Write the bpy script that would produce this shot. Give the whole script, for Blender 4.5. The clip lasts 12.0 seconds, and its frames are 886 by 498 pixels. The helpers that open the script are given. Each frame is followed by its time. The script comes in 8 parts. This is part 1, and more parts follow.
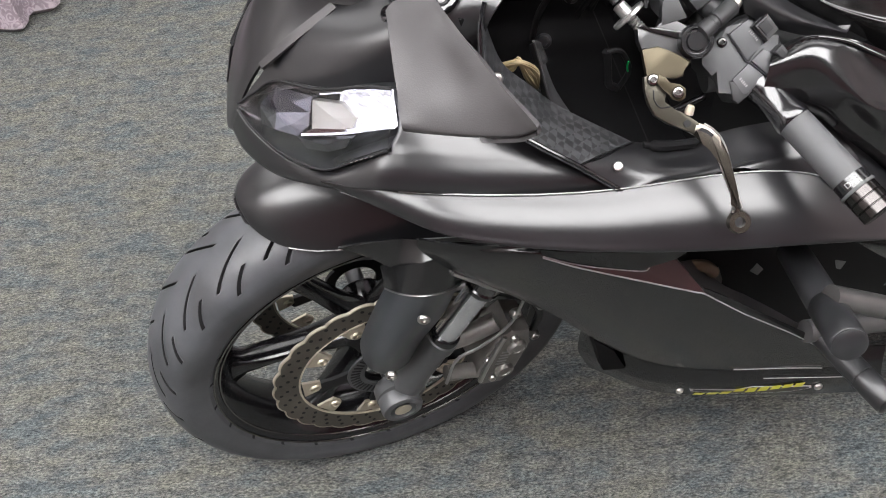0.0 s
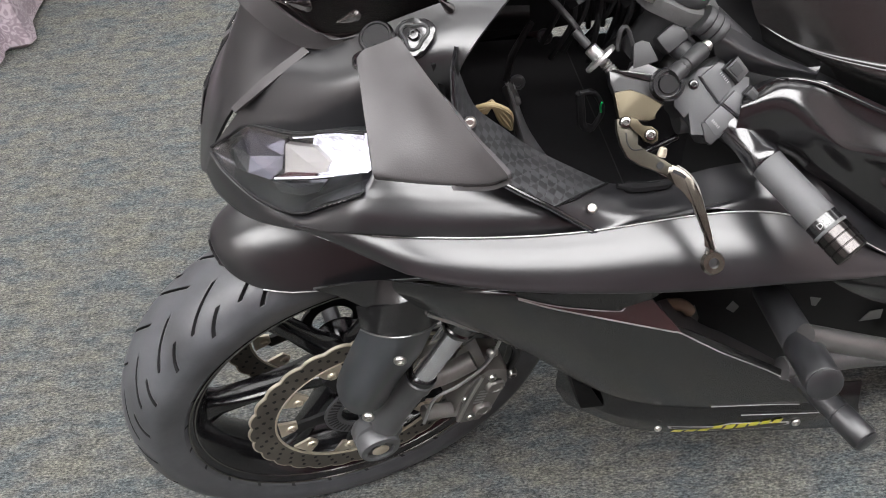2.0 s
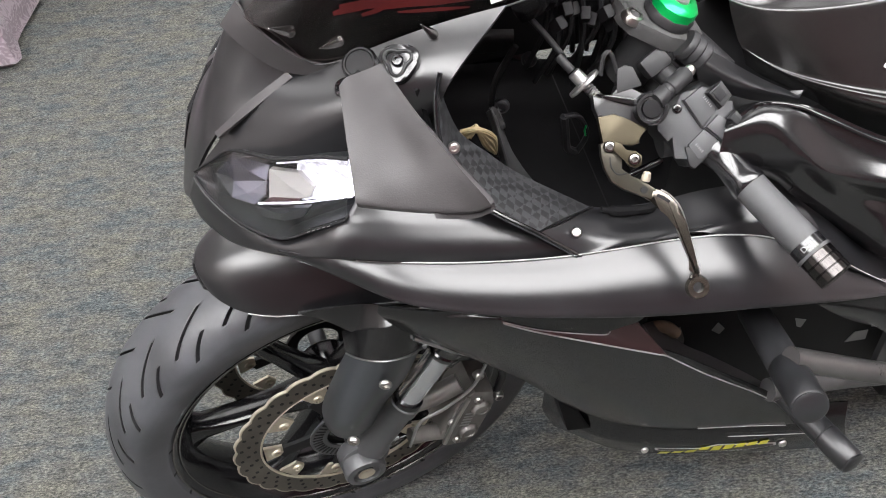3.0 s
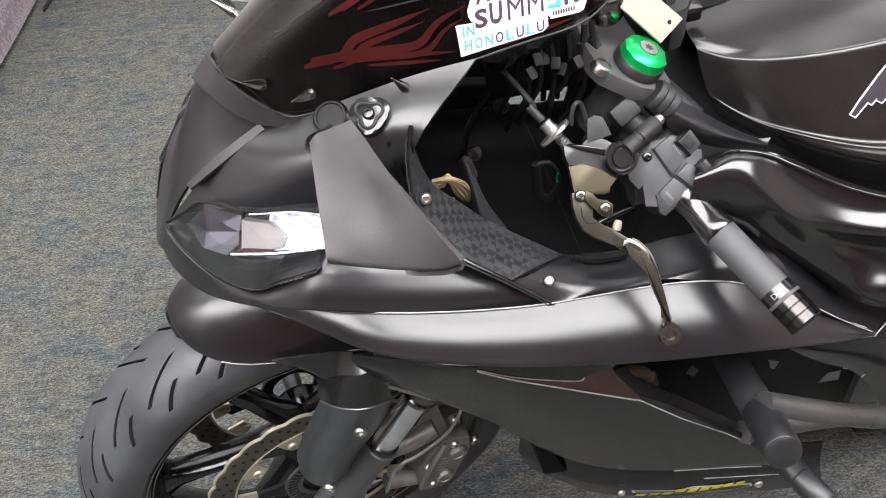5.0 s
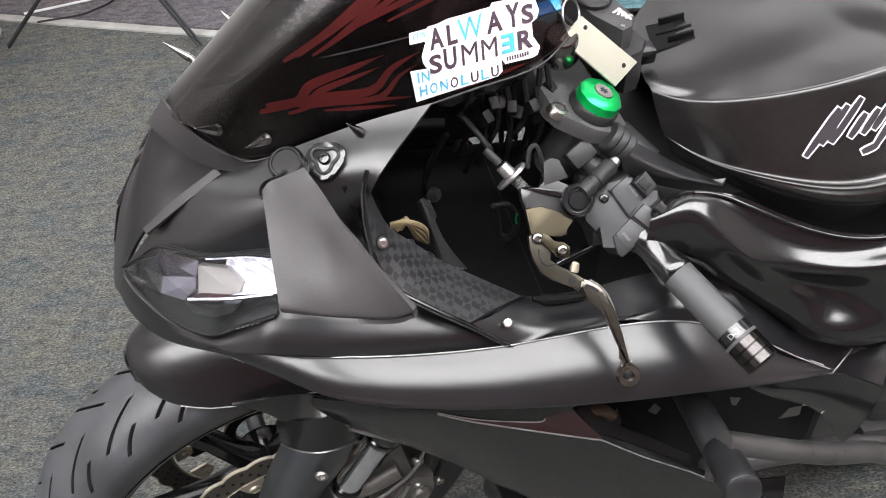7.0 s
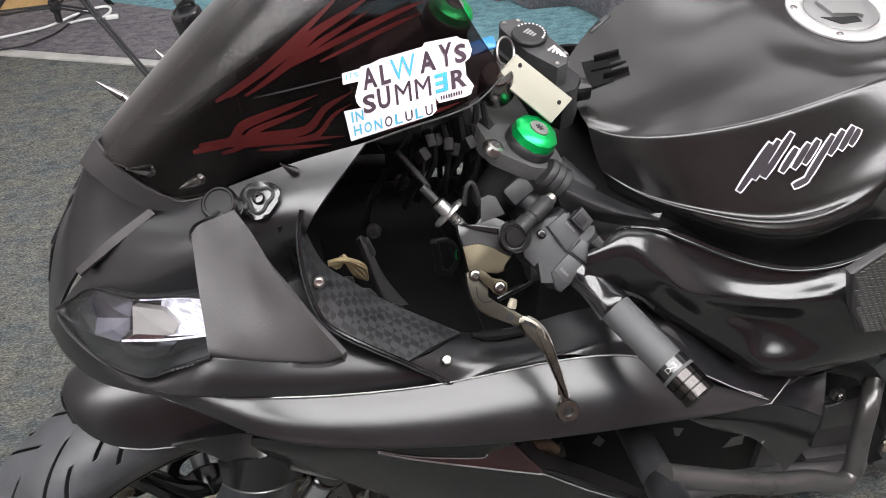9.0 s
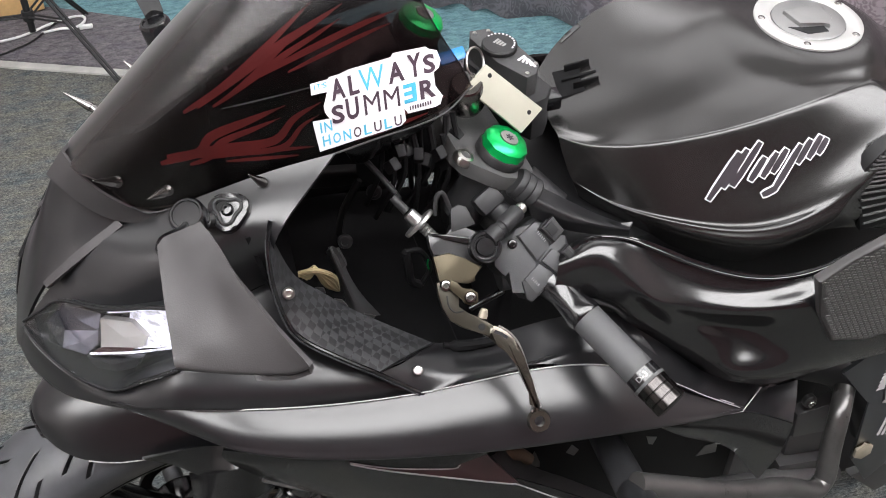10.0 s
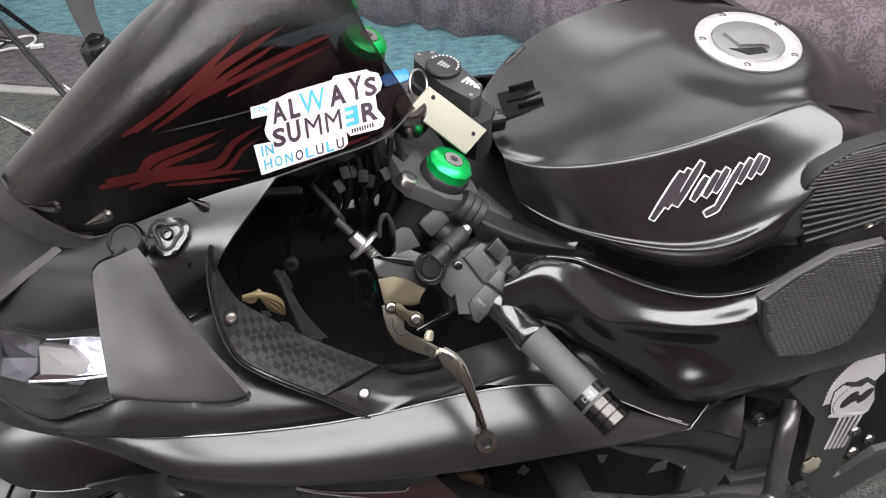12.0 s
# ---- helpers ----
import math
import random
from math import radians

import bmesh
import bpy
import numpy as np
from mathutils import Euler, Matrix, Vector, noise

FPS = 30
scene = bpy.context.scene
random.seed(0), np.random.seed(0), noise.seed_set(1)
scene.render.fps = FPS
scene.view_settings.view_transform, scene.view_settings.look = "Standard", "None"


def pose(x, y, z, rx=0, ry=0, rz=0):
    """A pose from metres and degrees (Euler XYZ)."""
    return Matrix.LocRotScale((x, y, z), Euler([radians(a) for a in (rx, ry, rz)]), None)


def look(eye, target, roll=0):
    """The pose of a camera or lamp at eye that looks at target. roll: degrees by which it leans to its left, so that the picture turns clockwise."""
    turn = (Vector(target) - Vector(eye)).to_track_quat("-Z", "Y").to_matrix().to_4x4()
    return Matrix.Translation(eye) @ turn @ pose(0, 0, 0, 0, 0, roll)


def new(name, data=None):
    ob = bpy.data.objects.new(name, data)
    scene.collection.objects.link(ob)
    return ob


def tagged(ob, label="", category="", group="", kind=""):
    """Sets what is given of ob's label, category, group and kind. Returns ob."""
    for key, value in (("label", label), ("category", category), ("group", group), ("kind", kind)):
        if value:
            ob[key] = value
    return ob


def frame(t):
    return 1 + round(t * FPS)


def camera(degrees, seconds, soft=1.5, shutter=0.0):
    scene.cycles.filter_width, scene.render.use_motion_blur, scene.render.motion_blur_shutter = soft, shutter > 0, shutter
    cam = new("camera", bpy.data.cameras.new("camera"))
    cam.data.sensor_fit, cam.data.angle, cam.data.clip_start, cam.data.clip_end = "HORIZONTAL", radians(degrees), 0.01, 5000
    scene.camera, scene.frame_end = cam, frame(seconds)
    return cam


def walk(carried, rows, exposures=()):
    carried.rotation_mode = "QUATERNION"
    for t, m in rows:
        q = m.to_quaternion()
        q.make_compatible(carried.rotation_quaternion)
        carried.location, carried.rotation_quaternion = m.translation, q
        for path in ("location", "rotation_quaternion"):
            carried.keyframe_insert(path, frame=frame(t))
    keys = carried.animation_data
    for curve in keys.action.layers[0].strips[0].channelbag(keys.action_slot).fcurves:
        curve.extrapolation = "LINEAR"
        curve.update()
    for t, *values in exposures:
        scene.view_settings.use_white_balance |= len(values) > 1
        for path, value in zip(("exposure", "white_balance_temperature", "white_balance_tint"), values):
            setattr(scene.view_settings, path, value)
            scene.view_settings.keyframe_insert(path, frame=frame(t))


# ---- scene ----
from mathutils.bvhtree import BVHTree

cam = camera(46.78, 12.0, 1.0)
PATH = [
    (0, (0.0002, 0.0001, 1.3514), (0.0002, 1.4231, -0.0541), -7.06),
    (0.5, (0.0022, 0.0024, 1.3545), (0.0144, 1.4351, -0.0410), -6.84),
    (1, (0.0047, 0.0044, 1.3567), (0.0272, 1.4465, -0.0290), -6.67),
    (1.5, (0.0062, 0.0085, 1.3572), (0.0369, 1.4555, -0.0230), -6.55),
    (2, (0.0080, 0.0110, 1.3581), (0.0512, 1.4685, -0.0108), -6.30),
    (2.5, (0.0106, 0.0156, 1.3602), (0.0665, 1.4815, 0.0009), -6.08),
    (3, (0.0126, 0.0181, 1.3623), (0.0823, 1.4933, 0.0138), -5.83),
    (5, (0.0204, 0.0274, 1.3756), (0.1386, 1.5367, 0.0686), -5.12),
    (5.5, (0.0233, 0.0289, 1.3784), (0.1550, 1.5466, 0.0826), -4.90),
    (6, (0.0263, 0.0293, 1.3804), (0.1720, 1.5542, 0.0945), -4.70),
    (6.5, (0.0306, 0.0312, 1.3817), (0.1925, 1.5631, 0.1060), -4.46),
    (7, (0.0354, 0.0329, 1.3839), (0.2139, 1.5709, 0.1180), -4.21),
    (9, (0.0555, 0.0373, 1.3912), (0.3210, 1.5903, 0.1591), -2.90),
    (9.5, (0.0606, 0.0379, 1.3915), (0.3470, 1.5918, 0.1653), -2.61),
    (10, (0.0641, 0.0374, 1.3912), (0.3706, 1.5922, 0.1711), -2.30),
    (10.5, (0.0683, 0.0374, 1.3911), (0.3947, 1.5935, 0.1779), -2.02),
    (11, (0.0729, 0.0373, 1.3920), (0.4174, 1.5945, 0.1853), -1.78),
    (11.5, (0.0767, 0.0372, 1.3929), (0.4410, 1.5943, 0.1919), -1.50),
    (12, (0.0798, 0.0377, 1.3935), (0.4641, 1.5941, 0.1978), -1.22),
]

walk(cam, [(t, look(eye, target, roll)) for t, eye, target, roll in PATH], [(0, 0.48), (3, 0.54), (5, 0.50), (7, 0.30), (9, 0.10), (12, 0.10)])

# ---- light: a closed room with fluorescent ceiling panels ----
world = bpy.data.worlds.new("world")
scene.world = world
world.use_nodes = True
world.node_tree.nodes["Background"].inputs[0].default_value = (0.8, 0.86, 1.0, 1)
world.node_tree.nodes["Background"].inputs[1].default_value = 0.02


# ---- materials ----
def nodes_of(name):
    m = bpy.data.materials.new(name)
    m.use_nodes = True
    nt = m.node_tree
    return m, nt, nt.nodes["Principled BSDF"]


def noise_node(nt, scale, detail=4, rough=0.6, vec=None, kind="ShaderNodeTexNoise"):
    n = nt.nodes.new(kind)
    n.inputs["Scale"].default_value = scale
    if kind == "ShaderNodeTexNoise":
        n.inputs["Detail"].default_value = detail
        n.inputs["Roughness"].default_value = rough
    if vec is None:
        tc = nt.nodes.new("ShaderNodeTexCoord")
        vec = tc.outputs["Object"]
    nt.links.new(vec, n.inputs["Vector"])
    return n


def ramp_node(nt, fac, stops):
    r = nt.nodes.new("ShaderNodeValToRGB")
    el = r.color_ramp.elements
    while len(el) < len(stops):
        el.new(0.5)
    for e, (p, c) in zip(el, stops):
        e.position, e.color = p, (*c, 1)
    nt.links.new(fac, r.inputs[0])
    return r


def bump_node(nt, bsdf, height, strength, dist=0.001):
    b = nt.nodes.new("ShaderNodeBump")
    b.inputs["Strength"].default_value, b.inputs["Distance"].default_value = strength, dist
    nt.links.new(height, b.inputs["Height"])
    nt.links.new(b.outputs[0], bsdf.inputs["Normal"])
    return b


def plain(name, base, rough=0.5, metal=0.0, grain=600.0, bump=0.15, vary=0.25, coat=0.0, rvary=0.12, spec=0.5):
    """A surface of one colour with fine grain, faint stains and uneven gloss."""
    m, nt, bs = nodes_of(name)
    lo = [c * (1 - vary) for c in base]
    hi = [min(1, c * (1 + vary)) for c in base]
    big = noise_node(nt, 14, 5)
    col = ramp_node(nt, big.outputs[0], [(0.3, lo), (0.7, hi)])
    nt.links.new(col.outputs[0], bs.inputs["Base Color"])
    fine = noise_node(nt, grain, 3)
    mr = nt.nodes.new("ShaderNodeMapRange")
    mr.inputs["To Min"].default_value, mr.inputs["To Max"].default_value = max(0.03, rough - rvary), min(1, rough + rvary)
    mixn = nt.nodes.new("ShaderNodeMath")
    mixn.operation = "MULTIPLY_ADD"
    mixn.inputs[1].default_value = 0.4
    nt.links.new(fine.outputs[0], mixn.inputs[0])
    half = nt.nodes.new("ShaderNodeMath")
    half.operation = "MULTIPLY"
    half.inputs[1].default_value = 0.6
    nt.links.new(big.outputs[0], half.inputs[0])
    nt.links.new(half.outputs[0], mixn.inputs[2])
    nt.links.new(mixn.outputs[0], mr.inputs["Value"])
    nt.links.new(mr.outputs[0], bs.inputs["Roughness"])
    bs.inputs["Metallic"].default_value = metal
    bs.inputs["Specular IOR Level"].default_value = spec
    bs.inputs["Coat Weight"].default_value = coat
    bs.inputs["Coat Roughness"].default_value = 0.12
    if bump:
        bump_node(nt, bs, fine.outputs[0], bump, 0.0004)
    return m


PAINT = plain("satin_black_paint", (0.008, 0.008, 0.009), 0.29, 0.0, 1400, 0.015, 0.2, 0.0, 0.025, 0.7)
PAINT_GLOSSY = plain("semi_gloss_black_paint", (0.007, 0.007, 0.0075), 0.20, 0.0, 1400, 0.01, 0.2, 0.0, 0.03, 0.55)
COVER_GLOSS = plain("gloss_black_cover_paint", (0.006, 0.006, 0.0065), 0.18, 0.0, 1400, 0.01, 0.2, 0.0, 0.03, 0.8)
# the red reflection on the vent is put into this base colour
VENT = plain("dark_maroon_vent_tint", (0.034, 0.009, 0.011), 0.36, 0.0, 900, 0.1, 0.2)
GLOSS = plain("gloss_black_paint", (0.006, 0.006, 0.007), 0.16, 0.0, 900, 0.03, 0.2, 0.4, 0.04, 0.6)
PLASTIC = plain("black_moulded_plastic", (0.016, 0.016, 0.017), 0.48, 0.0, 1200, 0.25, 0.2, spec=0.3)
# near-black, also used for sheets and openings where only shade falls
DEEP_BLACK = plain("deep_matt_black", (0.005, 0.005, 0.0055), 0.8, 0.0, 800, 0.2, 0.4, spec=0.12)
DARK = plain("matt_black_plastic", (0.008, 0.008, 0.009), 0.6, 0.0, 800, 0.2, 0.3, spec=0.25)
MIRROR_BACK = plain("grained_dark_grey_plastic", (0.030, 0.028, 0.029), 0.45, 0.0, 900, 0.35, 0.15, spec=0.36)
# darker than the tread, to put shade into the grooves
GROOVE = plain("shaded_groove_rubber", (0.012, 0.012, 0.013), 0.7, 0.0, 500, 0.3, 0.25, spec=0.2)
RUBBER = plain("tyre_rubber", (0.048, 0.050, 0.055), 0.43, 0.0, 500, 0.2, 0.35)
GRIP = plain("grip_rubber", (0.055, 0.056, 0.058), 0.62, 0.0, 900, 0.5, 0.12)
FORK_GREY = plain("grey_fork_paint", (0.062, 0.064, 0.067), 0.4, 0.25, 700, 0.15, 0.15)
CALIPER = plain("dusty_caliper_alloy", (0.13, 0.125, 0.117), 0.45, 0.3, 300, 0.3, 0.35)
RIMBLACK = plain("rim_black_enamel", (0.007, 0.007, 0.008), 0.15, 0.0, 900, 0.02, 0.2, 0.0, 0.04, 0.6)
COVERMAT = plain("satin_cover_plastic", (0.020, 0.0225, 0.026), 0.33, 0.0, 1200, 0.05, 0.2, spec=0.8)
GREY = plain("dark_grey_cast_alloy", (0.055, 0.056, 0.06), 0.42, 0.6, 900, 0.3, 0.15)
STEEL = plain("bright_steel", (0.42, 0.41, 0.39), 0.32, 1.0, 500, 0.1, 0.15)
DISC = plain("worn_disc_steel", (0.10, 0.090, 0.076), 0.42, 0.7, 400, 0.3, 0.35)
PALE_GOLD = plain("pale_gold_alloy", (0.42, 0.38, 0.30), 0.42, 0.6, 900, 0.15, 0.15)
GREY_CAST = plain("speckled_black_casting", (0.03, 0.03, 0.031), 0.5, 0.1, 300, 0.8, 0.5)
WALLCLOTH = plain("grey_brown_drape", (0.40, 0.37, 0.36), 0.85, 0.0, 300, 0.2, 0.2)
EDGING = plain("scuffed_white_edging", (0.36, 0.36, 0.345), 0.6, 0.0, 120, 0.2, 0.25)
GOLD = plain("champagne_anodised_alloy", (0.058, 0.050, 0.035), 0.42, 1.0, 900, 0.15, 0.15)
CHROME = plain("dark_chrome", (0.2, 0.19, 0.185), 0.2, 1.0, 500, 0.05, 0.15)
LEVER_METAL = plain("bronze_chrome", (0.115, 0.104, 0.088), 0.17, 0.88, 500, 0.05, 0.2)
GREEN = plain("green_anodised_alloy", (0.0, 0.46, 0.10), 0.32, 0.7, 900, 0.08, 0.15, 0.2)
SILVER = plain("brushed_silver_ring", (0.34, 0.34, 0.335), 0.36, 0.9, 700, 0.1, 0.06)
CREAM = plain("cream_plastic_tag", (0.33, 0.32, 0.265), 0.45, 0.0, 500, 0.1, 0.06)
WHITE = plain("white_vinyl", (0.64, 0.63, 0.645), 0.45, 0.0, 600, 0.05, 0.04)
YELLOW = plain("yellow_vinyl", (0.62, 0.60, 0.05), 0.4, 0.0, 600, 0.05, 0.08)
BLUEV = plain("sky_blue_vinyl", (0.07, 0.38, 0.56), 0.4, 0.0, 600, 0.05, 0.05)
INK = plain("black_ink", (0.02, 0.016, 0.02), 0.4, 0.0, 600, 0.05, 0.1)
RED = plain("dark_red_vinyl", (0.034, 0.004, 0.004), 0.4, 0.0, 600, 0.05, 0.35, spec=0.2)
HOUSING = plain("grey_cast_housing", (0.040, 0.041, 0.043), 0.45, 0.2, 700, 0.35, 0.15)
COVER_GREY = plain("grey_engine_paint", (0.07, 0.069, 0.071), 0.4, 0.3, 500, 0.2, 0.15)
LAVENDER = plain("lavender_reflector", (0.055, 0.054, 0.072), 0.2, 0.4, 90, 0.1, 0.6)
WIRE = plain("tan_wire", (0.24, 0.19, 0.105), 0.5, 0.0, 600, 0.1, 0.2)
WOOD = plain("pale_pine", (0.55, 0.36, 0.16), 0.55, 0.0, 200, 0.2, 0.25)
WALLPAINT = plain("light_grey_wall_paint", (0.5, 0.5, 0.5), 0.7, 0.0, 300, 0.15, 0.05)
MAROON = plain("maroon_reflection_wall", (0.090, 0.024, 0.029), 0.7, 0.0, 300, 0.15, 0.08)
ROSE = plain("rose_grey_reflector_wall", (0.42, 0.33, 0.33), 0.7, 0.0, 300, 0.15, 0.05)
TILE = plain("ceiling_board", (0.72, 0.72, 0.7), 0.8, 0.0, 300, 0.3, 0.05)
CORD = plain("white_cord", (0.7, 0.72, 0.72), 0.5, 0.0, 300, 0.05, 0.05)


def glow(name, colour, strength):
    m, nt, bs = nodes_of(name)
    bs.inputs["Base Color"].default_value = (0.9, 0.9, 0.9, 1)
    bs.inputs["Emission Color"].default_value = (*colour, 1)
    bs.inputs["Emission Strength"].default_value = strength
    return m


TUBE = glow("fluorescent_diffuser", (1.0, 0.985, 0.99), 6.0)
SHEEN_PANEL = glow("tank_sheen_diffuser", (1.0, 0.985, 0.99), 2.6)
STRIP = glow("bright_tube_diffuser", (1.0, 0.985, 0.99), 12.0)


def streaked_glow(name, colour, low, high):
    """A glowing, finely ribbed face for a bright reflection: uneven streaks across it."""
    m, nt, bs = nodes_of(name)
    tc = nt.nodes.new("ShaderNodeTexCoord")
    mp = nt.nodes.new("ShaderNodeMapping")
    mp.inputs["Scale"].default_value = (0.06, 0.4, 1.0)
    nt.links.new(tc.outputs["Object"], mp.inputs[0])
    n = noise_node(nt, 330, 2, 0.5, mp.outputs[0])
    mr = nt.nodes.new("ShaderNodeMapRange")
    mr.inputs["From Min"].default_value, mr.inputs["From Max"].default_value = 0.35, 0.62
    mr.inputs["To Min"].default_value, mr.inputs["To Max"].default_value = low, high
    nt.links.new(n.outputs[0], mr.inputs["Value"])
    nt.links.new(mr.outputs[0], bs.inputs["Emission Strength"])
    bs.inputs["Emission Color"].default_value = (*colour, 1)
    bs.inputs["Base Color"].default_value = (0.5, 0.5, 0.52, 1)
    bs.inputs["Roughness"].default_value = 0.2
    return m


# emission stands in for a bright reflection inside the headlight
HEADLIGHT_GLOW = streaked_glow("headlight_reflection_glow", (0.90, 0.88, 1.0), 0.35, 1.7)


def glass(name, tint, rough=0.02, base=0.045):
    """Thin tinted plastic or glass: clear, with a glossy skin that grows towards the rim."""
    m, nt, bs = nodes_of(name)
    tr = nt.nodes.new("ShaderNodeBsdfTransparent")
    tr.inputs[0].default_value = (*tint, 1)
    gl = nt.nodes.new("ShaderNodeBsdfGlossy")
    gl.inputs["Roughness"].default_value = rough
    lw = nt.nodes.new("ShaderNodeLayerWeight")
    lw.inputs[0].default_value = 0.5
    pw = nt.nodes.new("ShaderNodeMath")
    pw.operation = "POWER"
    pw.inputs[1].default_value = 2.6
    nt.links.new(lw.outputs["Facing"], pw.inputs[0])
    ad = nt.nodes.new("ShaderNodeMath")
    ad.operation = "MULTIPLY_ADD"
    ad.inputs[1].default_value, ad.inputs[2].default_value = 0.85, base
    nt.links.new(pw.outputs[0], ad.inputs[0])
    mix = nt.nodes.new("ShaderNodeMixShader")
    nt.links.new(ad.outputs[0], mix.inputs[0])
    nt.links.new(tr.outputs[0], mix.inputs[1])
    nt.links.new(gl.outputs[0], mix.inputs[2])
    nt.links.new(mix.outputs[0], nt.nodes["Material Output"].inputs[0])
    nt.nodes.remove(bs)
    return m


SCREEN = glass("smoked_screen", (0.40, 0.35, 0.35), 0.28, 0.026)
LENS = glass("clear_headlight_lens", (0.88, 0.88, 0.9), 0.05, 0.025)


def carpet_material(name, tones, blue, warm=(1, 1, 1)):
    """Loop-pile carpet: speckle of fibres, tone patches and relief."""
    m, nt, bs = nodes_of(name)
    tc = nt.nodes.new("ShaderNodeTexCoord")
    mp = nt.nodes.new("ShaderNodeMapping")
    mp.inputs["Scale"].default_value = (0.48, 1.0, 1.0)
    mp.inputs["Rotation"].default_value = (0, 0, 0.10)
    nt.links.new(tc.outputs["Object"], mp.inputs[0])
    fib = noise_node(nt, 300, 5, 0.85, mp.outputs[0])
    mid = noise_node(nt, 62, 5, 0.75, mp.outputs[0])
    patch_n = noise_node(nt, 17, 5, 0.7, mp.outputs[0])
    a = ramp_node(nt, fib.outputs[0], [(0.38, tones[0]), (0.5, tones[1]), (0.62, tones[2])])
    b = ramp_node(nt, mid.outputs[0], [(0.34, (0.55, 0.57, 0.60)), (0.5, (0.98, 0.98, 0.97)), (0.66, (1.30, 1.30, 1.25))])
    c = ramp_node(nt, patch_n.outputs[0], [(0.38, blue), (0.50, (1, 1, 1)), (0.62, warm)])
    mul = []
    prev = a
    for nx in (b, c):
        mx = nt.nodes.new("ShaderNodeMix")
        mx.data_type, mx.blend_type = "RGBA", "MULTIPLY"
        mx.inputs["Factor"].default_value = 1.0
        nt.links.new(prev.outputs[2] if prev in mul else prev.outputs[0], mx.inputs[6])
        nt.links.new(nx.outputs[0], mx.inputs[7])
        mul.append(mx)
        prev = mx
    nt.links.new(prev.outputs[2], bs.inputs["Base Color"])
    bs.inputs["Roughness"].default_value = 0.95
    bs.inputs["Specular IOR Level"].default_value = 0.1
    bump_node(nt, bs, fib.outputs[0], 0.9, 0.006)
    return m


CARPET = carpet_material("grey_green_loop_carpet", ((0.040, 0.042, 0.042), (0.118, 0.121, 0.117), (0.250, 0.254, 0.238)), (0.76, 0.85, 0.93), (1.07, 1.04, 0.95))
MAT_GREY = carpet_material("mauve_grey_rug_pile", ((0.095, 0.086, 0.096), (0.155, 0.145, 0.158), (0.22, 0.21, 0.225)), (0.9, 0.9, 0.95))
TEAL = carpet_material("teal_floor_felt", ((0.10, 0.20, 0.23), (0.15, 0.28, 0.32), (0.21, 0.36, 0.39)), (0.9, 0.92, 0.95))


def damask_material():
    """Mauve fabric with a two-tone woven pattern: lattice of medallions filled with fine scrolls."""
    m, nt, bs = nodes_of("mauve_damask_fabric")

    def maths(op, a, b=None, c=None):
        n = nt.nodes.new("ShaderNodeMath")
        n.operation = op
        for k, v in enumerate((a, b, c)):
            if isinstance(v, (int, float)):
                n.inputs[k].default_value = v
            elif v is not None:
                nt.links.new(v, n.inputs[k])
        return n.outputs[0]

    tc = nt.nodes.new("ShaderNodeTexCoord")
    sep = nt.nodes.new("ShaderNodeSeparateXYZ")
    nt.links.new(tc.outputs["Object"], sep.inputs[0])
    # staggered ogee lattice across the cloth
    a = maths("SINE", maths("MULTIPLY", sep.outputs[0], 18.0))
    b = maths("SINE", maths("MULTIPLY", sep.outputs[2], 11.0))
    ogee = maths("MULTIPLY", a, b)
    bands = maths("SINE", maths("MULTIPLY", ogee, 9.0))
    warp = noise_node(nt, 14, 1, 0.5, tc.outputs["Object"])
    add = nt.nodes.new("ShaderNodeMix")
    add.data_type, add.blend_type = "RGBA", "LINEAR_LIGHT"
    add.inputs["Factor"].default_value = 0.03
    nt.links.new(tc.outputs["Object"], add.inputs[6])
    nt.links.new(warp.outputs["Color"], add.inputs[7])
    vor = noise_node(nt, 38, vec=add.outputs[2], kind="ShaderNodeTexVoronoi")
    curls = maths("SINE", maths("MULTIPLY", vor.outputs["Distance"], 17.0))
    fine = noise_node(nt, 95, 3, 0.6, add.outputs[2])
    tot = maths("MULTIPLY_ADD", curls, 0.20, maths("MULTIPLY_ADD", bands, 0.16, fine.outputs[0]))
    col = ramp_node(nt, tot, [(0.34, (0.160, 0.128, 0.147)), (0.52, (0.215, 0.178, 0.200)), (0.66, (0.285, 0.240, 0.265))])
    nt.links.new(col.outputs[0], bs.inputs["Base Color"])
    bs.inputs["Roughness"].default_value = 0.75
    bs.inputs["Sheen Weight"].default_value = 0.1
    weave = noise_node(nt, 900, 2, 0.5, tc.outputs["Object"])
    bump_node(nt, bs, weave.outputs[0], 0.4, 0.0005)
    return m


DAMASK = damask_material()


def weave_material(name, a, b, scale, rough, angle):
    """Carbon-look twill: diagonal two-tone blocks with a clear coat."""
    m, nt, bs = nodes_of(name)
    tc = nt.nodes.new("ShaderNodeTexCoord")
    mp = nt.nodes.new("ShaderNodeMapping")
    mp.inputs["Rotation"].default_value = (0.3, 0.4, angle)
    nt.links.new(tc.outputs["Object"], mp.inputs[0])
    ch = nt.nodes.new("ShaderNodeTexChecker")
    ch.inputs["Scale"].default_value = scale
    ch.inputs[1].default_value, ch.inputs[2].default_value = (*a, 1), (*b, 1)
    nt.links.new(mp.outputs[0], ch.inputs[0])
    nt.links.new(ch.outputs[0], bs.inputs["Base Color"])
    bs.inputs["Roughness"].default_value = rough
    bump_node(nt, bs, ch.outputs[1], 0.5, 0.0006)
    return m


CARBON_MAT = weave_material("carbon_twill", (0.014, 0.014, 0.015), (0.034, 0.035, 0.037), 135, 0.30, 0.7)


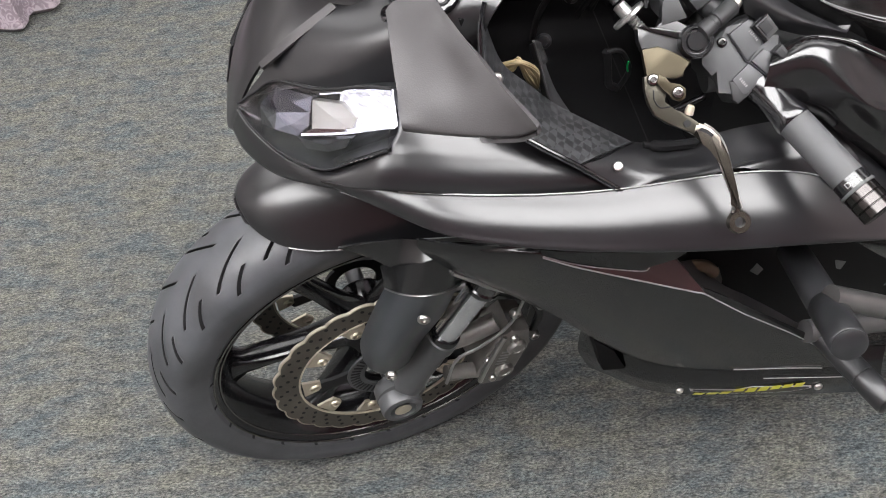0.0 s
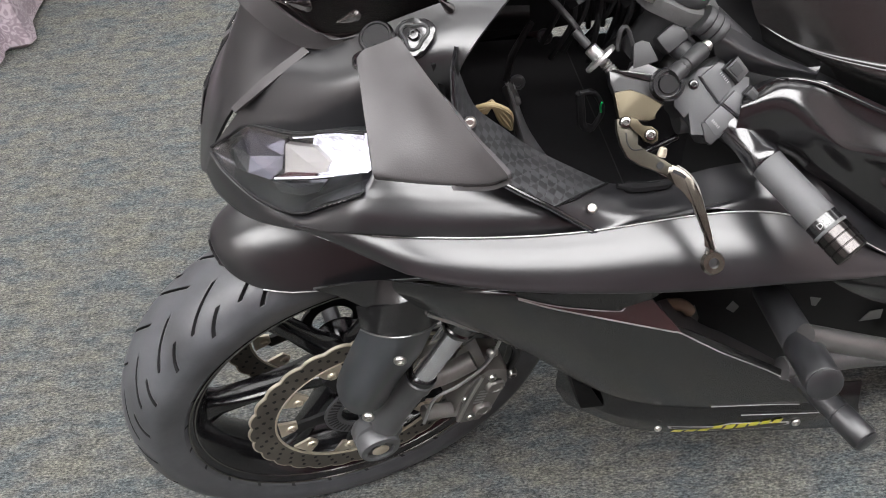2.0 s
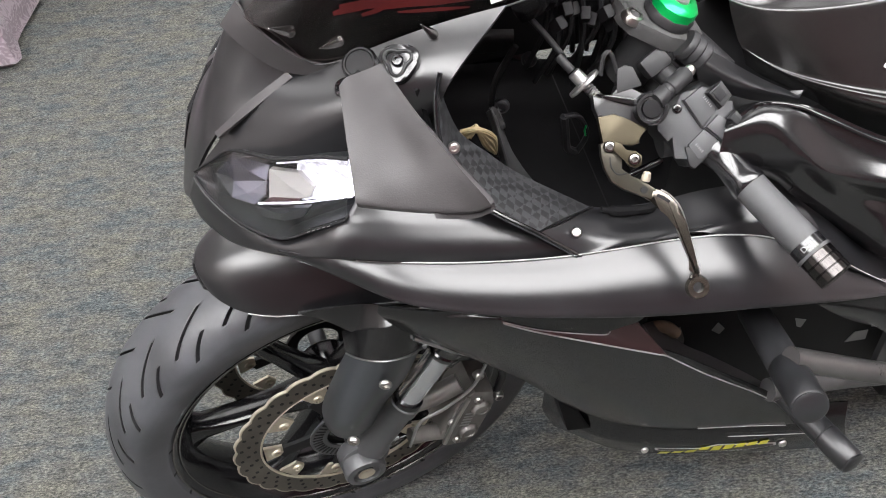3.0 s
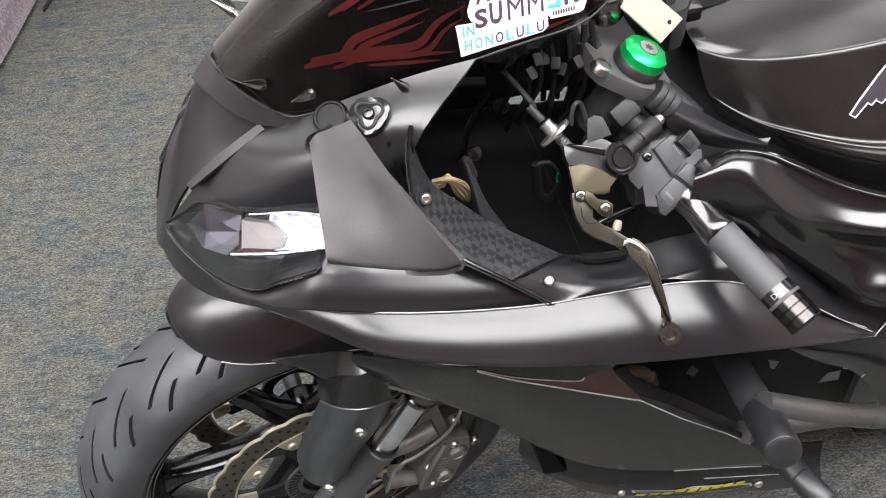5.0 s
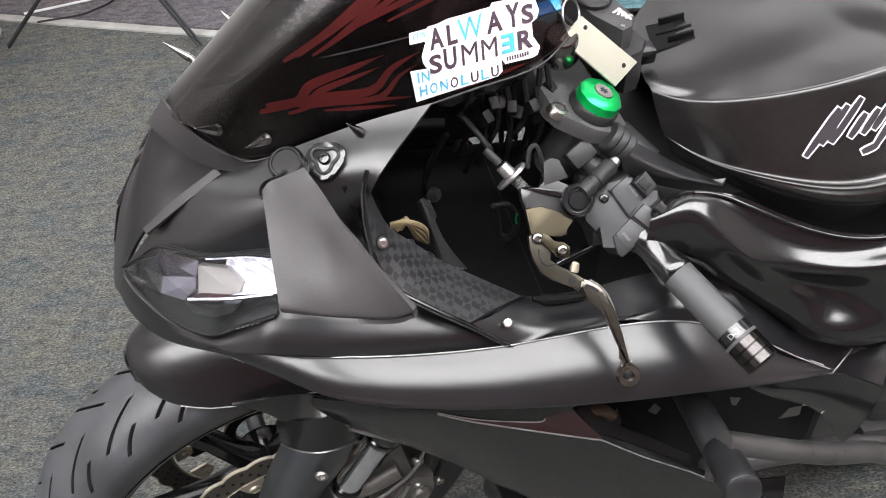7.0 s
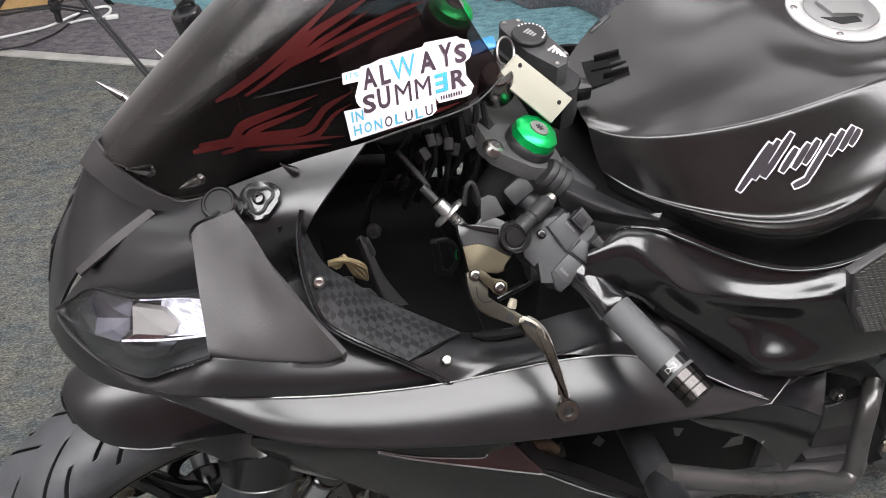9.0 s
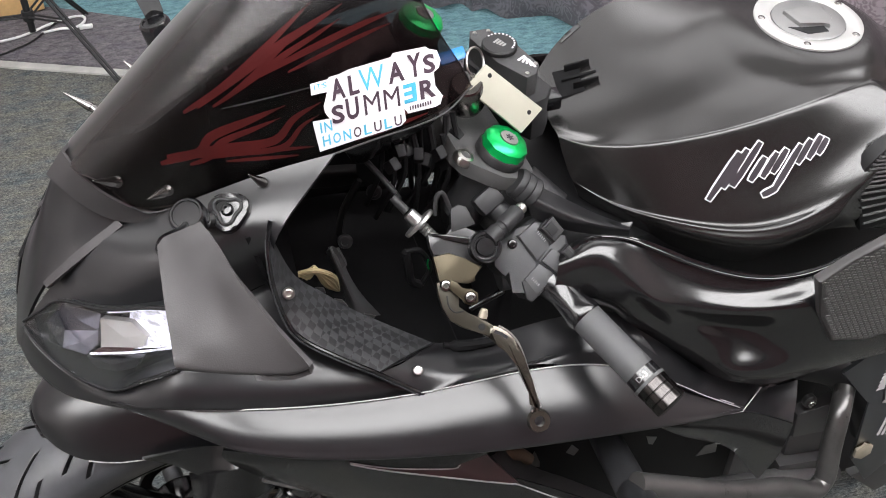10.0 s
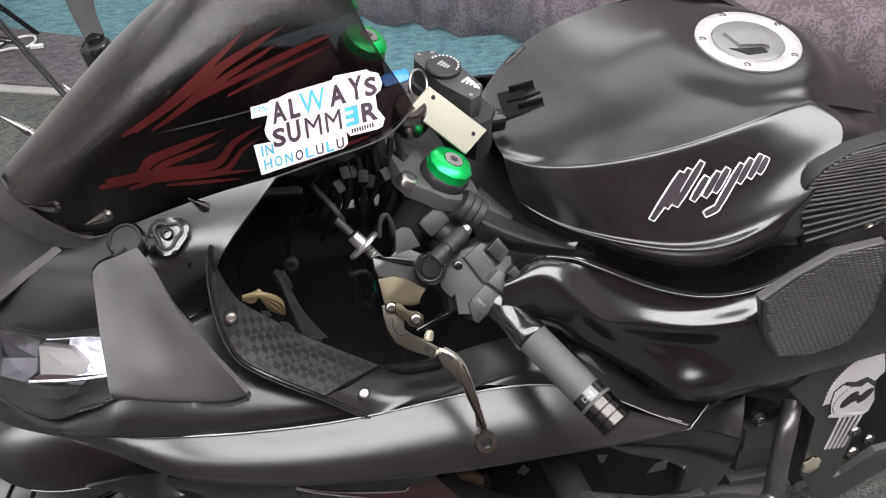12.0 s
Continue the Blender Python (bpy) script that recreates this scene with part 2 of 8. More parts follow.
# ---- building helpers ----
def link(name, bm, mat, parent=None, label="", smooth=True, angle=40):
    me = bpy.data.meshes.new(name)
    bmesh.ops.recalc_face_normals(bm, faces=bm.faces)
    if smooth:
        for f in bm.faces:
            f.smooth = True
        for e in bm.edges:
            if len(e.link_faces) == 2 and e.calc_face_angle(0) > radians(angle):
                e.smooth = False
    bm.to_mesh(me)
    bm.free()
    if mat:
        me.materials.append(mat)
    ob = new(name, me)
    if parent is not None:
        ob.parent = parent
    if label:
        ob["label"] = label
    return ob


part = link


def spline(points, n):
    """Catmull-Rom samples through the points, n steps a span."""
    p = [Vector(q) for q in points]
    if len(p) < 3:
        return [p[0].lerp(p[-1], k / n) for k in range(n + 1)]
    p = [2 * p[0] - p[1], *p, 2 * p[-1] - p[-2]]
    out = []
    for i in range(1, len(p) - 2):
        a, b, c, d = p[i - 1 : i + 3]
        for k in range(n):
            t = k / n
            out.append(0.5 * (2 * b + (c - a) * t + (2 * a - 5 * b + 4 * c - d) * t * t + (3 * b - a - 3 * c + d) * t**3))
    out.append(p[-2])
    return out


def flow(points, n):
    """Smooth B-spline samples guided by the points, n steps a span, from the first point to the last."""
    p = [Vector(q) for q in points]
    if len(p) < 4:
        return spline(points, n)
    p = [2 * p[0] - p[1], *p, 2 * p[-1] - p[-2]]
    out = []
    for i in range(1, len(p) - 2):
        a, b, c, d = p[i - 1 : i + 3]
        for k in range(n):
            t = k / n
            out.append((a * (1 - t) ** 3 + b * (3 * t**3 - 6 * t * t + 4) + c * (-3 * t**3 + 3 * t * t + 3 * t + 1) + d * t**3) / 6)
    out.append(p[-2])
    return out


def sheet(bm, rows, n=6, thick=0.003, inward=(0, 1, -0.3), fit=flow, relax=0):
    """A curved panel through a few control rows, with real thickness; relax evens out ripples inside its edge."""
    lines = [fit(r, n) for r in rows]
    cols = [spline([l[i] for l in lines], n) for i in range(len(lines[0]))]
    for _ in range(relax):
        old = [[v.copy() for v in c] for c in cols]
        for i in range(1, len(cols) - 1):
            for j in range(1, len(cols[0]) - 1):
                cols[i][j] = (old[i - 1][j] + old[i + 1][j] + old[i][j - 1] + old[i][j + 1]) / 4
    grid = [[bm.verts.new(v) for v in c] for c in cols]
    faces = []
    for i in range(len(grid) - 1):
        for j in range(len(grid[0]) - 1):
            faces.append(bm.faces.new((grid[i][j], grid[i + 1][j], grid[i + 1][j + 1], grid[i][j + 1])))
    if thick:
        off = Vector(inward).normalized()
        border = [e for e in {e for f in faces for e in f.edges} if len(e.link_faces) == 1]
        border.sort(key=lambda e: tuple(e.verts[0].co) + tuple(e.verts[1].co))
        nrm = {}
        for f in faces:
            f.normal_update()
            s = 1 if f.normal.dot(off) > 0 else -1
            for v in f.verts:
                nrm[v] = nrm.get(v, Vector()) + f.normal * s
        back = {v: bm.verts.new(v.co + nrm[v].normalized() * thick) for c in grid for v in c}
        for f in faces:
            bm.faces.new([back[v] for v in reversed(f.verts)])
        for e in border:
            p, q = e.verts
            bm.faces.new((p, q, back[q], back[p]))
    return grid


def panel(name, rows, mat, parent, label="", n=6, thick=0.003, inward=(0, 1, -0.3), fit=flow, relax=0):
    bm = bmesh.new()
    sheet(bm, rows, n, thick, inward, fit, relax)
    return link(name, bm, mat, parent, label)


def tube(bm, points, radius, seg=10, n=4, cap=True):
    """A round bar along a smooth line; radius may be one number or one for each point."""
    line = spline(points, n) if len(points) > 2 else [Vector(p) for p in points]
    rad = [radius] * len(line) if isinstance(radius, (int, float)) else [radius[min(len(radius) - 1, round(i * (len(radius) - 1) / (len(line) - 1)))] for i in range(len(line))]
    rings, up = [], None
    for i, c in enumerate(line):
        d = (line[min(i + 1, len(line) - 1)] - line[max(i - 1, 0)]).normalized()
        if up is None:
            up = d.orthogonal().normalized()
        up = (up - d * up.dot(d)).normalized()
        side = d.cross(up)
        rings.append([bm.verts.new(c + rad[i] * (math.cos(a) * up + math.sin(a) * side)) for a in (2 * math.pi * k / seg for k in range(seg))])
    for a, b in zip(rings, rings[1:]):
        for k in range(seg):
            bm.faces.new((a[k], a[(k + 1) % seg], b[(k + 1) % seg], b[k]))
    if cap:
        bm.faces.new(rings[0][::-1])
        bm.faces.new(rings[-1])
    return bm


def lathe(bm, profile, seg=48, m=None, arc=2 * math.pi):
    """A body of revolution about local z from (radius, height) pairs; closed profiles repeat the first pair."""
    m = m or Matrix()
    full = abs(arc - 2 * math.pi) < 1e-6
    rings = []
    for k in range(seg if full else seg + 1):
        a = arc * k / seg
        rings.append([bm.verts.new(m @ Vector((r * math.cos(a), r * math.sin(a), z))) for r, z in profile])
    for k in range(seg):
        a, b = rings[k], rings[(k + 1) % len(rings)]
        for j in range(len(profile) - 1):
            q = [a[j], b[j], b[j + 1], a[j + 1]]
            if profile[j][0] < 1e-6:
                q = [a[j], b[j + 1], a[j + 1]]
            elif profile[j + 1][0] < 1e-6:
                q = [a[j], b[j], a[j + 1]]
            bm.faces.new(q)
    bmesh.ops.remove_doubles(bm, verts=bm.verts, dist=1e-6)
    return bm


def along(p, d, roll_to=(0, 0, 1)):
    """A frame at p whose z runs along d."""
    z = Vector(d).normalized()
    x = Vector(roll_to)
    x = (x - z * x.dot(z)).normalized() if abs(x.normalized().dot(z)) < 0.98 else z.orthogonal().normalized()
    y = z.cross(x)
    m = Matrix((x, y, z)).transposed().to_4x4()
    m.translation = Vector(p)
    return m


def box(bm, size, m=None, bevel=0.0):
    g = bmesh.ops.create_cube(bm, size=1.0, matrix=(m or Matrix()) @ Matrix.Diagonal((*size, 1)))
    if bevel:
        es = list({e for v in g["verts"] for e in v.link_edges})
        bmesh.ops.bevel(bm, geom=es, offset=bevel, segments=2, affect="EDGES", profile=0.6)
    return bm


def prism(bm, outline, m, height, bevel=0.0):
    """A flat plate: the outline (x, y) in the frame m, raised by height along its z."""
    lo = [bm.verts.new(m @ Vector((x, y, 0))) for x, y in outline]
    hi = [bm.verts.new(m @ Vector((x, y, height))) for x, y in outline]
    n = len(outline)
    top = bm.faces.new(hi)
    bm.faces.new(lo[::-1])
    for k in range(n):
        bm.faces.new((lo[k], lo[(k + 1) % n], hi[(k + 1) % n], hi[k]))
    if bevel:
        bmesh.ops.bevel(bm, geom=list(top.edges), offset=bevel, segments=2, affect="EDGES", profile=0.6)
    return bm


def bolt(name, p, d, r, h, mat, parent, label="", socket=True):
    """A button-head screw with a hexagon socket, standing at p along d."""
    bm = bmesh.new()
    prof = [(0, 0), (r, 0), (r, h * 0.45), (r * 0.8, h * 0.9), (r * 0.5, h)]
    prof += [(r * 0.5, h * 0.35), (0, h * 0.35)] if socket else [(0, h)]
    lathe(bm, prof, 14, along(p, d))
    return link(name, bm, mat, parent, label)


# ---- setting ----
def slab(name, lo, hi, mat, label, cat):
    bm = bmesh.new()
    c = [(a + b) / 2 for a, b in zip(lo, hi)]
    box(bm, [b - a for a, b in zip(lo, hi)], Matrix.Translation(c))
    return tagged(link(name, bm, mat, smooth=False), label, cat, kind="structure")


ROOM_X, ROOM_Y, ROOM_Z = (-3.2, 4.2), (-2.6, 3.9), 2.75
slab("floor", (ROOM_X[0], ROOM_Y[0], -0.1), (ROOM_X[1], ROOM_Y[1], 0.0), CARPET, "grey-green flecked loop-pile carpet floor of the showroom", "carpet floor")
# unseen wall; its maroon is chosen for the red reflections in the paint
slab("wall_south", (ROOM_X[0], ROOM_Y[0] - 0.12, 0), (ROOM_X[1], ROOM_Y[0], ROOM_Z), MAROON, "unseen wall, maroon to put dark red reflections on the motorcycle", "wall")
slab("wall_north", (ROOM_X[0], ROOM_Y[1], 0), (ROOM_X[1], ROOM_Y[1] + 0.12, ROOM_Z), WALLPAINT, "plain light grey painted wall behind the curtain", "wall")
slab("wall_west", (ROOM_X[0] - 0.12, ROOM_Y[0], 0), (ROOM_X[0], ROOM_Y[1], ROOM_Z), WALLPAINT, "plain light grey painted wall", "wall")
# unseen wall, made light and rosy as a reflector for the rear parts
slab("wall_east", (ROOM_X[1], ROOM_Y[0], 0), (ROOM_X[1] + 0.12, ROOM_Y[1], ROOM_Z), ROSE, "unseen wall, light rose grey to brighten the rear of the motorcycle", "wall")
slab("ceiling", (ROOM_X[0], ROOM_Y[0], ROOM_Z), (ROOM_X[1], ROOM_Y[1], ROOM_Z + 0.1), TILE, "white board ceiling with fluorescent fittings", "ceiling")


def ceiling_light(x, y, length, width, rot, lamp):
    root = new("ceiling_light")
    root.matrix_basis = pose(x, y, ROOM_Z, 0, 0, rot)
    bm = bmesh.new()
    box(bm, (length + 0.04, width + 0.05, 0.05), Matrix.Translation((0, 0, -0.025)), 0.006)
    part("frame", bm, WALLPAINT, root)
    bm = bmesh.new()
    box(bm, (length, width, 0.03), Matrix.Translation((0, 0, -0.06)), 0.008)
    part("diffuser", bm, lamp, root)
    return tagged(root, "unseen white ceiling fitting with a glowing diffuser, laid out for the highlights", "ceiling light", "ceiling lights")


# unseen fittings; the wide weak row is added for the tank's grey sheen
for k in range(4):
    ceiling_light(-2.0 + 1.45 * k, 1.60 + 0.1 * k, 1.3, 0.95, 4, SHEEN_PANEL)
    ceiling_light(-2.0 + 1.45 * k, 2.85 + 0.1 * k, 1.2, 0.6, 4, TUBE)
# unseen rows set side by side to shape the fairing's highlight
for k in range(5):
    for y in (0.16, -0.16, -0.48, -0.80, -1.12):
        ceiling_light(-2.5 + 1.25 * k, y + 0.0874 * k, 1.22, 0.26, 4, STRIP)


# ---- the motorcycle: local x to the rear, y to its right, z up; it leans 10 degrees on its stand ----
LEAN_B, YAW_B = radians(10), radians(5.5)
back_v = Vector((math.cos(YAW_B), math.sin(YAW_B), 0))
right_v = Vector((-math.sin(YAW_B) * math.cos(LEAN_B), math.cos(YAW_B) * math.cos(LEAN_B), math.sin(LEAN_B)))
up_v = back_v.cross(right_v)
BIKE_M = Matrix((back_v, right_v, up_v)).transposed().to_4x4()
BIKE_M.translation = (-0.1165, 1.0012, -0.0026)
bike = new("motorcycle")
bike.matrix_basis = BIKE_M
tagged(bike, "satin black sport motorcycle leaning on its side stand on the carpet", "motorcycle")

# front wheel
WHEEL_C, AXLE_D = Vector((0, 0, 0.3)), Vector((0.144, -0.99, -0.003)).normalized()
WM = along(WHEEL_C, AXLE_D)


def tyre_mesh(turns=25, na=120):
    """Tyre with slanted, curved tread slits: the columns of the mesh follow the slits, and their edges."""
    prof = [(0.226, 0.050), (0.229, 0.0530), (0.2325, 0.0550), (0.2335, 0.0562), (0.2350, 0.0562), (0.238, 0.0568), (0.246, 0.0588), (0.254, 0.0602), (0.262, 0.0602)]
    side = len(prof)
    for k in range(1, na):
        a = math.pi * (0.5 - k / na)
        prof.append((0.262 + 0.038 * math.cos(a), 0.06 * math.sin(a)))
    prof += [(r, -z) for r, z in reversed(prof[:side])]
    pr = np.array(prof)
    s = np.abs(np.arcsin(np.clip(pr[:, 1] / 0.0602, -1, 1))) / (math.pi / 2)
    rows = ((0.05, 0.42, 0.76), (0.55, 0.08, 0.52))
    half, wall = 0.036, 0.010
    marks = set(k / 24 for k in range(24))
    for c0, lo, hi in rows:
        for c in (c0, c0 + 0.5):
            marks = {m for m in marks if abs((m - c + 0.5) % 1 - 0.5) > half + 0.02} | {(c + d) % 1 for d in (-half - wall, -half, -half * 0.4, half * 0.4, half, half + wall)}
    marks = np.array(sorted(marks))
    lead = (np.arange(turns)[:, None] + marks[None, :]).reshape(-1)
    shear = 2.5 * s - 1.2 * s * s
    th = (lead[:, None] + shear[None, :]) * (2 * math.pi / turns)
    deep = np.zeros(th.shape)
    for c0, lo, hi in rows:
        for sign, c in ((1, c0), (-1, c0 + 0.5)):
            gap = np.abs((lead - c + 0.5) % 1.0 - 0.5)
            ends = np.clip(np.minimum(s - lo, hi - s) / 0.02, 0, 1) * (pr[:, 1] * sign > 0)
            deep = np.maximum(deep, np.where(gap < half + 0.001, 1.0, 0.0)[:, None] * ends[None, :])
    rad = pr[None, :, 0] - 0.006 * deep
    rad[:, :side] = pr[None, :side, 0]
    rad[:, -side:] = pr[None, -side:, 0]
    co = np.stack([rad * np.cos(th), rad * np.sin(th), np.broadcast_to(pr[None, :, 1], rad.shape)], 2).reshape(-1, 3)
    mw = np.array(WM)
    co = co @ mw[:3, :3].T + mw[:3, 3]
    n, segs = len(prof), len(lead)
    i = np.arange(segs)[:, None] * n + np.arange(n - 1)[None, :]
    j = ((np.arange(segs) + 1) % segs)[:, None] * n + np.arange(n - 1)[None, :]
    faces = np.stack([i, j, j + 1, i + 1], 2).reshape(-1, 4)
    me = bpy.data.meshes.new("tyre")
    me.from_pydata(co.tolist(), [], faces.tolist())
    me.materials.append(RUBBER)
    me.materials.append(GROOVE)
    # groove faces take the darker rubber as painted shade
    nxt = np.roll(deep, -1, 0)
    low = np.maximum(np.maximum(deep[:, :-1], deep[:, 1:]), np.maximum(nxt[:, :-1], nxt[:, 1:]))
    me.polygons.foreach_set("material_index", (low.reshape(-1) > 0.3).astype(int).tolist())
    me.polygons.foreach_set("use_smooth", (low.reshape(-1) < 0.3).tolist())
    return me


tyre = new("tyre", tyre_mesh())
tyre.parent = bike
tyre["label"] = "black road tyre with slanted tread grooves"
bm = bmesh.new()
rim_prof = [(0.232, 0.0535), (0.2335, 0.051), (0.2335, 0.047), (0.224, 0.045), (0.216, 0.030), (0.205, 0.012), (0.205, -0.012), (0.216, -0.030), (0.224, -0.045), (0.2335, -0.047), (0.2335, -0.051), (0.232, -0.0535),
            (0.226, -0.052), (0.219, -0.047), (0.206, -0.032), (0.196, -0.014), (0.196, 0.014), (0.206, 0.032), (0.219, 0.047), (0.226, 0.052), (0.232, 0.0535)]
lathe(bm, rim_prof, 128, WM)
rim = part("rim", bm, RIMBLACK, bike, "gloss black cast alloy rim")
# bright rings stand in for light reflected by the gloss black lip
for r, z, w in ((0.2275, 0.0535, 0.0011), (0.2185, 0.0475, 0.0009)):
    bm = bmesh.new()
    lathe(bm, [(r - w, z - w), (r + w, z - w), (r + w, z + w), (r - w, z + w), (r - w, z - w)], 128, WM)
    part("rim_highlight", bm, CHROME, rim, "bright ring for the highlight on the black rim edge")
bm = bmesh.new()
lathe(bm, [(0.0, 0.05), (0.032, 0.05), (0.036, 0.045), (0.036, -0.045), (0.032, -0.05), (0, -0.05)], 40, WM)
part("hub", bm, RIMBLACK, rim)
for k in range(6):
    bm = bmesh.new()
    a0 = radians(28 + 60 * k)
    ca, sa = math.cos(a0), math.sin(a0)
    secs = []
    for r, w, h in ((0.03, 0.018, 0.026), (0.08, 0.011, 0.020), (0.14, 0.010, 0.017), (0.18, 0.014, 0.017), (0.202, 0.030, 0.022)):
        ring = []
        for q in range(12):
            b = 2 * math.pi * q / 12
            cx, cy = math.copysign(abs(math.cos(b)) ** 0.6, math.cos(b)) * w, math.copysign(abs(math.sin(b)) ** 0.6, math.sin(b)) * h
            ring.append(bm.verts.new(WM @ Vector((r * ca - cx * sa, r * sa + cx * ca, cy))))
        secs.append(ring)
    for a, b in zip(secs, secs[1:]):
        for q in range(12):
            bm.faces.new((a[q], a[(q + 1) % 12], b[(q + 1) % 12], b[q]))
    part("spoke", bm, RIMBLACK, rim)


def brake_disc(offset):
    out = Matrix.Translation(AXLE_D * offset) @ WM
    bm = bmesh.new()
    segs, th = 240, 0.0022
    ringsets = []
    for k in range(segs):
        a = 2 * math.pi * k / segs
        wave = abs(math.sin(14 * a)) ** 0.7
        ro = 0.1505 + 0.0050 * wave
        ri = 0.121 - 0.002 * abs(math.sin(5 * a)) ** 3
        ringsets.append([bm.verts.new(out @ Vector((r * math.cos(a), r * math.sin(a), z))) for r, z in ((ri, -th), (ro, -th), (ro + 0.0006, 0), (ro, th), (ri, th))])
    for k in range(segs):
        a, b = ringsets[k], ringsets[(k + 1) % segs]
        for j in range(5):
            bm.faces.new((a[j], b[j], b[(j + 1) % 5], a[(j + 1) % 5]))
    disc = part("brake_disc", bm, DISC, bike, "worn steel petal brake disc with drilled holes")
    bm = bmesh.new()
    edge = []
    for k in range(segs):
        a = 2 * math.pi * k / segs
        ro = 0.1505 + 0.0050 * abs(math.sin(14 * a)) ** 0.7
        edge.append([bm.verts.new(out @ Vector((r * math.cos(a), r * math.sin(a), z))) for r, z in ((ro - 0.0014, th + 0.0004), (ro + 0.0008, th + 0.0002), (ro + 0.0010, -0.001))])
    for k in range(segs):
        a, b = edge[k], edge[(k + 1) % segs]
        for j in range(2):
            bm.faces.new((a[j], b[j], b[j + 1], a[j + 1]))
    part("outer_edge", bm, PALE_GOLD, disc, "bright outer edge")
    bm = bmesh.new()
    lathe(bm, [(0.1195, -0.001), (0.1215, th + 0.0002), (0.1205, th + 0.0012), (0.1185, th), (0.1195, -0.001)], 90, out)
    part("inner_edge", bm, PALE_GOLD, disc)
    # small dark discs on the surface stand in for the shaded drill holes
    bm = bmesh.new()
    for k in range(36):
        for q in range(3):
            a, r = 2 * math.pi * (k + 0.33 * q) / 36, 0.1275 + 0.0090 * q
            lathe(bm, [(0, th + 0.0004), (0.0027, th + 0.0004), (0.0027, th - 0.0003), (0, th - 0.0003)], 6, out @ Matrix.Translation((r * math.cos(a), r * math.sin(a), 0)))
    part("drill_hole_shade", bm, DARK, disc)
    bm = bmesh.new()
    for k in range(5):
        a0 = 2 * math.pi * (k + 0.3) / 5
        arm = [(0.036, -0.32), (0.075, -0.13), (0.095, -0.12), (0.099, 0), (0.095, 0.12), (0.075, 0.13), (0.036, 0.32)]
        prism(bm, [(r * math.cos(a0 + w), r * math.sin(a0 + w)) for r, w in arm], out @ Matrix.Translation((0, 0, -0.004)), 0.005)
    lathe(bm, [(0.03, -0.004), (0.046, -0.004), (0.046, 0.001), (0.03, 0.001), (0.03, -0.004)], 40, out)
    part("carrier", bm, DARK, disc, "black disc carrier")
    for k in range(10):
        a0 = 2 * math.pi * (k + 0.5) / 10
        bm = bmesh.new()
        tab = [(0.092, -0.13), (0.117, -0.17), (0.117, 0.12), (0.1, 0.1), (0.092, 0.05)]
        prism(bm, [(r * math.cos(a0 + w), r * math.sin(a0 + w)) for r, w in tab], out @ Matrix.Translation((0, 0, -0.002)), 0.0035)
        part("disc_tab", bm, PALE_GOLD, disc)
        bolt("disc_button", out @ Vector((0.1 * math.cos(a0), 0.1 * math.sin(a0), 0.0005)), AXLE_D, 0.0075, 0.004, PALE_GOLD, disc)
    return disc


brake_disc(0.072)
brake_disc(-0.072)
bm = bmesh.new()
om = Matrix.Translation(AXLE_D * 0.077) @ WM
lathe(bm, [(0.033, 0), (0.056, 0), (0.056, 0.003), (0.033, 0.003), (0.033, 0)], 60, om)
ring = part("sensor_ring", bm, FORK_GREY, bike, "slotted grey wheel speed sensor ring")
# dark bars on the ring in place of cut slots and their shade
bm = bmesh.new()
for k in range(44):
    a = 2 * math.pi * k / 44
    box(bm, (0.013, 0.0022, 0.001), om @ Matrix.Rotation(a, 4, "Z") @ Matrix.Translation((0.046, 0, 0.0033)))
part("ring_slot_shade", bm, DARK, ring)

# fork legs, fork covers, front fender
FORK_D = Vector((0.47, 0.0, 0.88)).normalized()


def fork_leg(y):
    foot = Vector((0.03, y, 0.315))
    bm = bmesh.new()
    fm = along(foot, FORK_D)
    lathe(bm, [(0, -0.026), (0.014, -0.026), (0.020, -0.018), (0.021, 0.02), (0.0185, 0.035), (0.0185, 0.10), (0.0212, 0.103), (0.0212, 0.118), (0.0175, 0.121), (0.0, 0.121)], 28, fm)
    leg = part("fork_lower", bm, FORK_GREY, bike, "dark grey fork lower leg")
    bm = bmesh.new()
    lathe(bm, [(0, 0.12), (0.0160, 0.12), (0.0160, 0.30), (0, 0.30)], 28, fm)
    part("fork_tube", bm, plain("grey_fork_tube", (0.62, 0.63, 0.66), 0.14, 0.9, 500, 0.0, 0.08), leg)
    bm = bmesh.new()
    lathe(bm, [(0.0155, 0.119), (0.0192, 0.119), (0.0198, 0.121), (0.0198, 0.126), (0.0188, 0.128), (0.0155, 0.128), (0.0155, 0.119)], 28, fm)
    part("seal_ring", bm, GLOSS, leg, "thin black fork seal ring")
    bm = bmesh.new()
    lathe(bm, [(0, 0.222), (0.0185, 0.222), (0.0215, 0.226), (0.0215, 0.231), (0.0195, 0.233), (0.0215, 0.236), (0.0215, 0.256), (0.0235, 0.259), (0.0235, 0.40), (0.020, 0.405), (0, 0.405)], 28, fm)
    part("fork_upper", bm, GLOSS, leg, "black fork upper tube with ribbed seal collar")
    return foot


for y in (-0.118, 0.118):
    fork_leg(y)
bm = bmesh.new()
lathe(bm, [(0, -0.01), (0.023, -0.01), (0.028, -0.006), (0.028, 0.014), (0.026, 0.018), (0.0185, 0.019), (0.0175, 0.014), (0.011, 0.014), (0.011, 0.016), (0, 0.016)], 32, along(WHEEL_C + AXLE_D * 0.128, AXLE_D))
part("axle_nut", bm, FORK_GREY, bike, "grey axle end with a round boss")
bm = bmesh.new()
tube(bm, [WHEEL_C + AXLE_D * 0.14, WHEEL_C - AXLE_D * 0.14], 0.0125, 20)
part("axle", bm, GREY, bike)
bm = bmesh.new()
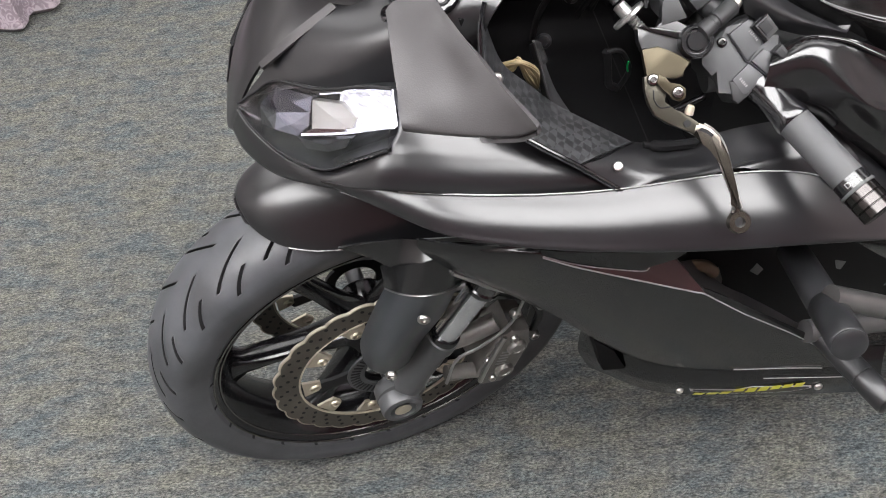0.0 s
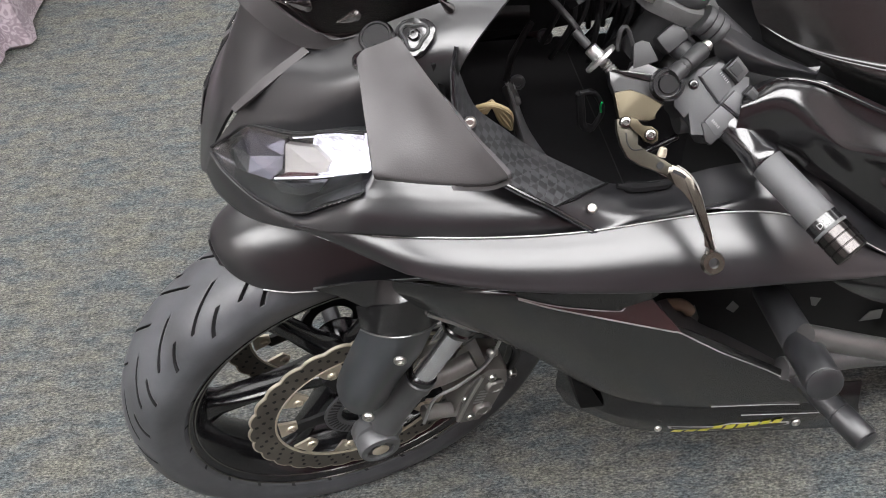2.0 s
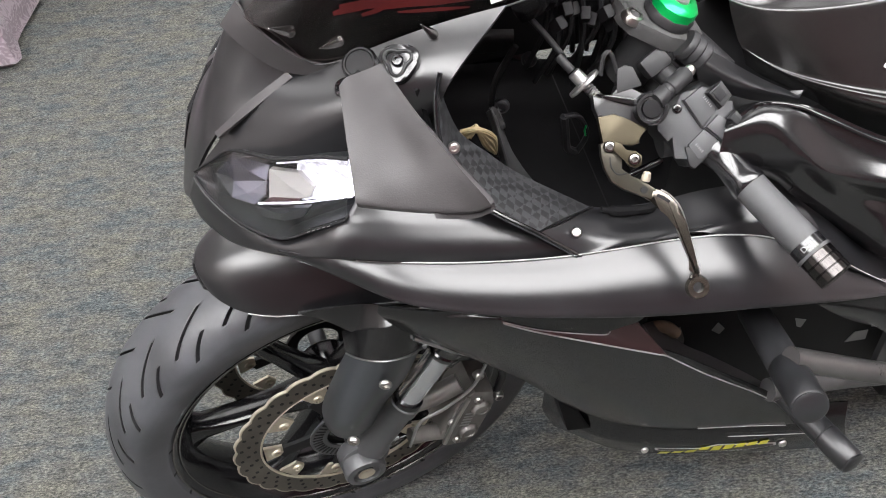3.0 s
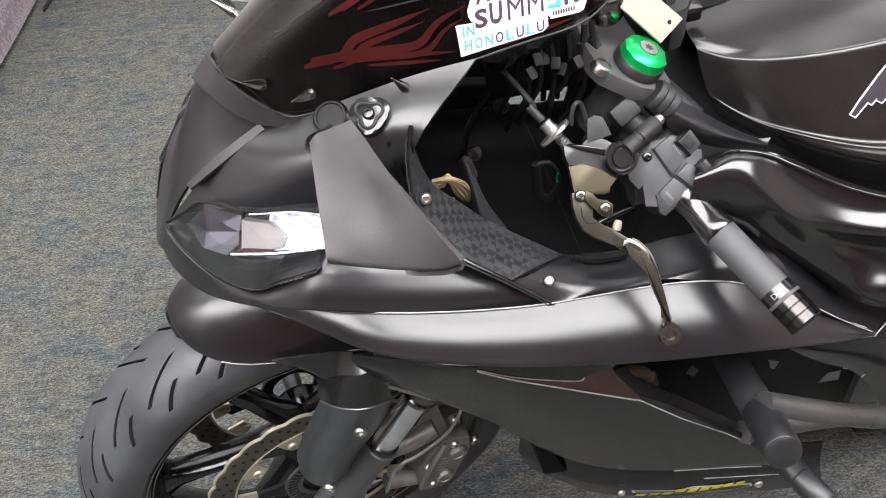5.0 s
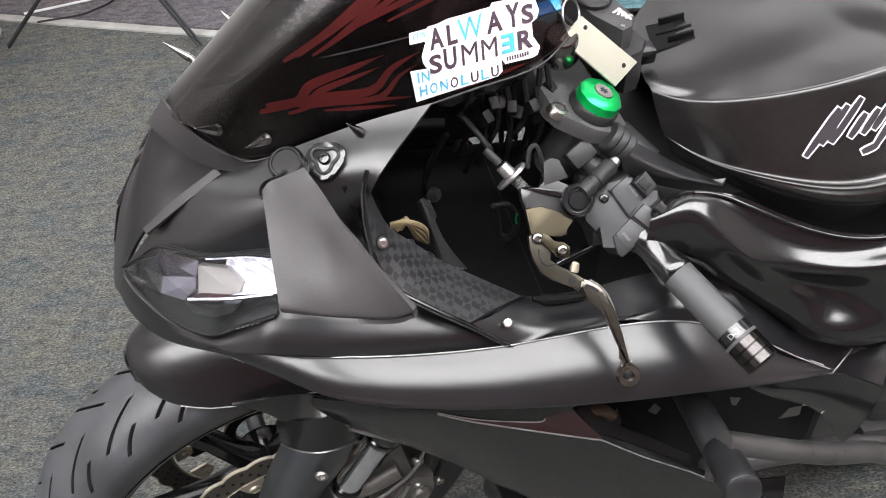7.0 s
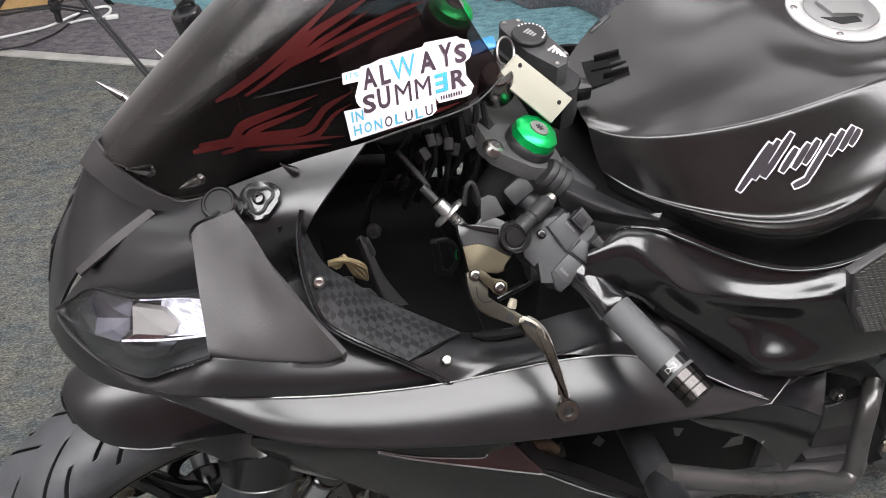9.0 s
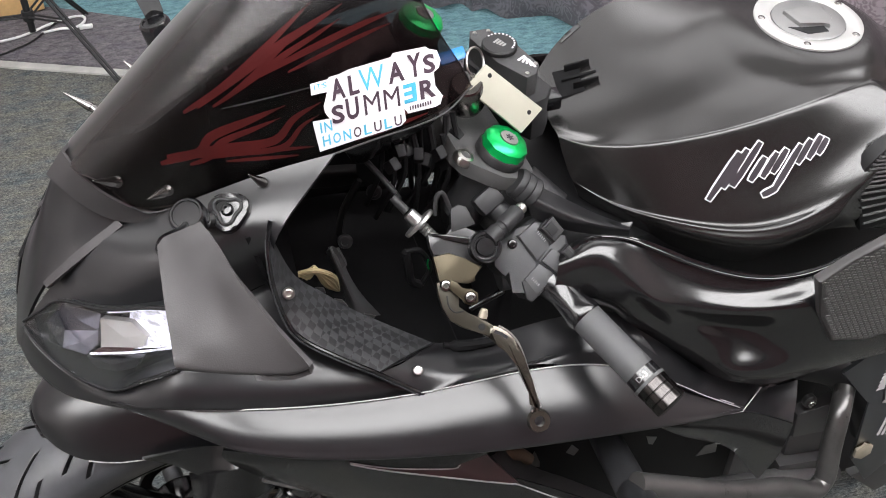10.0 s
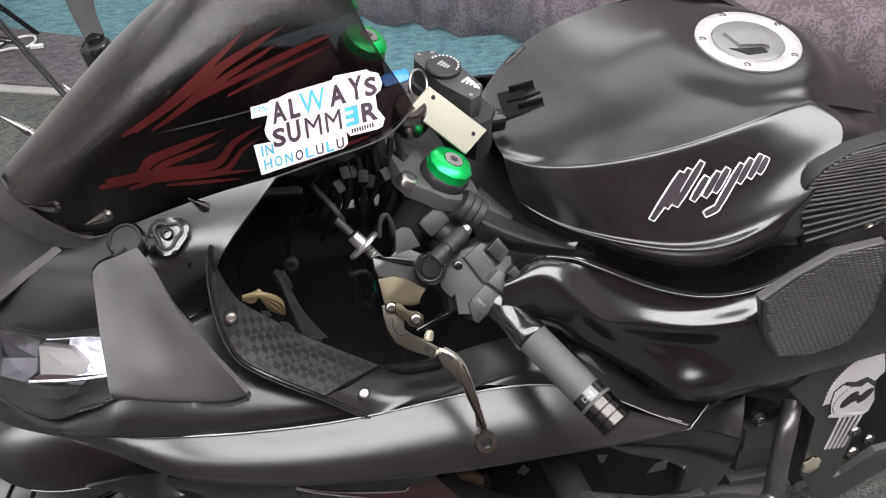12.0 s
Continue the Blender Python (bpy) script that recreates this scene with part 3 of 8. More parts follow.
lathe(bm, [(0, 0), (0.010, 0), (0.0115, 0.0015), (0.0085, 0.0025), (0.005, 0.0015), (0, 0.0015)], 28, along(WHEEL_C + AXLE_D * 0.1445, AXLE_D))
part("axle_tip", bm, PALE_GOLD, bike, "pale machined axle end")

COVER = (
    ((0.028, -0.110, 0.543), (0.040, -0.140, 0.571), (0.066, -0.160, 0.587), (0.094, -0.155, 0.580), (0.110, -0.125, 0.543)),
    ((0.003, -0.105, 0.477), (0.013, -0.140, 0.515), (0.040, -0.165, 0.533), (0.071, -0.160, 0.531), (0.088, -0.130, 0.492)),
    ((-0.015, -0.105, 0.425), (-0.009, -0.140, 0.450), (0.014, -0.162, 0.461), (0.039, -0.158, 0.470), (0.058, -0.130, 0.441)),
    ((-0.017, -0.110, 0.390), (-0.010, -0.135, 0.403), (0.006, -0.150, 0.410), (0.025, -0.150, 0.415), (0.039, -0.130, 0.397)),
)
COVER_CAP = (
    ((0.026, -0.090, 0.555), (0.051, -0.130, 0.602), (0.080, -0.150, 0.631), (0.111, -0.145, 0.621), (0.130, -0.120, 0.569)),
    ((0.026, -0.112, 0.543), (0.039, -0.143, 0.573), (0.065, -0.164, 0.589), (0.094, -0.158, 0.582), (0.111, -0.126, 0.543)),
)
STAY = (
    ((-0.016, -0.085, 0.595), (0.017, -0.092, 0.603), (0.057, -0.100, 0.613), (0.088, -0.120, 0.620), (0.128, -0.130, 0.578)),
    ((0.008, -0.088, 0.579), (0.024, -0.095, 0.572), (0.041, -0.115, 0.575), (0.077, -0.142, 0.604), (0.113, -0.142, 0.611)),
)
panel("fork_cover", COVER, COVERMAT, bike, "satin black rounded fork cover", 6, 0.003, (0.2, 1, 0))
panel("fork_cover", [[(x, -y, z) for x, y, z in r] for r in COVER], COVERMAT, bike, "satin black rounded fork cover", 4, 0.003, (0.2, -1, 0))
for rows_c in (COVER_CAP, STAY):
    panel("fork_cover_cap", rows_c, PAINT_GLOSSY, bike, "satin black fork cover cap", 6, 0.003, (0.2, 1, 0))
    panel("fork_cover_cap", [[(x, -y, z) for x, y, z in r] for r in rows_c], PAINT, bike, "satin black fork cover cap", 4, 0.003, (0.2, -1, 0))
# silver line painted in as the highlight along the cap's edge
stripe_pts = [(x, y - 0.0015, z - 0.001) for x, y, z in COVER_CAP[-1]]
bm = bmesh.new()
tube(bm, flow(stripe_pts, 4), 0.0009, 6, 1)
part("cap_highlight", bm, SILVER, bike, "bright line for the highlight on the edge of the fork cover cap")
bolt("cover_screw", (0.015, -0.163, 0.432), (-0.3, -1, 0.1), 0.0075, 0.005, STEEL, bike, "bright button-head screw")
bolt("cover_screw", (0.062, -0.1655, 0.546), (-0.2, -1, 0.1), 0.0075, 0.004, STEEL, bike)


def fender_rows():
    """An arch over the tyre, wider than it, with a rounded tongue at the front, in the wheel's own plane."""
    rows = []
    for ang, half, rad, dip in ((111.5, 0.006, 0.326, 0.003), (111.0, 0.030, 0.331, 0.014), (109, 0.050, 0.338, 0.030), (105.5, 0.066, 0.345, 0.046), (100, 0.077, 0.350, 0.059), (91, 0.083, 0.352, 0.066), (78, 0.085, 0.352, 0.062), (60, 0.085, 0.352, 0.056), (35, 0.080, 0.352, 0.055)):
        a = radians(ang)
        row = []
        for q in (-1, -0.9, -0.62, -0.3, 0, 0.3, 0.62, 0.9, 1):
            fwd = Vector((math.cos(a), 0, math.sin(a)))
            row.append(WHEEL_C + fwd * (rad - dip * abs(q) ** 2.6) + AXLE_D * (-q * half))
        rows.append(row)
    return rows


panel("front_fender", fender_rows(), PAINT, bike, "satin black front fender over the tyre", 6, 0.003, (0, 0, -1))

# fairing panels
COWL = (
    ((0.025, -0.040, 0.899), (0.063, -0.060, 0.916), (0.108, -0.080, 0.946), (0.161, -0.090, 0.967), (0.210, -0.100, 0.980)),
    ((-0.011, -0.045, 0.877), (0.037, -0.090, 0.895), (0.083, -0.115, 0.914), (0.127, -0.120, 0.933), (0.151, -0.135, 0.935)),
    ((-0.073, -0.045, 0.806), (-0.020, -0.080, 0.847), (0.041, -0.117, 0.860), (0.098, -0.123, 0.852), (0.151, -0.107, 0.855)),
)
COWL_REAR = (
    ((0.066, -0.121, 0.859), (0.080, -0.122, 0.857), (0.098, -0.123, 0.852), (0.125, -0.114, 0.852), (0.151, -0.107, 0.855)),
    ((0.064, -0.148, 0.842), (0.084, -0.151, 0.838), (0.105, -0.154, 0.832), (0.134, -0.153, 0.826), (0.163, -0.152, 0.819)),
    ((0.049, -0.163, 0.829), (0.083, -0.170, 0.825), (0.117, -0.175, 0.816), (0.157, -0.177, 0.807), (0.199, -0.179, 0.796)),
    ((0.045, -0.177, 0.815), (0.085, -0.186, 0.810), (0.126, -0.191, 0.801), (0.177, -0.194, 0.790), (0.232, -0.195, 0.778)),
    ((0.042, -0.183, 0.801), (0.086, -0.192, 0.794), (0.131, -0.198, 0.784), (0.192, -0.201, 0.772), (0.256, -0.202, 0.760)),
)
LIP = (
    ((-0.081, -0.044, 0.793), (-0.070, -0.068, 0.787), (-0.045, -0.104, 0.782), (-0.012, -0.138, 0.789), (0.019, -0.152, 0.808), (0.049, -0.164, 0.827)),
    ((-0.087, -0.038, 0.776), (-0.076, -0.066, 0.772), (-0.049, -0.106, 0.773), (-0.012, -0.145, 0.788), (0.017, -0.161, 0.802), (0.046, -0.176, 0.816)),
    ((-0.093, -0.031, 0.759), (-0.083, -0.061, 0.752), (-0.055, -0.106, 0.760), (-0.013, -0.149, 0.782), (0.014, -0.167, 0.792), (0.042, -0.183, 0.801)),
)
BAND = (
    ((-0.014, -0.152, 0.792), (0.023, -0.17, 0.793), (0.065, -0.188, 0.796), (0.151, -0.203, 0.784), (0.255, -0.207, 0.766), (0.344, -0.205, 0.763), (0.444, -0.208, 0.748), (0.525, -0.228, 0.691), (0.596, -0.243, 0.648)),
    ((-0.013, -0.153, 0.791), (0.0268, -0.1737, 0.791), (0.0673, -0.1933, 0.7941), (0.1527, -0.2093, 0.7816), (0.2571, -0.2144, 0.7628), (0.3441, -0.2137, 0.76), (0.4419, -0.2165, 0.7451), (0.5244, -0.2321, 0.6894), (0.596, -0.243, 0.648)),
    ((-0.01, -0.154, 0.789), (0.0319, -0.1785, 0.7883), (0.0703, -0.2001, 0.7913), (0.1553, -0.2175, 0.7783), (0.2611, -0.2238, 0.7588), (0.345, -0.2248, 0.7556), (0.4391, -0.2275, 0.741), (0.5226, -0.2374, 0.6872), (0.597, -0.244, 0.647)),
    ((-0.007, -0.155, 0.787), (0.0374, -0.1836, 0.7845), (0.074, -0.2073, 0.7879), (0.1585, -0.2262, 0.7739), (0.2659, -0.2337, 0.7535), (0.3462, -0.2365, 0.7495), (0.4367, -0.2392, 0.7353), (0.5223, -0.2431, 0.6841), (0.597, -0.245, 0.647)),
    ((-0.003, -0.156, 0.784), (0.0431, -0.1884, 0.7806), (0.0775, -0.214, 0.7834), (0.1616, -0.2341, 0.7683), (0.2712, -0.2427, 0.7467), (0.3474, -0.2472, 0.7416), (0.4351, -0.2499, 0.7281), (0.5211, -0.2486, 0.6806), (0.597, -0.246, 0.647)),
    ((0.001, -0.158, 0.782), (0.0497, -0.1934, 0.776), (0.0813, -0.2205, 0.777), (0.1655, -0.2418, 0.7604), (0.2775, -0.2513, 0.7365), (0.3503, -0.2575, 0.7305), (0.4349, -0.2604, 0.7177), (0.5201, -0.2543, 0.6762), (0.598, -0.246, 0.646)),
    ((0.002, -0.158, 0.781), (0.055, -0.197, 0.7719), (0.0848, -0.225, 0.7712), (0.1693, -0.247, 0.7529), (0.2835, -0.257, 0.7267), (0.3533, -0.2645, 0.7191), (0.4354, -0.2675, 0.7071), (0.5205, -0.2585, 0.6721), (0.598, -0.247, 0.646)),
    ((0.002, -0.148, 0.774), (0.055, -0.187, 0.7649), (0.0848, -0.215, 0.7642), (0.1693, -0.237, 0.7459), (0.2835, -0.247, 0.7197), (0.3533, -0.2545, 0.7121), (0.4354, -0.2575, 0.7001), (0.5205, -0.2485, 0.6651), (0.598, -0.237, 0.639)),
)
LOWER = (
    ((0.068, -0.150, 0.672), (0.126, -0.178, 0.677), (0.181, -0.205, 0.705), (0.261, -0.216, 0.652), (0.354, -0.224, 0.598), (0.420, -0.226, 0.529), (0.533, -0.226, 0.416)),
    ((0.068, -0.151, 0.657), (0.125, -0.180, 0.650), (0.179, -0.212, 0.694), (0.261, -0.221, 0.640), (0.356, -0.226, 0.583), (0.418, -0.228, 0.518), (0.535, -0.230, 0.403)),
    ((0.094, -0.150, 0.613), (0.156, -0.172, 0.574), (0.212, -0.198, 0.583), (0.279, -0.215, 0.538), (0.367, -0.222, 0.492), (0.430, -0.226, 0.450), (0.545, -0.229, 0.375)),
    ((0.137, -0.145, 0.563), (0.216, -0.160, 0.492), (0.267, -0.175, 0.426), (0.343, -0.198, 0.377), (0.425, -0.215, 0.369), (0.480, -0.222, 0.360), (0.566, -0.228, 0.342)),
    ((0.140, -0.130, 0.561), (0.219, -0.145, 0.489), (0.270, -0.158, 0.422), (0.346, -0.182, 0.370), (0.427, -0.203, 0.358), (0.482, -0.212, 0.349), (0.568, -0.216, 0.332)),
)
TRI = (
    ((0.178, -0.211, 0.703), (0.207, -0.214, 0.692), (0.240, -0.216, 0.684), (0.284, -0.219, 0.676), (0.300, -0.221, 0.674), (0.330, -0.222, 0.670)),
    ((0.1805, -0.213, 0.6950), (0.207, -0.216, 0.6790), (0.2344, -0.218, 0.6650), (0.2809, -0.221, 0.6469), (0.2887, -0.222, 0.6515), (0.3165, -0.222, 0.6564)),
    ((0.1802, -0.214, 0.6940), (0.2065, -0.218, 0.6775), (0.2341, -0.220, 0.6603), (0.3083, -0.225, 0.6160), (0.3323, -0.226, 0.6012), (0.3559, -0.227, 0.5863)),
)
BELLY = (
    ((0.260, -0.130, 0.401), (0.279, -0.150, 0.393), (0.372, -0.175, 0.405), (0.420, -0.195, 0.400), (0.490, -0.208, 0.380), (0.640, -0.212, 0.340)),
    ((0.262, -0.118, 0.346), (0.278, -0.145, 0.354), (0.322, -0.165, 0.310), (0.367, -0.200, 0.350), (0.462, -0.222, 0.351), (0.633, -0.230, 0.318)),
    ((0.267, -0.108, 0.294), (0.280, -0.140, 0.317), (0.326, -0.165, 0.289), (0.369, -0.205, 0.325), (0.482, -0.228, 0.316), (0.644, -0.230, 0.283)),
    ((0.290, -0.095, 0.217), (0.310, -0.130, 0.246), (0.348, -0.160, 0.243), (0.383, -0.200, 0.290), (0.508, -0.222, 0.278), (0.662, -0.225, 0.231)),
)
REAR_DECK = (
    ((0.473, -0.164, 0.757), (0.516, -0.179, 0.728), (0.565, -0.187, 0.672), (0.600, -0.194, 0.644), (0.655, -0.199, 0.604)),
    ((0.464, -0.192, 0.751), (0.505, -0.205, 0.727), (0.554, -0.214, 0.681), (0.597, -0.220, 0.647), (0.628, -0.220, 0.626)),
    ((0.456, -0.219, 0.741), (0.495, -0.229, 0.722), (0.545, -0.238, 0.683), (0.591, -0.243, 0.649), (0.597, -0.243, 0.644)),
)
TAIL = (
    ((0.652, -0.202, 0.604), (0.677, -0.203, 0.599), (0.701, -0.204, 0.601)),
    ((0.623, -0.225, 0.627), (0.653, -0.226, 0.609), (0.687, -0.226, 0.597)),
    ((0.594, -0.246, 0.646), (0.628, -0.247, 0.625), (0.674, -0.246, 0.586)),
)
TAIL_SKIRT = (
    ((0.485, -0.248, 0.672), (0.539, -0.247, 0.657), (0.594, -0.247, 0.647), (0.627, -0.248, 0.625), (0.674, -0.247, 0.586)),
    ((0.506, -0.247, 0.649), (0.546, -0.250, 0.638), (0.595, -0.252, 0.622), (0.633, -0.252, 0.595), (0.672, -0.250, 0.561)),
    ((0.535, -0.242, 0.617), (0.565, -0.247, 0.607), (0.604, -0.249, 0.579), (0.640, -0.249, 0.547), (0.675, -0.246, 0.514)),
    ((0.565, -0.236, 0.586), (0.584, -0.242, 0.581), (0.609, -0.245, 0.559), (0.639, -0.243, 0.506), (0.669, -0.240, 0.457)),
)
OPENING = (
    ((0.325, -0.218, 0.644), (0.357, -0.222, 0.578), (0.408, -0.226, 0.530), (0.475, -0.228, 0.458), (0.530, -0.230, 0.401)),
    ((0.361, -0.175, 0.575), (0.405, -0.180, 0.512), (0.457, -0.185, 0.463), (0.518, -0.190, 0.400), (0.566, -0.195, 0.346)),
)
INNERPANEL = (
    ((0.2783, -0.157, 0.7719), (0.2975, -0.158, 0.7668), (0.3426, -0.158, 0.7614), (0.3894, -0.158, 0.7646), (0.4304, -0.160, 0.7645), (0.470, -0.166, 0.7597)),
    ((0.2640, -0.170, 0.7800), (0.3000, -0.176, 0.7650), (0.3430, -0.178, 0.7600), (0.3890, -0.179, 0.7610), (0.4350, -0.182, 0.7600), (0.488, -0.190, 0.743)),
    ((0.2400, -0.185, 0.7900), (0.2780, -0.192, 0.7690), (0.3430, -0.193, 0.7610), (0.3885, -0.194, 0.7590), (0.4370, -0.197, 0.7530), (0.505, -0.212, 0.720)),
    ((0.2170, -0.196, 0.8005), (0.2551, -0.204, 0.7660), (0.2977, -0.203, 0.7640), (0.3433, -0.203, 0.7610), (0.3882, -0.205, 0.7560), (0.523, -0.230, 0.697)),
)
CARBON_OUT = ((0.1451, -0.131, 0.9326), (0.1429, -0.138, 0.920), (0.1423, -0.148, 0.8958), (0.1467, -0.159, 0.864), (0.1568, -0.171, 0.8446), (0.1867, -0.185, 0.8227), (0.2172, -0.1955, 0.8015))
CARBON_IN = ((0.1474, -0.126, 0.9255), (0.1518, -0.126, 0.9069), (0.1577, -0.126, 0.885), (0.1662, -0.126, 0.866), (0.1869, -0.126, 0.8399), (0.2167, -0.128, 0.8053), (0.2790, -0.158, 0.7725))
CARBON = (CARBON_OUT, [Vector(a).lerp(Vector(b), 0.5) + Vector((-0.002, -0.004, 0.003)) for a, b in zip(CARBON_OUT, CARBON_IN)], CARBON_IN)
SIDECOVER = (
    ((0.4170, -0.1350, 0.8360), (0.4410, -0.1380, 0.8480), (0.4740, -0.1440, 0.8450), (0.4990, -0.1550, 0.8390), (0.5480, -0.1750, 0.8160), (0.5930, -0.1900, 0.8020), (0.6320, -0.2000, 0.8010), (0.6630, -0.2070, 0.8130), (0.7090, -0.2070, 0.8330), (0.7860, -0.2040, 0.8570)),
    ((0.4110, -0.1420, 0.8360), (0.4390, -0.1470, 0.8530), (0.4680, -0.1560, 0.8430), (0.4960, -0.1700, 0.8200), (0.5470, -0.1860, 0.7950), (0.5910, -0.1990, 0.7850), (0.6270, -0.2100, 0.7890), (0.6570, -0.2190, 0.8010), (0.7030, -0.2220, 0.8180), (0.7830, -0.2180, 0.8400)),
    ((0.4040, -0.1500, 0.8350), (0.4380, -0.1570, 0.8500), (0.4620, -0.1730, 0.8340), (0.4900, -0.1940, 0.8080), (0.5390, -0.2060, 0.7830), (0.5820, -0.2170, 0.7760), (0.6160, -0.2260, 0.7810), (0.6490, -0.2330, 0.7900), (0.7000, -0.2360, 0.7960), (0.7850, -0.2300, 0.8150)),
    ((0.4020, -0.1540, 0.8280), (0.4380, -0.1650, 0.8410), (0.4610, -0.1830, 0.8230), (0.4930, -0.2000, 0.7970), (0.5497, -0.1970, 0.7545), (0.5935, -0.2060, 0.7428), (0.6217, -0.2255, 0.7514), (0.6500, -0.2400, 0.7670), (0.7030, -0.2440, 0.7690), (0.7920, -0.2390, 0.7840)),
    ((0.4000, -0.1570, 0.8200), (0.4400, -0.1710, 0.8230), (0.4630, -0.1870, 0.8060), (0.5040, -0.1960, 0.7660), (0.5461, -0.2100, 0.7402), (0.5855, -0.2190, 0.7262), (0.6208, -0.2320, 0.7231), (0.6540, -0.2450, 0.7350), (0.7090, -0.2480, 0.7400), (0.8020, -0.2440, 0.7500)),
    ((0.3980, -0.1600, 0.8110), (0.4430, -0.1760, 0.8010), (0.4670, -0.1900, 0.7820), (0.5080, -0.2000, 0.7460), (0.5511, -0.2140, 0.7017), (0.5733, -0.2390, 0.7140), (0.6140, -0.2465, 0.7025), (0.6600, -0.2470, 0.7020), (0.7190, -0.2490, 0.7060), (0.8210, -0.2460, 0.7030)),
    ((0.4010, -0.1560, 0.7980), (0.4500, -0.1710, 0.7800), (0.4730, -0.1840, 0.7620), (0.5160, -0.1930, 0.7210), (0.5610, -0.2060, 0.6770), (0.5783, -0.2360, 0.6906), (0.6300, -0.2340, 0.6630), (0.6710, -0.2410, 0.6750), (0.7330, -0.2430, 0.6780), (0.8410, -0.2400, 0.6690)),
)


def both(name, rows, mat, label, n=6, thick=0.003, mate=True, fit=flow, relax=0):
    """A fairing panel on the left side and its mirror image on the right."""
    panel(name, rows, mat, bike, label, n, thick, (0, 1, -0.3), fit, relax)
    if mate:
        panel(name, [[(x, -y, z) for x, y, z in r] for r in rows], mat, bike, label, 3, thick, (0, -1, -0.3), fit)


both("upper_cowl", COWL, PAINT, "satin black upper cowl beside the screen")


def chin(sgn):
    """The cheek of the nose: the lip under the headlight runs on into the side cowl in one skin."""
    side = lambda rows: [[(x, y * sgn, z) for x, y, z in r] for r in rows]
    bm = bmesh.new()
    low = sheet(bm, side([LIP[k] + COWL_REAR[k + 2][1:] for k in range(3)]), 6, 0, fit=spline)
    up = sheet(bm, side(COWL_REAR[:3]), 6, 0, fit=spline)
    for c, d in zip(up, low[len(low) - len(up):]):
        c[-1].co = d[0].co
    bmesh.ops.remove_doubles(bm, verts=bm.verts[:], dist=0.00002)
    bmesh.ops.recalc_face_normals(bm, faces=bm.faces[:])
    ob = link("side_cowl", bm, PAINT, bike, "satin black side cowl under the headlight")
    so = ob.modifiers.new("thickness", "SOLIDIFY")
    so.thickness, so.offset = 0.002, 0


chin(1)
chin(-1)
both("side_fairing", BAND, PAINT, "satin black side fairing with a rounded flank")
both("lower_fairing", LOWER, PAINT_GLOSSY, "satin black lower fairing panel")
both("vent_top", TRI[:2], PAINT_GLOSSY, "satin black strip above the vent insert", fit=spline)
both("vent_panel", TRI[1:], VENT, "vent insert tinted dark red for the reflection on it", fit=spline)
both("fairing_tail", TAIL, PAINT, "satin black tail piece of the side fairing")
both("fairing_tail_skirt", TAIL_SKIRT, PAINT_GLOSSY, "satin black pointed tail of the side fairing")
both("rear_deck", REAR_DECK, PAINT, "satin black top deck of the side fairing")
panel("fairing_inner_wall", OPENING, MIRROR_BACK, bike, "dark grey inner wall of the fairing opening", 4, 0.003)
both("belly_pan", BELLY, PAINT_GLOSSY, "satin black belly pan")
# proud near-black block stands in for the shade in the vent opening
bm = bmesh.new()
hole = [Vector(p) for p in ((0.2641, -0.1500, 0.4096), (0.2916, -0.1500, 0.3732), (0.3121, -0.1500, 0.3186), (0.2815, -0.1500, 0.3254))]
lo, hi = [bm.verts.new(p + Vector((0, 0.02, -0.01))) for p in hole], [bm.verts.new(p + Vector((0, -0.014, 0.010))) for p in hole]
bm.faces.new(lo)
bm.faces.new(hi)
for k in range(4):
    bm.faces.new((lo[k], lo[(k + 1) % 4], hi[(k + 1) % 4], hi[k]))
part("belly_vent_shade", bm, DEEP_BLACK, bike, "near-black block for the shaded vent opening at the front of the belly pan", smooth=False)
both("inner_panel", INNERPANEL, PAINT, "satin black inner fairing trim", fit=spline)
both("carbon_panel", CARBON, CARBON_MAT, "carbon-look inner fairing panel", fit=spline)
both("frame_cover", SIDECOVER, COVER_GLOSS, "gloss black sculpted frame cover below the tank", 8, fit=spline, relax=8)

# windscreen
SCREEN_ROWS = (
    ((0.041, -0.056, 0.924), (0.063, -0.062, 0.918), (0.151, -0.087, 0.954), (0.238, -0.093, 0.978), (0.302, -0.092, 0.990), (0.335, -0.080, 1.006)),
    ((0.020, -0.040, 0.944), (0.060, -0.053, 0.962), (0.140, -0.072, 1.003), (0.205, -0.080, 1.024), (0.275, -0.078, 1.034), (0.328, -0.072, 1.022)),
    ((0.002, -0.022, 0.946), (0.050, -0.036, 0.983), (0.118, -0.048, 1.042), (0.185, -0.054, 1.082), (0.250, -0.054, 1.098), (0.302, -0.052, 1.072)),
    ((-0.004, 0.000, 0.946), (0.045, 0.000, 0.992), (0.105, 0.000, 1.050), (0.165, 0.000, 1.102), (0.225, 0.000, 1.140), (0.278, 0.000, 1.142)),
)
SCREEN_ROWS += tuple(tuple((x, -y, z) for x, y, z in r) for r in SCREEN_ROWS[2::-1])
screen_ob = panel("windscreen", SCREEN_ROWS, SCREEN, bike, "dark smoked bubble windscreen", 8, 0.003, (0, 0, -1))

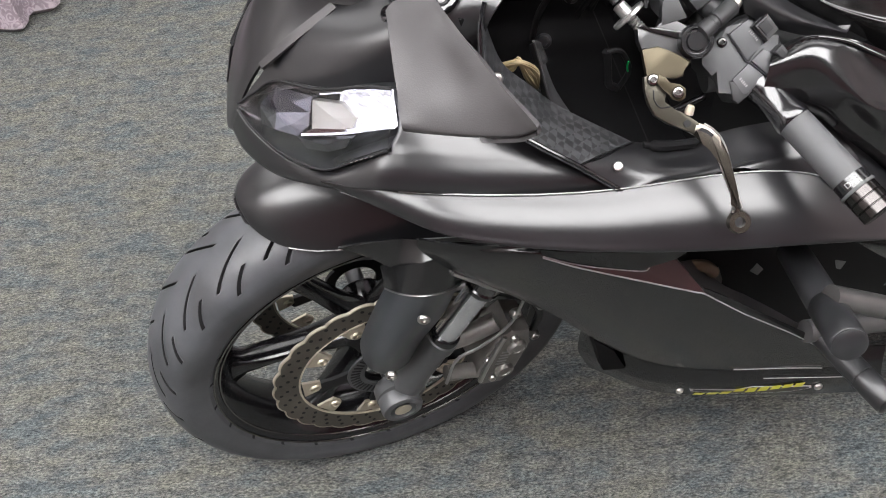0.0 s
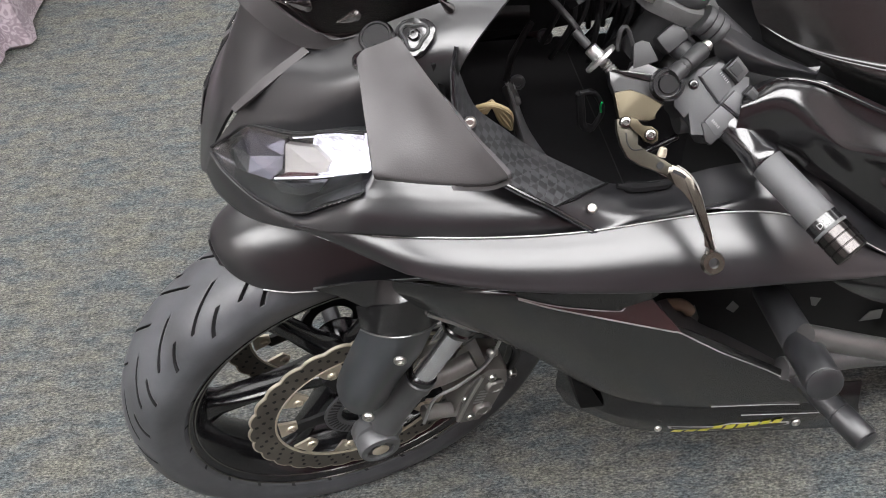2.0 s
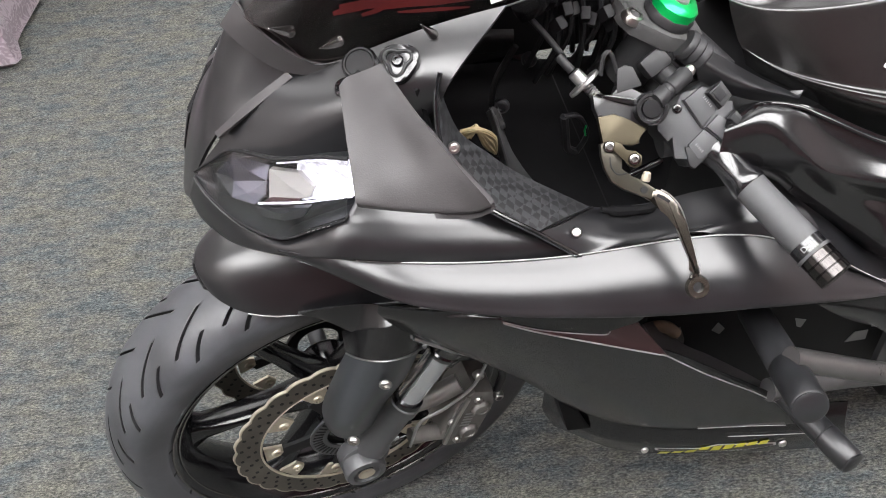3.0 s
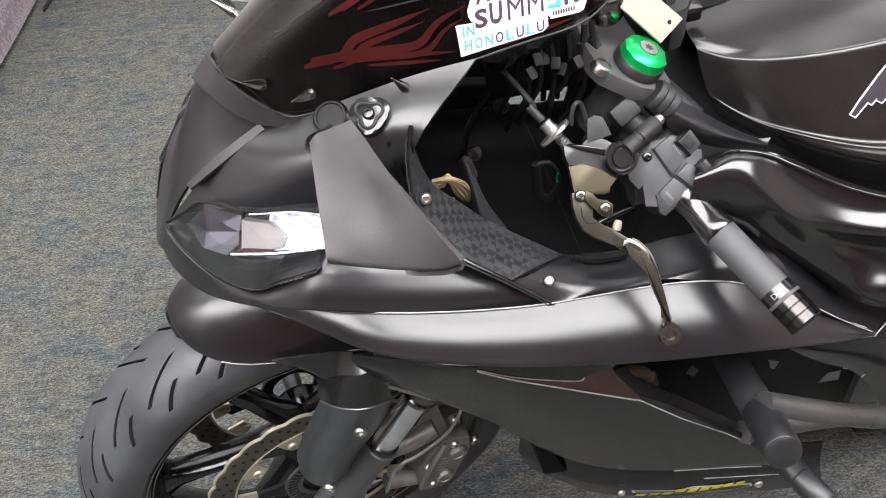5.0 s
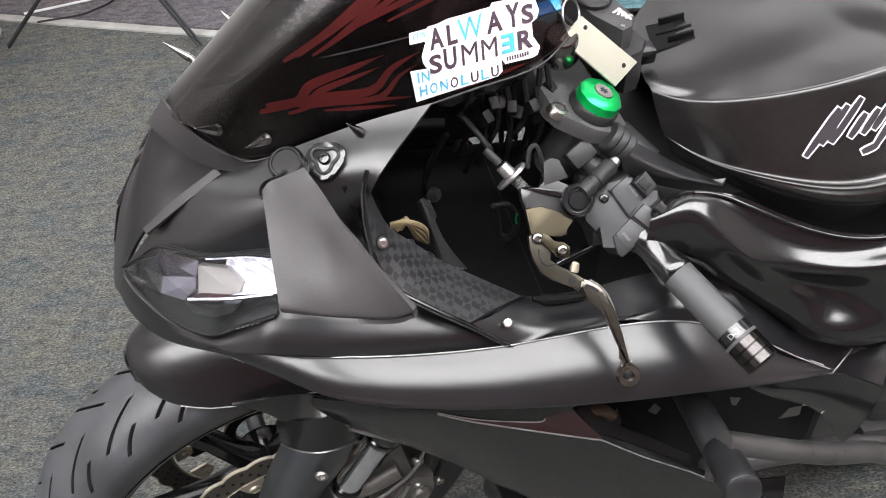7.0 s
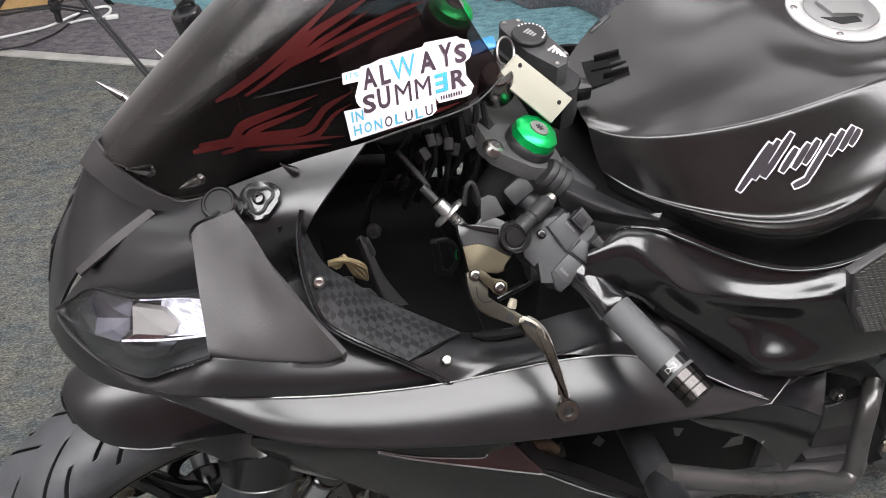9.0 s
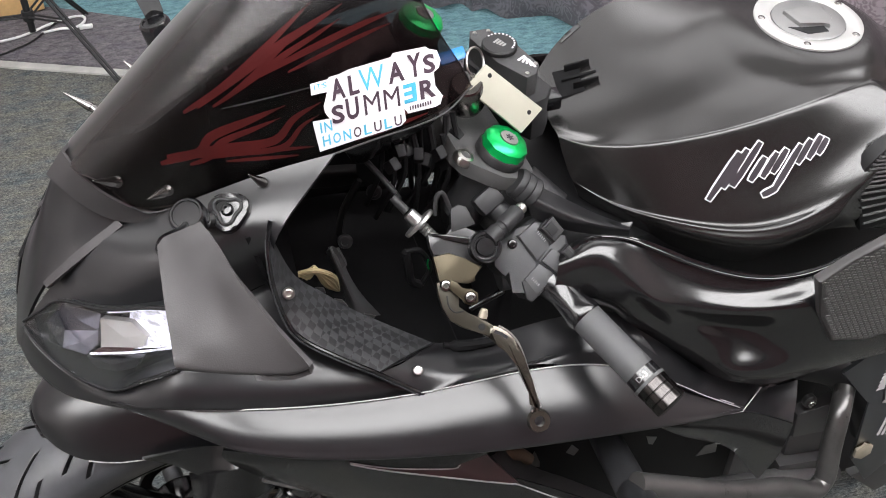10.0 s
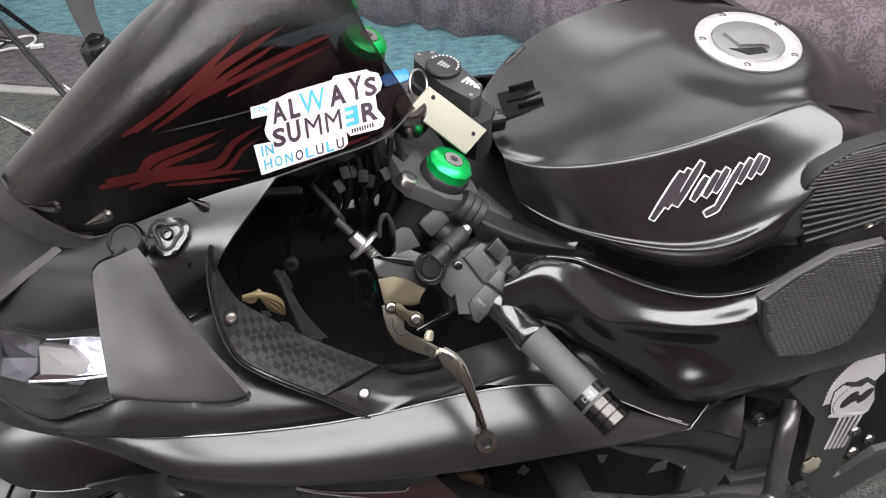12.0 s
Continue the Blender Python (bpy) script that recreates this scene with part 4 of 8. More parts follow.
# added near-black sheet stands in for the shade below the screen
panel("screen_shade_sheet", (
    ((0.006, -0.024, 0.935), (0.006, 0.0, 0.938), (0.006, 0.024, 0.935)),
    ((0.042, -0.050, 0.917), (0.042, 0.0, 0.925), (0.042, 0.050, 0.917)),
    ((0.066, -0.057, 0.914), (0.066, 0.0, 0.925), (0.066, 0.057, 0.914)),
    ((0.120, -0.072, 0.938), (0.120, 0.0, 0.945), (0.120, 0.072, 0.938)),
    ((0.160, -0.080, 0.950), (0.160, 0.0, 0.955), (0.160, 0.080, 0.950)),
), DEEP_BLACK, bike, "near-black sheet added for the shade under the windscreen", 4, 0.003, (0, 0, -1))

# tank: top skin and left flank meet in the shoulder crease
TANK_TOP = (
    ((0.452, 0.050, 0.893), (0.490, 0.085, 0.910), (0.544, 0.105, 0.926), (0.600, 0.118, 0.930), (0.680, 0.115, 0.942), (0.755, 0.100, 0.932), (0.840, 0.060, 0.890)),
    ((0.446, 0.010, 0.893), (0.475, 0.000, 0.901), (0.530, 0.000, 0.922), (0.600, 0.000, 0.945), (0.680, 0.000, 0.956), (0.770, 0.000, 0.945), (0.858, 0.000, 0.900)),
    ((0.444, -0.015, 0.889), (0.478, -0.050, 0.893), (0.535, -0.065, 0.914), (0.600, -0.075, 0.934), (0.680, -0.070, 0.950), (0.775, -0.060, 0.938), (0.862, -0.045, 0.896)),
    ((0.447, -0.030, 0.884), (0.470, -0.055, 0.885), (0.518, -0.093, 0.907), (0.589, -0.112, 0.925), (0.661, -0.116, 0.943), (0.738, -0.105, 0.944), (0.852, -0.085, 0.885)),
)
TANK_SIDE = (
    ((0.447, -0.030, 0.884), (0.470, -0.055, 0.885), (0.518, -0.093, 0.907), (0.589, -0.112, 0.925), (0.661, -0.116, 0.943), (0.734, -0.105, 0.945), (0.734, -0.105, 0.945), (0.745, -0.100, 0.937), (0.784, -0.083, 0.915), (0.852, -0.085, 0.885)),
    ((0.447, -0.033, 0.882), (0.469, -0.059, 0.882), (0.517, -0.097, 0.904), (0.587, -0.117, 0.921), (0.658, -0.122, 0.938), (0.736, -0.112, 0.944), (0.736, -0.112, 0.944), (0.747, -0.107, 0.936), (0.786, -0.090, 0.914), (0.852, -0.091, 0.881)),
    ((0.448, -0.041, 0.872), (0.471, -0.069, 0.868), (0.519, -0.109, 0.887), (0.584, -0.132, 0.899), (0.650, -0.140, 0.914), (0.752, -0.136, 0.934), (0.752, -0.136, 0.934), (0.763, -0.131, 0.927), (0.802, -0.114, 0.904), (0.852, -0.114, 0.862)),
    ((0.450, -0.049, 0.862), (0.476, -0.079, 0.854), (0.521, -0.121, 0.870), (0.580, -0.147, 0.878), (0.641, -0.158, 0.889), (0.744, -0.154, 0.921), (0.744, -0.154, 0.921), (0.755, -0.149, 0.914), (0.794, -0.132, 0.891), (0.845, -0.134, 0.841)),
    ((0.452, -0.056, 0.853), (0.481, -0.088, 0.843), (0.523, -0.131, 0.855), (0.577, -0.161, 0.860), (0.633, -0.174, 0.869), (0.722, -0.171, 0.907), (0.722, -0.171, 0.907), (0.733, -0.166, 0.899), (0.772, -0.149, 0.877), (0.839, -0.148, 0.826)),
    ((0.454, -0.060, 0.849), (0.483, -0.093, 0.837), (0.524, -0.137, 0.848), (0.575, -0.168, 0.850), (0.628, -0.183, 0.859), (0.702, -0.180, 0.892), (0.702, -0.180, 0.892), (0.713, -0.175, 0.884), (0.752, -0.158, 0.862), (0.832, -0.156, 0.816)),
    ((0.455, -0.062, 0.846), (0.484, -0.097, 0.835), (0.523, -0.142, 0.846), (0.572, -0.175, 0.848), (0.623, -0.191, 0.857), (0.682, -0.186, 0.875), (0.682, -0.186, 0.875), (0.693, -0.181, 0.868), (0.732, -0.164, 0.845), (0.826, -0.162, 0.805)),
    ((0.458, -0.063, 0.838), (0.491, -0.097, 0.823), (0.526, -0.145, 0.833), (0.577, -0.178, 0.830), (0.624, -0.196, 0.838), (0.667, -0.193, 0.860), (0.667, -0.193, 0.860), (0.678, -0.188, 0.852), (0.717, -0.171, 0.830), (0.822, -0.166, 0.793)),
    ((0.465, -0.060, 0.821), (0.509, -0.085, 0.791), (0.546, -0.129, 0.789), (0.625, -0.136, 0.742), (0.645, -0.160, 0.789), (0.664, -0.184, 0.836), (0.664, -0.184, 0.836), (0.675, -0.179, 0.828), (0.714, -0.162, 0.806), (0.820, -0.170, 0.773)),
)


def mirrored(rows):
    return [[(x, -y, z) for x, y, z in r] for r in rows]


bm = bmesh.new()
CAP_P, CAP_N = Vector((0.7214, -0.009, 0.9500)), Vector((0.025, 0.03, 0.99)).normalized()


def s_curve(a, b, x):
    """0 below a, 1 above b, an S between."""
    f = min(1.0, max(0.0, (x - a) / (b - a)))
    return f * f * (3 - 2 * f)


sheet(bm, TANK_TOP, 16, 0.003, (0, 0.2, -1))
for v in bm.verts:
    # a scooped dish in front of the filler cap, and the flat seat that the cap sits on
    x, y = v.co.x, v.co.y
    keep = s_curve(-0.113, -0.085, y)
    along_d = (x - 0.640) * 0.94 + (y + 0.030) * 0.34
    across_d = -(x - 0.640) * 0.34 + (y + 0.030) * 0.94
    d = math.hypot(along_d / 0.085, across_d / 0.070)
    v.co.z -= 0.0040 * keep * max(0.0, 1 - d * d) ** 2
    r = math.hypot(x - CAP_P.x, y - CAP_P.y)
    seat = CAP_P.z - (CAP_N.x * (x - CAP_P.x) + CAP_N.y * (y - CAP_P.y)) / CAP_N.z - 0.0006
    v.co.z += (seat - v.co.z) * keep * (1 - s_curve(0.054, 0.105, r))
sheet(bm, TANK_SIDE, 7, 0.003, (0, 0.8, -0.6))
sheet(bm, mirrored(TANK_SIDE), 4, 0.003, (0, -0.8, -0.6))
TANK_SKIN = BVHTree.FromBMesh(bm)
tank = link("fuel_tank", bm, plain("satin_gloss_black_paint", (0.008, 0.0075, 0.0075), 0.23, 0.0, 1400, 0.012, 0.2, 0.0, 0.03, 0.7), bike, "satin black fuel tank with a sharp shoulder crease")
CM = along(CAP_P, CAP_N, (1, 0, 0))
bm = bmesh.new()
lathe(bm, [(0.0375, -0.008), (0.0545, -0.008), (0.0545, 0.0015), (0.0525, 0.003), (0.040, 0.003), (0.0375, 0.001), (0.0375, -0.008)], 64, CM)
part("fuel_cap_ring", bm, plain("pale_satin_alloy", (0.40, 0.40, 0.395), 0.42, 0.5, 700, 0.1, 0.06), tank, "brushed silver fuel cap ring")
bm = bmesh.new()
lathe(bm, [(0, -0.006), (0.0370, -0.006), (0.0370, 0.0015), (0.035, 0.0030), (0, 0.0030)], 48, CM)
CAP_GREY = plain("brushed_cap_alloy", (0.17, 0.17, 0.17), 0.42, 0.4, 700, 0.2, 0.1)
part("fuel_cap", bm, CAP_GREY, tank, "grey locking fuel cap")
for k in range(5):
    a = radians(72 * k + 20)
    bolt("cap_screw", CM @ Vector((0.0485 * math.cos(a), 0.0485 * math.sin(a), 0.0022)), CAP_N, 0.0038, 0.0016, CHROME, tank)

# mirror
MIRROR = (
    ((0.061, -0.207, 1.025), (0.067, -0.203, 1.028), (0.077, -0.198, 1.026), (0.087, -0.195, 1.026), (0.093, -0.194, 1.027)),
    ((0.060, -0.223, 1.022), (0.071, -0.221, 1.022), (0.083, -0.218, 1.021), (0.095, -0.217, 1.022), (0.101, -0.218, 1.024)),
    ((0.058, -0.250, 1.011), (0.075, -0.252, 1.015), (0.091, -0.256, 1.021), (0.102, -0.262, 1.030), (0.109, -0.266, 1.035)),
    ((0.057, -0.270, 0.999), (0.075, -0.278, 1.005), (0.095, -0.286, 1.011), (0.113, -0.296, 1.020), (0.123, -0.301, 1.027)),
    ((0.056, -0.284, 0.991), (0.078, -0.295, 0.993), (0.102, -0.308, 0.998), (0.126, -0.322, 1.007), (0.137, -0.331, 1.020)),
    ((0.057, -0.284, 0.984), (0.078, -0.296, 0.988), (0.102, -0.309, 0.993), (0.126, -0.322, 1.001), (0.137, -0.330, 1.013)),
)
panel("mirror", MIRROR, MIRROR_BACK, bike, "dark grey wedge-shaped mirror housing", 6, 0.004, (0.2, 0.4, -1), spline)

# handlebar, grip, lever
BAR_A, BAR_B = Vector((0.3736, -0.0819, 0.8206)), Vector((0.4496, -0.250, 0.7778))
BAR_D = (BAR_B - BAR_A).normalized()
BM_ = along(BAR_A, BAR_D)
LEN = (BAR_B - BAR_A).length
bm = bmesh.new()
lathe(bm, [(0, -0.02), (0.011, -0.02), (0.011, LEN), (0, LEN)], 24, BM_)
bar = part("handlebar", bm, PLASTIC, bike, "black clip-on handlebar")
bm = bmesh.new()
lathe(bm, [(0, LEN - 0.077), (0.0150, LEN - 0.077), (0.0160, LEN - 0.074), (0.0160, LEN - 0.003), (0.0155, LEN), (0, LEN)], 32, BM_)
part("grip", bm, GRIP, bar, "dark grey rubber grip")
bm = bmesh.new()
lathe(bm, [(0, LEN), (0.0164, LEN), (0.0164, LEN + 0.0115), (0, LEN + 0.0115)], 40, BM_)
part("bar_end_sleeve", bm, GLOSS, bar, "gloss black sleeve with a small marking")
bm = bmesh.new()
lathe(bm, [(0, LEN + 0.0112), (0.0176, LEN + 0.0112), (0.0176, LEN + 0.0142), (0, LEN + 0.0142)], 40, BM_)
part("bar_end_ring", bm, GRIP, bar, "grey rubber ring")
bm = bmesh.new()
prof = [(0, LEN + 0.0140)]
for k in range(3):
    z = LEN + 0.0140 + 0.0092 * k
    prof += [(0.0158, z), (0.0166, z + 0.0006), (0.0166, z + 0.0082), (0.0158, z + 0.0088)]
prof += [(0.0140, LEN + 0.0420), (0, LEN + 0.0420)]
lathe(bm, prof, 40, BM_)
part("bar_end", bm, plain("black_chrome", (0.06, 0.056, 0.055), 0.16, 1.0, 500, 0.02, 0.15), bar, "dark chrome bar end weight")
LF = Matrix((Vector((0.4012, -0.706, -0.5836)), Vector((0.9094, 0.2305, 0.3463)), Vector((-0.1099, -0.6696, 0.7346)))).transposed().to_4x4()
LF.translation = (0.288, -0.156, 0.848)


def plate(name, outline_mm, frame_m, low, high, mat, parent, label="", bevel=0.001):
    """A shaped plate from an outline in millimetres in a frame, between two heights."""
    bm = bmesh.new()
    prism(bm, [(x / 1000, y / 1000) for x, y in outline_mm], frame_m @ Matrix.Translation((0, 0, low)), high - low, bevel)
    return link(name, bm, mat, parent, label)


LEVER_BODY = plain("olive_grey_alloy", (0.050, 0.046, 0.036), 0.36, 0.75, 700, 0.15, 0.12)
perch = plate("lever_perch", [(-46, 17.2), (-41.6, 21), (-31.7, 27.5), (-40.5, 39), (-39.7, 47), (-32, 50.5), (-25, 48.6), (-21, 56.3), (-10, 64), (-0.4, 59), (5, 49.5), (5.7, 38.5), (-2.7, 33), (-17.8, 22), (-26, 10), (-34.6, 11.6)], LF, -0.020, -0.005, PAINT, bike, "black forged clutch lever perch", 0.0025)
plate("perch_rib", [(-45, 18), (-33, 27), (-18, 40), (-10, 52), (-14, 55), (-24, 44), (-34, 33), (-44, 21)], LF, -0.006, -0.002, PAINT_GLOSSY, perch, "", 0.0015)
plate("pivot_bracket", [(-27.2, 8.6), (-21.8, 22.1), (-10, 30), (6.1, 39.2), (7.9, 27.6), (12.5, 26.5), (10.5, 19.2), (-0.3, 7.9), (-5.5, -0.3)], LF, -0.006, 0.0045, GOLD, perch, "champagne anodised lever bracket", 0.0012)
lever = plate("clutch_lever", [(-6.4, -2.5), (-4.3, 4.5), (5.2, 8.4), (12.2, 8.5), (16.5, 5.1), (22, -0.5), (32.7, 4.7), (41.3, 10.7), (54.4, 15.8), (60.5, 14.1), (60.6, 7.1), (50, 0.3), (39.4, -7.6), (27.6, -12.8), (14.1, -11.6), (3, -7.8)], LF, -0.006, 0.004, LEVER_BODY, bike, "olive grey and dark chrome folding clutch lever", 0.0012)
plate("lever_blade", [(50, 13.4), (57.7, 19.8), (66, 23.5), (74.7, 25.2), (83, 24.8), (92.7, 22.4), (114, 15.6), (129, 10.2), (139.5, 7.5), (143, 1), (138.5, -1.5), (134, 4.6), (119, 7.8), (99.2, 11.8), (79.5, 15.8), (69.8, 12.6), (58.1, 4.4)], LF, -0.007, 0.0045, LEVER_METAL, lever, "dark bronze chrome lever blade", 0.0048)
# thin bright bars added as the highlights on the rounded blade edges
for edge in (((56, 4.5), (69.8, 12.4), (79.5, 15.6), (99, 11.6), (119, 7.6), (134, 4.4), (139, -1.5)), ((58, 20), (66, 23.7), (74.7, 25.4), (83, 25), (92.7, 22.6), (114, 15.8), (129, 10.4), (140, 7.5))):
    bm = bmesh.new()
    tube(bm, [LF @ Vector((0.001 * x, 0.001 * y, 0.0008)) for x, y in edge], 0.0009, 6, 4)
    part("blade_highlight", bm, STEEL, lever, "bright line for the highlight along the lever edge")
# dark plate on the blade for the shade inside its slot
plate("blade_slot_shade", [(60, 12.5), (66, 16.5), (71, 18.5), (70, 20.8), (64, 18.8), (58.5, 15)], LF, 0.0040, 0.0050, DARK, lever, "", 0)
bm = bmesh.new()
lathe(bm, [(0.0048, -0.005), (0.0095, -0.005), (0.0112, -0.001), (0.0095, 0.004), (0.0048, 0.004), (0.0048, -0.005)], 28, LF @ Matrix.Translation((0.1493, -0.0010, 0)))
part("lever_tip", bm, LEVER_METAL, lever, "ring-shaped chrome lever tip")
plate("link_arm", [(-1.5, 8.6), (4, 12.5), (11, 12.4), (15.5, 19), (22.4, 21.6), (28.7, 17.1), (28.8, 11.2), (23, 6.6), (17.3, 7), (10, 4.6), (4, 3)], LF, 0.0045, 0.0080, GOLD, lever, "", 0.0008)
bm = bmesh.new()
tube(bm, [LF @ Vector((0.001 * x, 0.001 * y, 0.0044)) for x, y in ((8, -2), (16, -6), (24, -5), (28, 2))], 0.0007, 6, 4)
part("engraved_arc", bm, DARK, lever)
SCREW_DIR = Vector((-0.11, -0.67, 0.73))
bolt("lever_screw", LF @ Vector((0, 0.0025, 0.004)), SCREW_DIR, 0.0056, 0.0036, CHROME, lever, "bright socket screw")
bolt("lever_screw", LF @ Vector((0.0211, 0.0139, 0.0078)), SCREW_DIR, 0.0056, 0.0036, CHROME, lever, "bright socket screw")
bolt("lever_screw", LF @ Vector((0.0430, 0.0125, 0.002)), (0.3, 0.4, 0.73), 0.0042, 0.0085, PALE_GOLD, lever)
# dark disc on the lever for a shaded pin hole
bm = bmesh.new()
lathe(bm, [(0, 0.0), (0.0032, 0.0), (0.0032, 0.0012), (0, 0.0012)], 16, LF @ Matrix.Translation((0.0490, 0.0068, 0.0040)))
part("pin_hole_shade", bm, DARK, lever)
# pivot boss, clamp and adjuster
PIV = Vector((0.3324, -0.140, 0.8705))
PN = Vector((-0.11, -0.67, 0.73))
bm = bmesh.new()
lathe(bm, [(0, -0.012), (0.0152, -0.012), (0.0152, 0.003), (0.0135, 0.0055), (0.0112, 0.0055), (0.0104, 0.002), (0.0088, 0.002), (0.0080, 0.005), (0, 0.005)], 32, along(PIV, PN))
part("pivot_boss", bm, GLOSS, perch, "black round pivot boss")
bm = bmesh.new()
CL_A, CL_B = Vector((0.337, -0.138, 0.877)), Vector((0.3725, -0.119, 0.886))
lathe(bm, [(0, 0), (0.0082, 0), (0.0082, 0.012), (0.0070, 0.013), (0.0070, 0.017), (0.0082, 0.018), (0.0082, 0.038), (0.007, 0.040), (0, 0.040)], 20, along(CL_A, CL_B - CL_A))
part("clamp_screw_barrel", bm, PLASTIC, perch)
bolt("clamp_screw", CL_B, CL_B - CL_A, 0.0055, 0.006, STEEL, perch)
ADJ, ADJ_D = Vector((0.283, -0.105, 0.879)), Vector((-0.56, 0.62, 0.54)).normalized()
bm = bmesh.new()
prof = [(0, -0.022)]
for k in range(7):
    prof += [(0.0055, -0.022 + 0.003 * k), (0.0044, -0.0205 + 0.003 * k)]
prof += [(0.0058, 0.0), (0.0158, 0.0), (0.0166, 0.0008), (0.0166, 0.0034), (0.0158, 0.0042), (0.0066, 0.0042), (0.0062, 0.015), (0.0048, 0.016), (0, 0.016)]
lathe(bm, prof, 28, along(ADJ, ADJ_D))
part("cable_adjuster", bm, SILVER, perch, "bright knurled cable adjuster")
bm = bmesh.new()
tube(bm, [ADJ + ADJ_D * 0.018, ADJ + ADJ_D * 0.036], 0.0042, 10)
tube(bm, [ADJ + ADJ_D * 0.03, (0.2696, -0.0750, 0.8911), (0.2609, -0.0550, 0.8984), (0.2489, -0.0300, 0.9063), (0.2372, -0.0100, 0.9205)], 0.0030, 10, 5)
part("clutch_cable", bm, PLASTIC, bike, "black sheathed clutch cable")
bm = bmesh.new()
tube(bm, [(0.296, -0.105, 0.888), (0.299, -0.1, 0.905), (0.306, -0.098, 0.905), (0.312, -0.105, 0.885)], 0.0022, 8)
part("wire_hook", bm, PLASTIC, perch)
plate("perch_lug", [(-12, -10), (12, -10), (9, 8), (3, 12), (-5, 11)], along((0.318, -0.108, 0.880), PN, (1, 0, 0.2)), -0.004, 0.008, PLASTIC, perch, "", 0.002)

# switch housing round the bar: a cast body in two levels with rockers, seen face on in the lever's own frame
bm = bmesh.new()
prism(bm, [(x / 1000, y / 1000) for x, y in ((8, 58), (2.3, 76.6), (0.8, 91.3), (1.1, 114), (8.5, 119), (26.3, 122), (31.6, 118.5), (54, 121), (59.9, 112.8), (63.3, 106.9), (63.4, 97.7), (64.5, 64), (60, 60), (46, 60), (31, 55), (17, 53))], LF @ Matrix.Translation((0, 0, -0.078)), 0.040, 0.007)
housing = part("switch_housing", bm, HOUSING, bar, "grey cast handlebar switch housing")
bm = bmesh.new()
tube(bm, [LF @ Vector((0.022, 0.058, -0.066)), LF @ Vector((0.050, 0.119, -0.066))], 0.0235, 28)
part("housing_barrel", bm, HOUSING, housing)
plate("upper_face", [(7.2, 88.5), (5.4, 109.5), (14.2, 110.3), (30.9, 111.4), (32.5, 105.6), (37.6, 91.2), (36, 89)], LF, -0.0400, -0.0345, HOUSING, housing, "", 0.0018)
plate("lower_face", [(43.5, 69.1), (39.4, 89.6), (59.0, 96.0), (61.8, 72.7), (60, 70)], LF, -0.0400, -0.0355, HOUSING, housing, "", 0.0018)
plate("middle_face", [(38.9, 92.2), (35.6, 106.8), (43.2, 111.3), (58.1, 111.8), (60.0, 98.4)], LF, -0.0400, -0.0335, HOUSING, housing, "", 0.0015)
plate("face_seam", [(6, 87.4), (36.5, 88), (40, 90.4), (60.3, 97), (60.3, 97.8), (39.4, 91.2), (36.2, 88.9), (6, 88.2)], LF, -0.0392, -0.0350, DARK, housing, "", 0)
plate("housing_fin", [(43.5, 66.2), (47.1, 73.5), (64, 75), (65.3, 62.4), (59.8, 60)], LF, -0.045, -0.036, PLASTIC, housing, "", 0.002)
for block in (((13.1, 108.3), (10.2, 124.1), (27.5, 125.1), (30.9, 111.2)), ((42.5, 111.0), (40.6, 120.5), (55.5, 122.9), (57.4, 112.4))):
    cx, cy = sum(p[0] for p in block) / 4, sum(p[1] for p in block) / 4
    plate("switch_button", block, LF, -0.036, -0.024, PLASTIC, housing, "black rocker button", 0.0022)
    plate("button_face", [(cx + (x - cx) * 0.62 - 1.0, cy + (y - cy) * 0.62 - 1.2) for x, y in block], LF, -0.0243, -0.0226, DARK, housing, "", 0.0008)
    # dark plate round the button in place of a shaded well
    plate("button_well_shade", [(cx + (x - cx) * 1.12, cy + (y - cy) * 1.12) for x, y in block], LF, -0.0360, -0.0322, DARK, housing, "", 0)
for x0, y0, dx, dy, n, top in ((15.0, 104.0, 2.1, 0.2, 6, -0.0342), (47.0, 74.3, 2.1, 0.3, 5, -0.0352), (49.5, 104.6, 1.5, 0.1, 3, -0.0332)):
    for q in range(n):
        x, y = x0 + dx * q, y0 + dy * q
        plate("marking_bar", [(x, y), (x + 0.7, y + 0.1), (x + 0.3, y + 2.9 - q % 2 * 0.6), (x - 0.4, y + 2.8 - q % 2 * 0.6)], LF, top - 0.0004, top, SILVER, housing, "", 0)
bolt("housing_screw", LF @ Vector((0.0102, 0.0798, -0.0390)), SCREW_DIR, 0.0048, 0.003, GLOSS, housing)
# black bar neck between housing and grip, and the D-3 marking on the bar end
bm = bmesh.new()
lathe(bm, [(0.0, LEN - 0.122), (0.0178, LEN - 0.122), (0.0180, LEN - 0.117), (0.0162, LEN - 0.110), (0.0150, LEN - 0.102), (0.0150, LEN - 0.093), (0.0160, LEN - 0.083), (0.0172, LEN - 0.078), (0.0174, LEN - 0.072), (0.0165, LEN - 0.070), (0, LEN - 0.070)], 48, BM_)
part("grip_collar", bm, GLOSS, bar, "gloss black waisted grip collar")


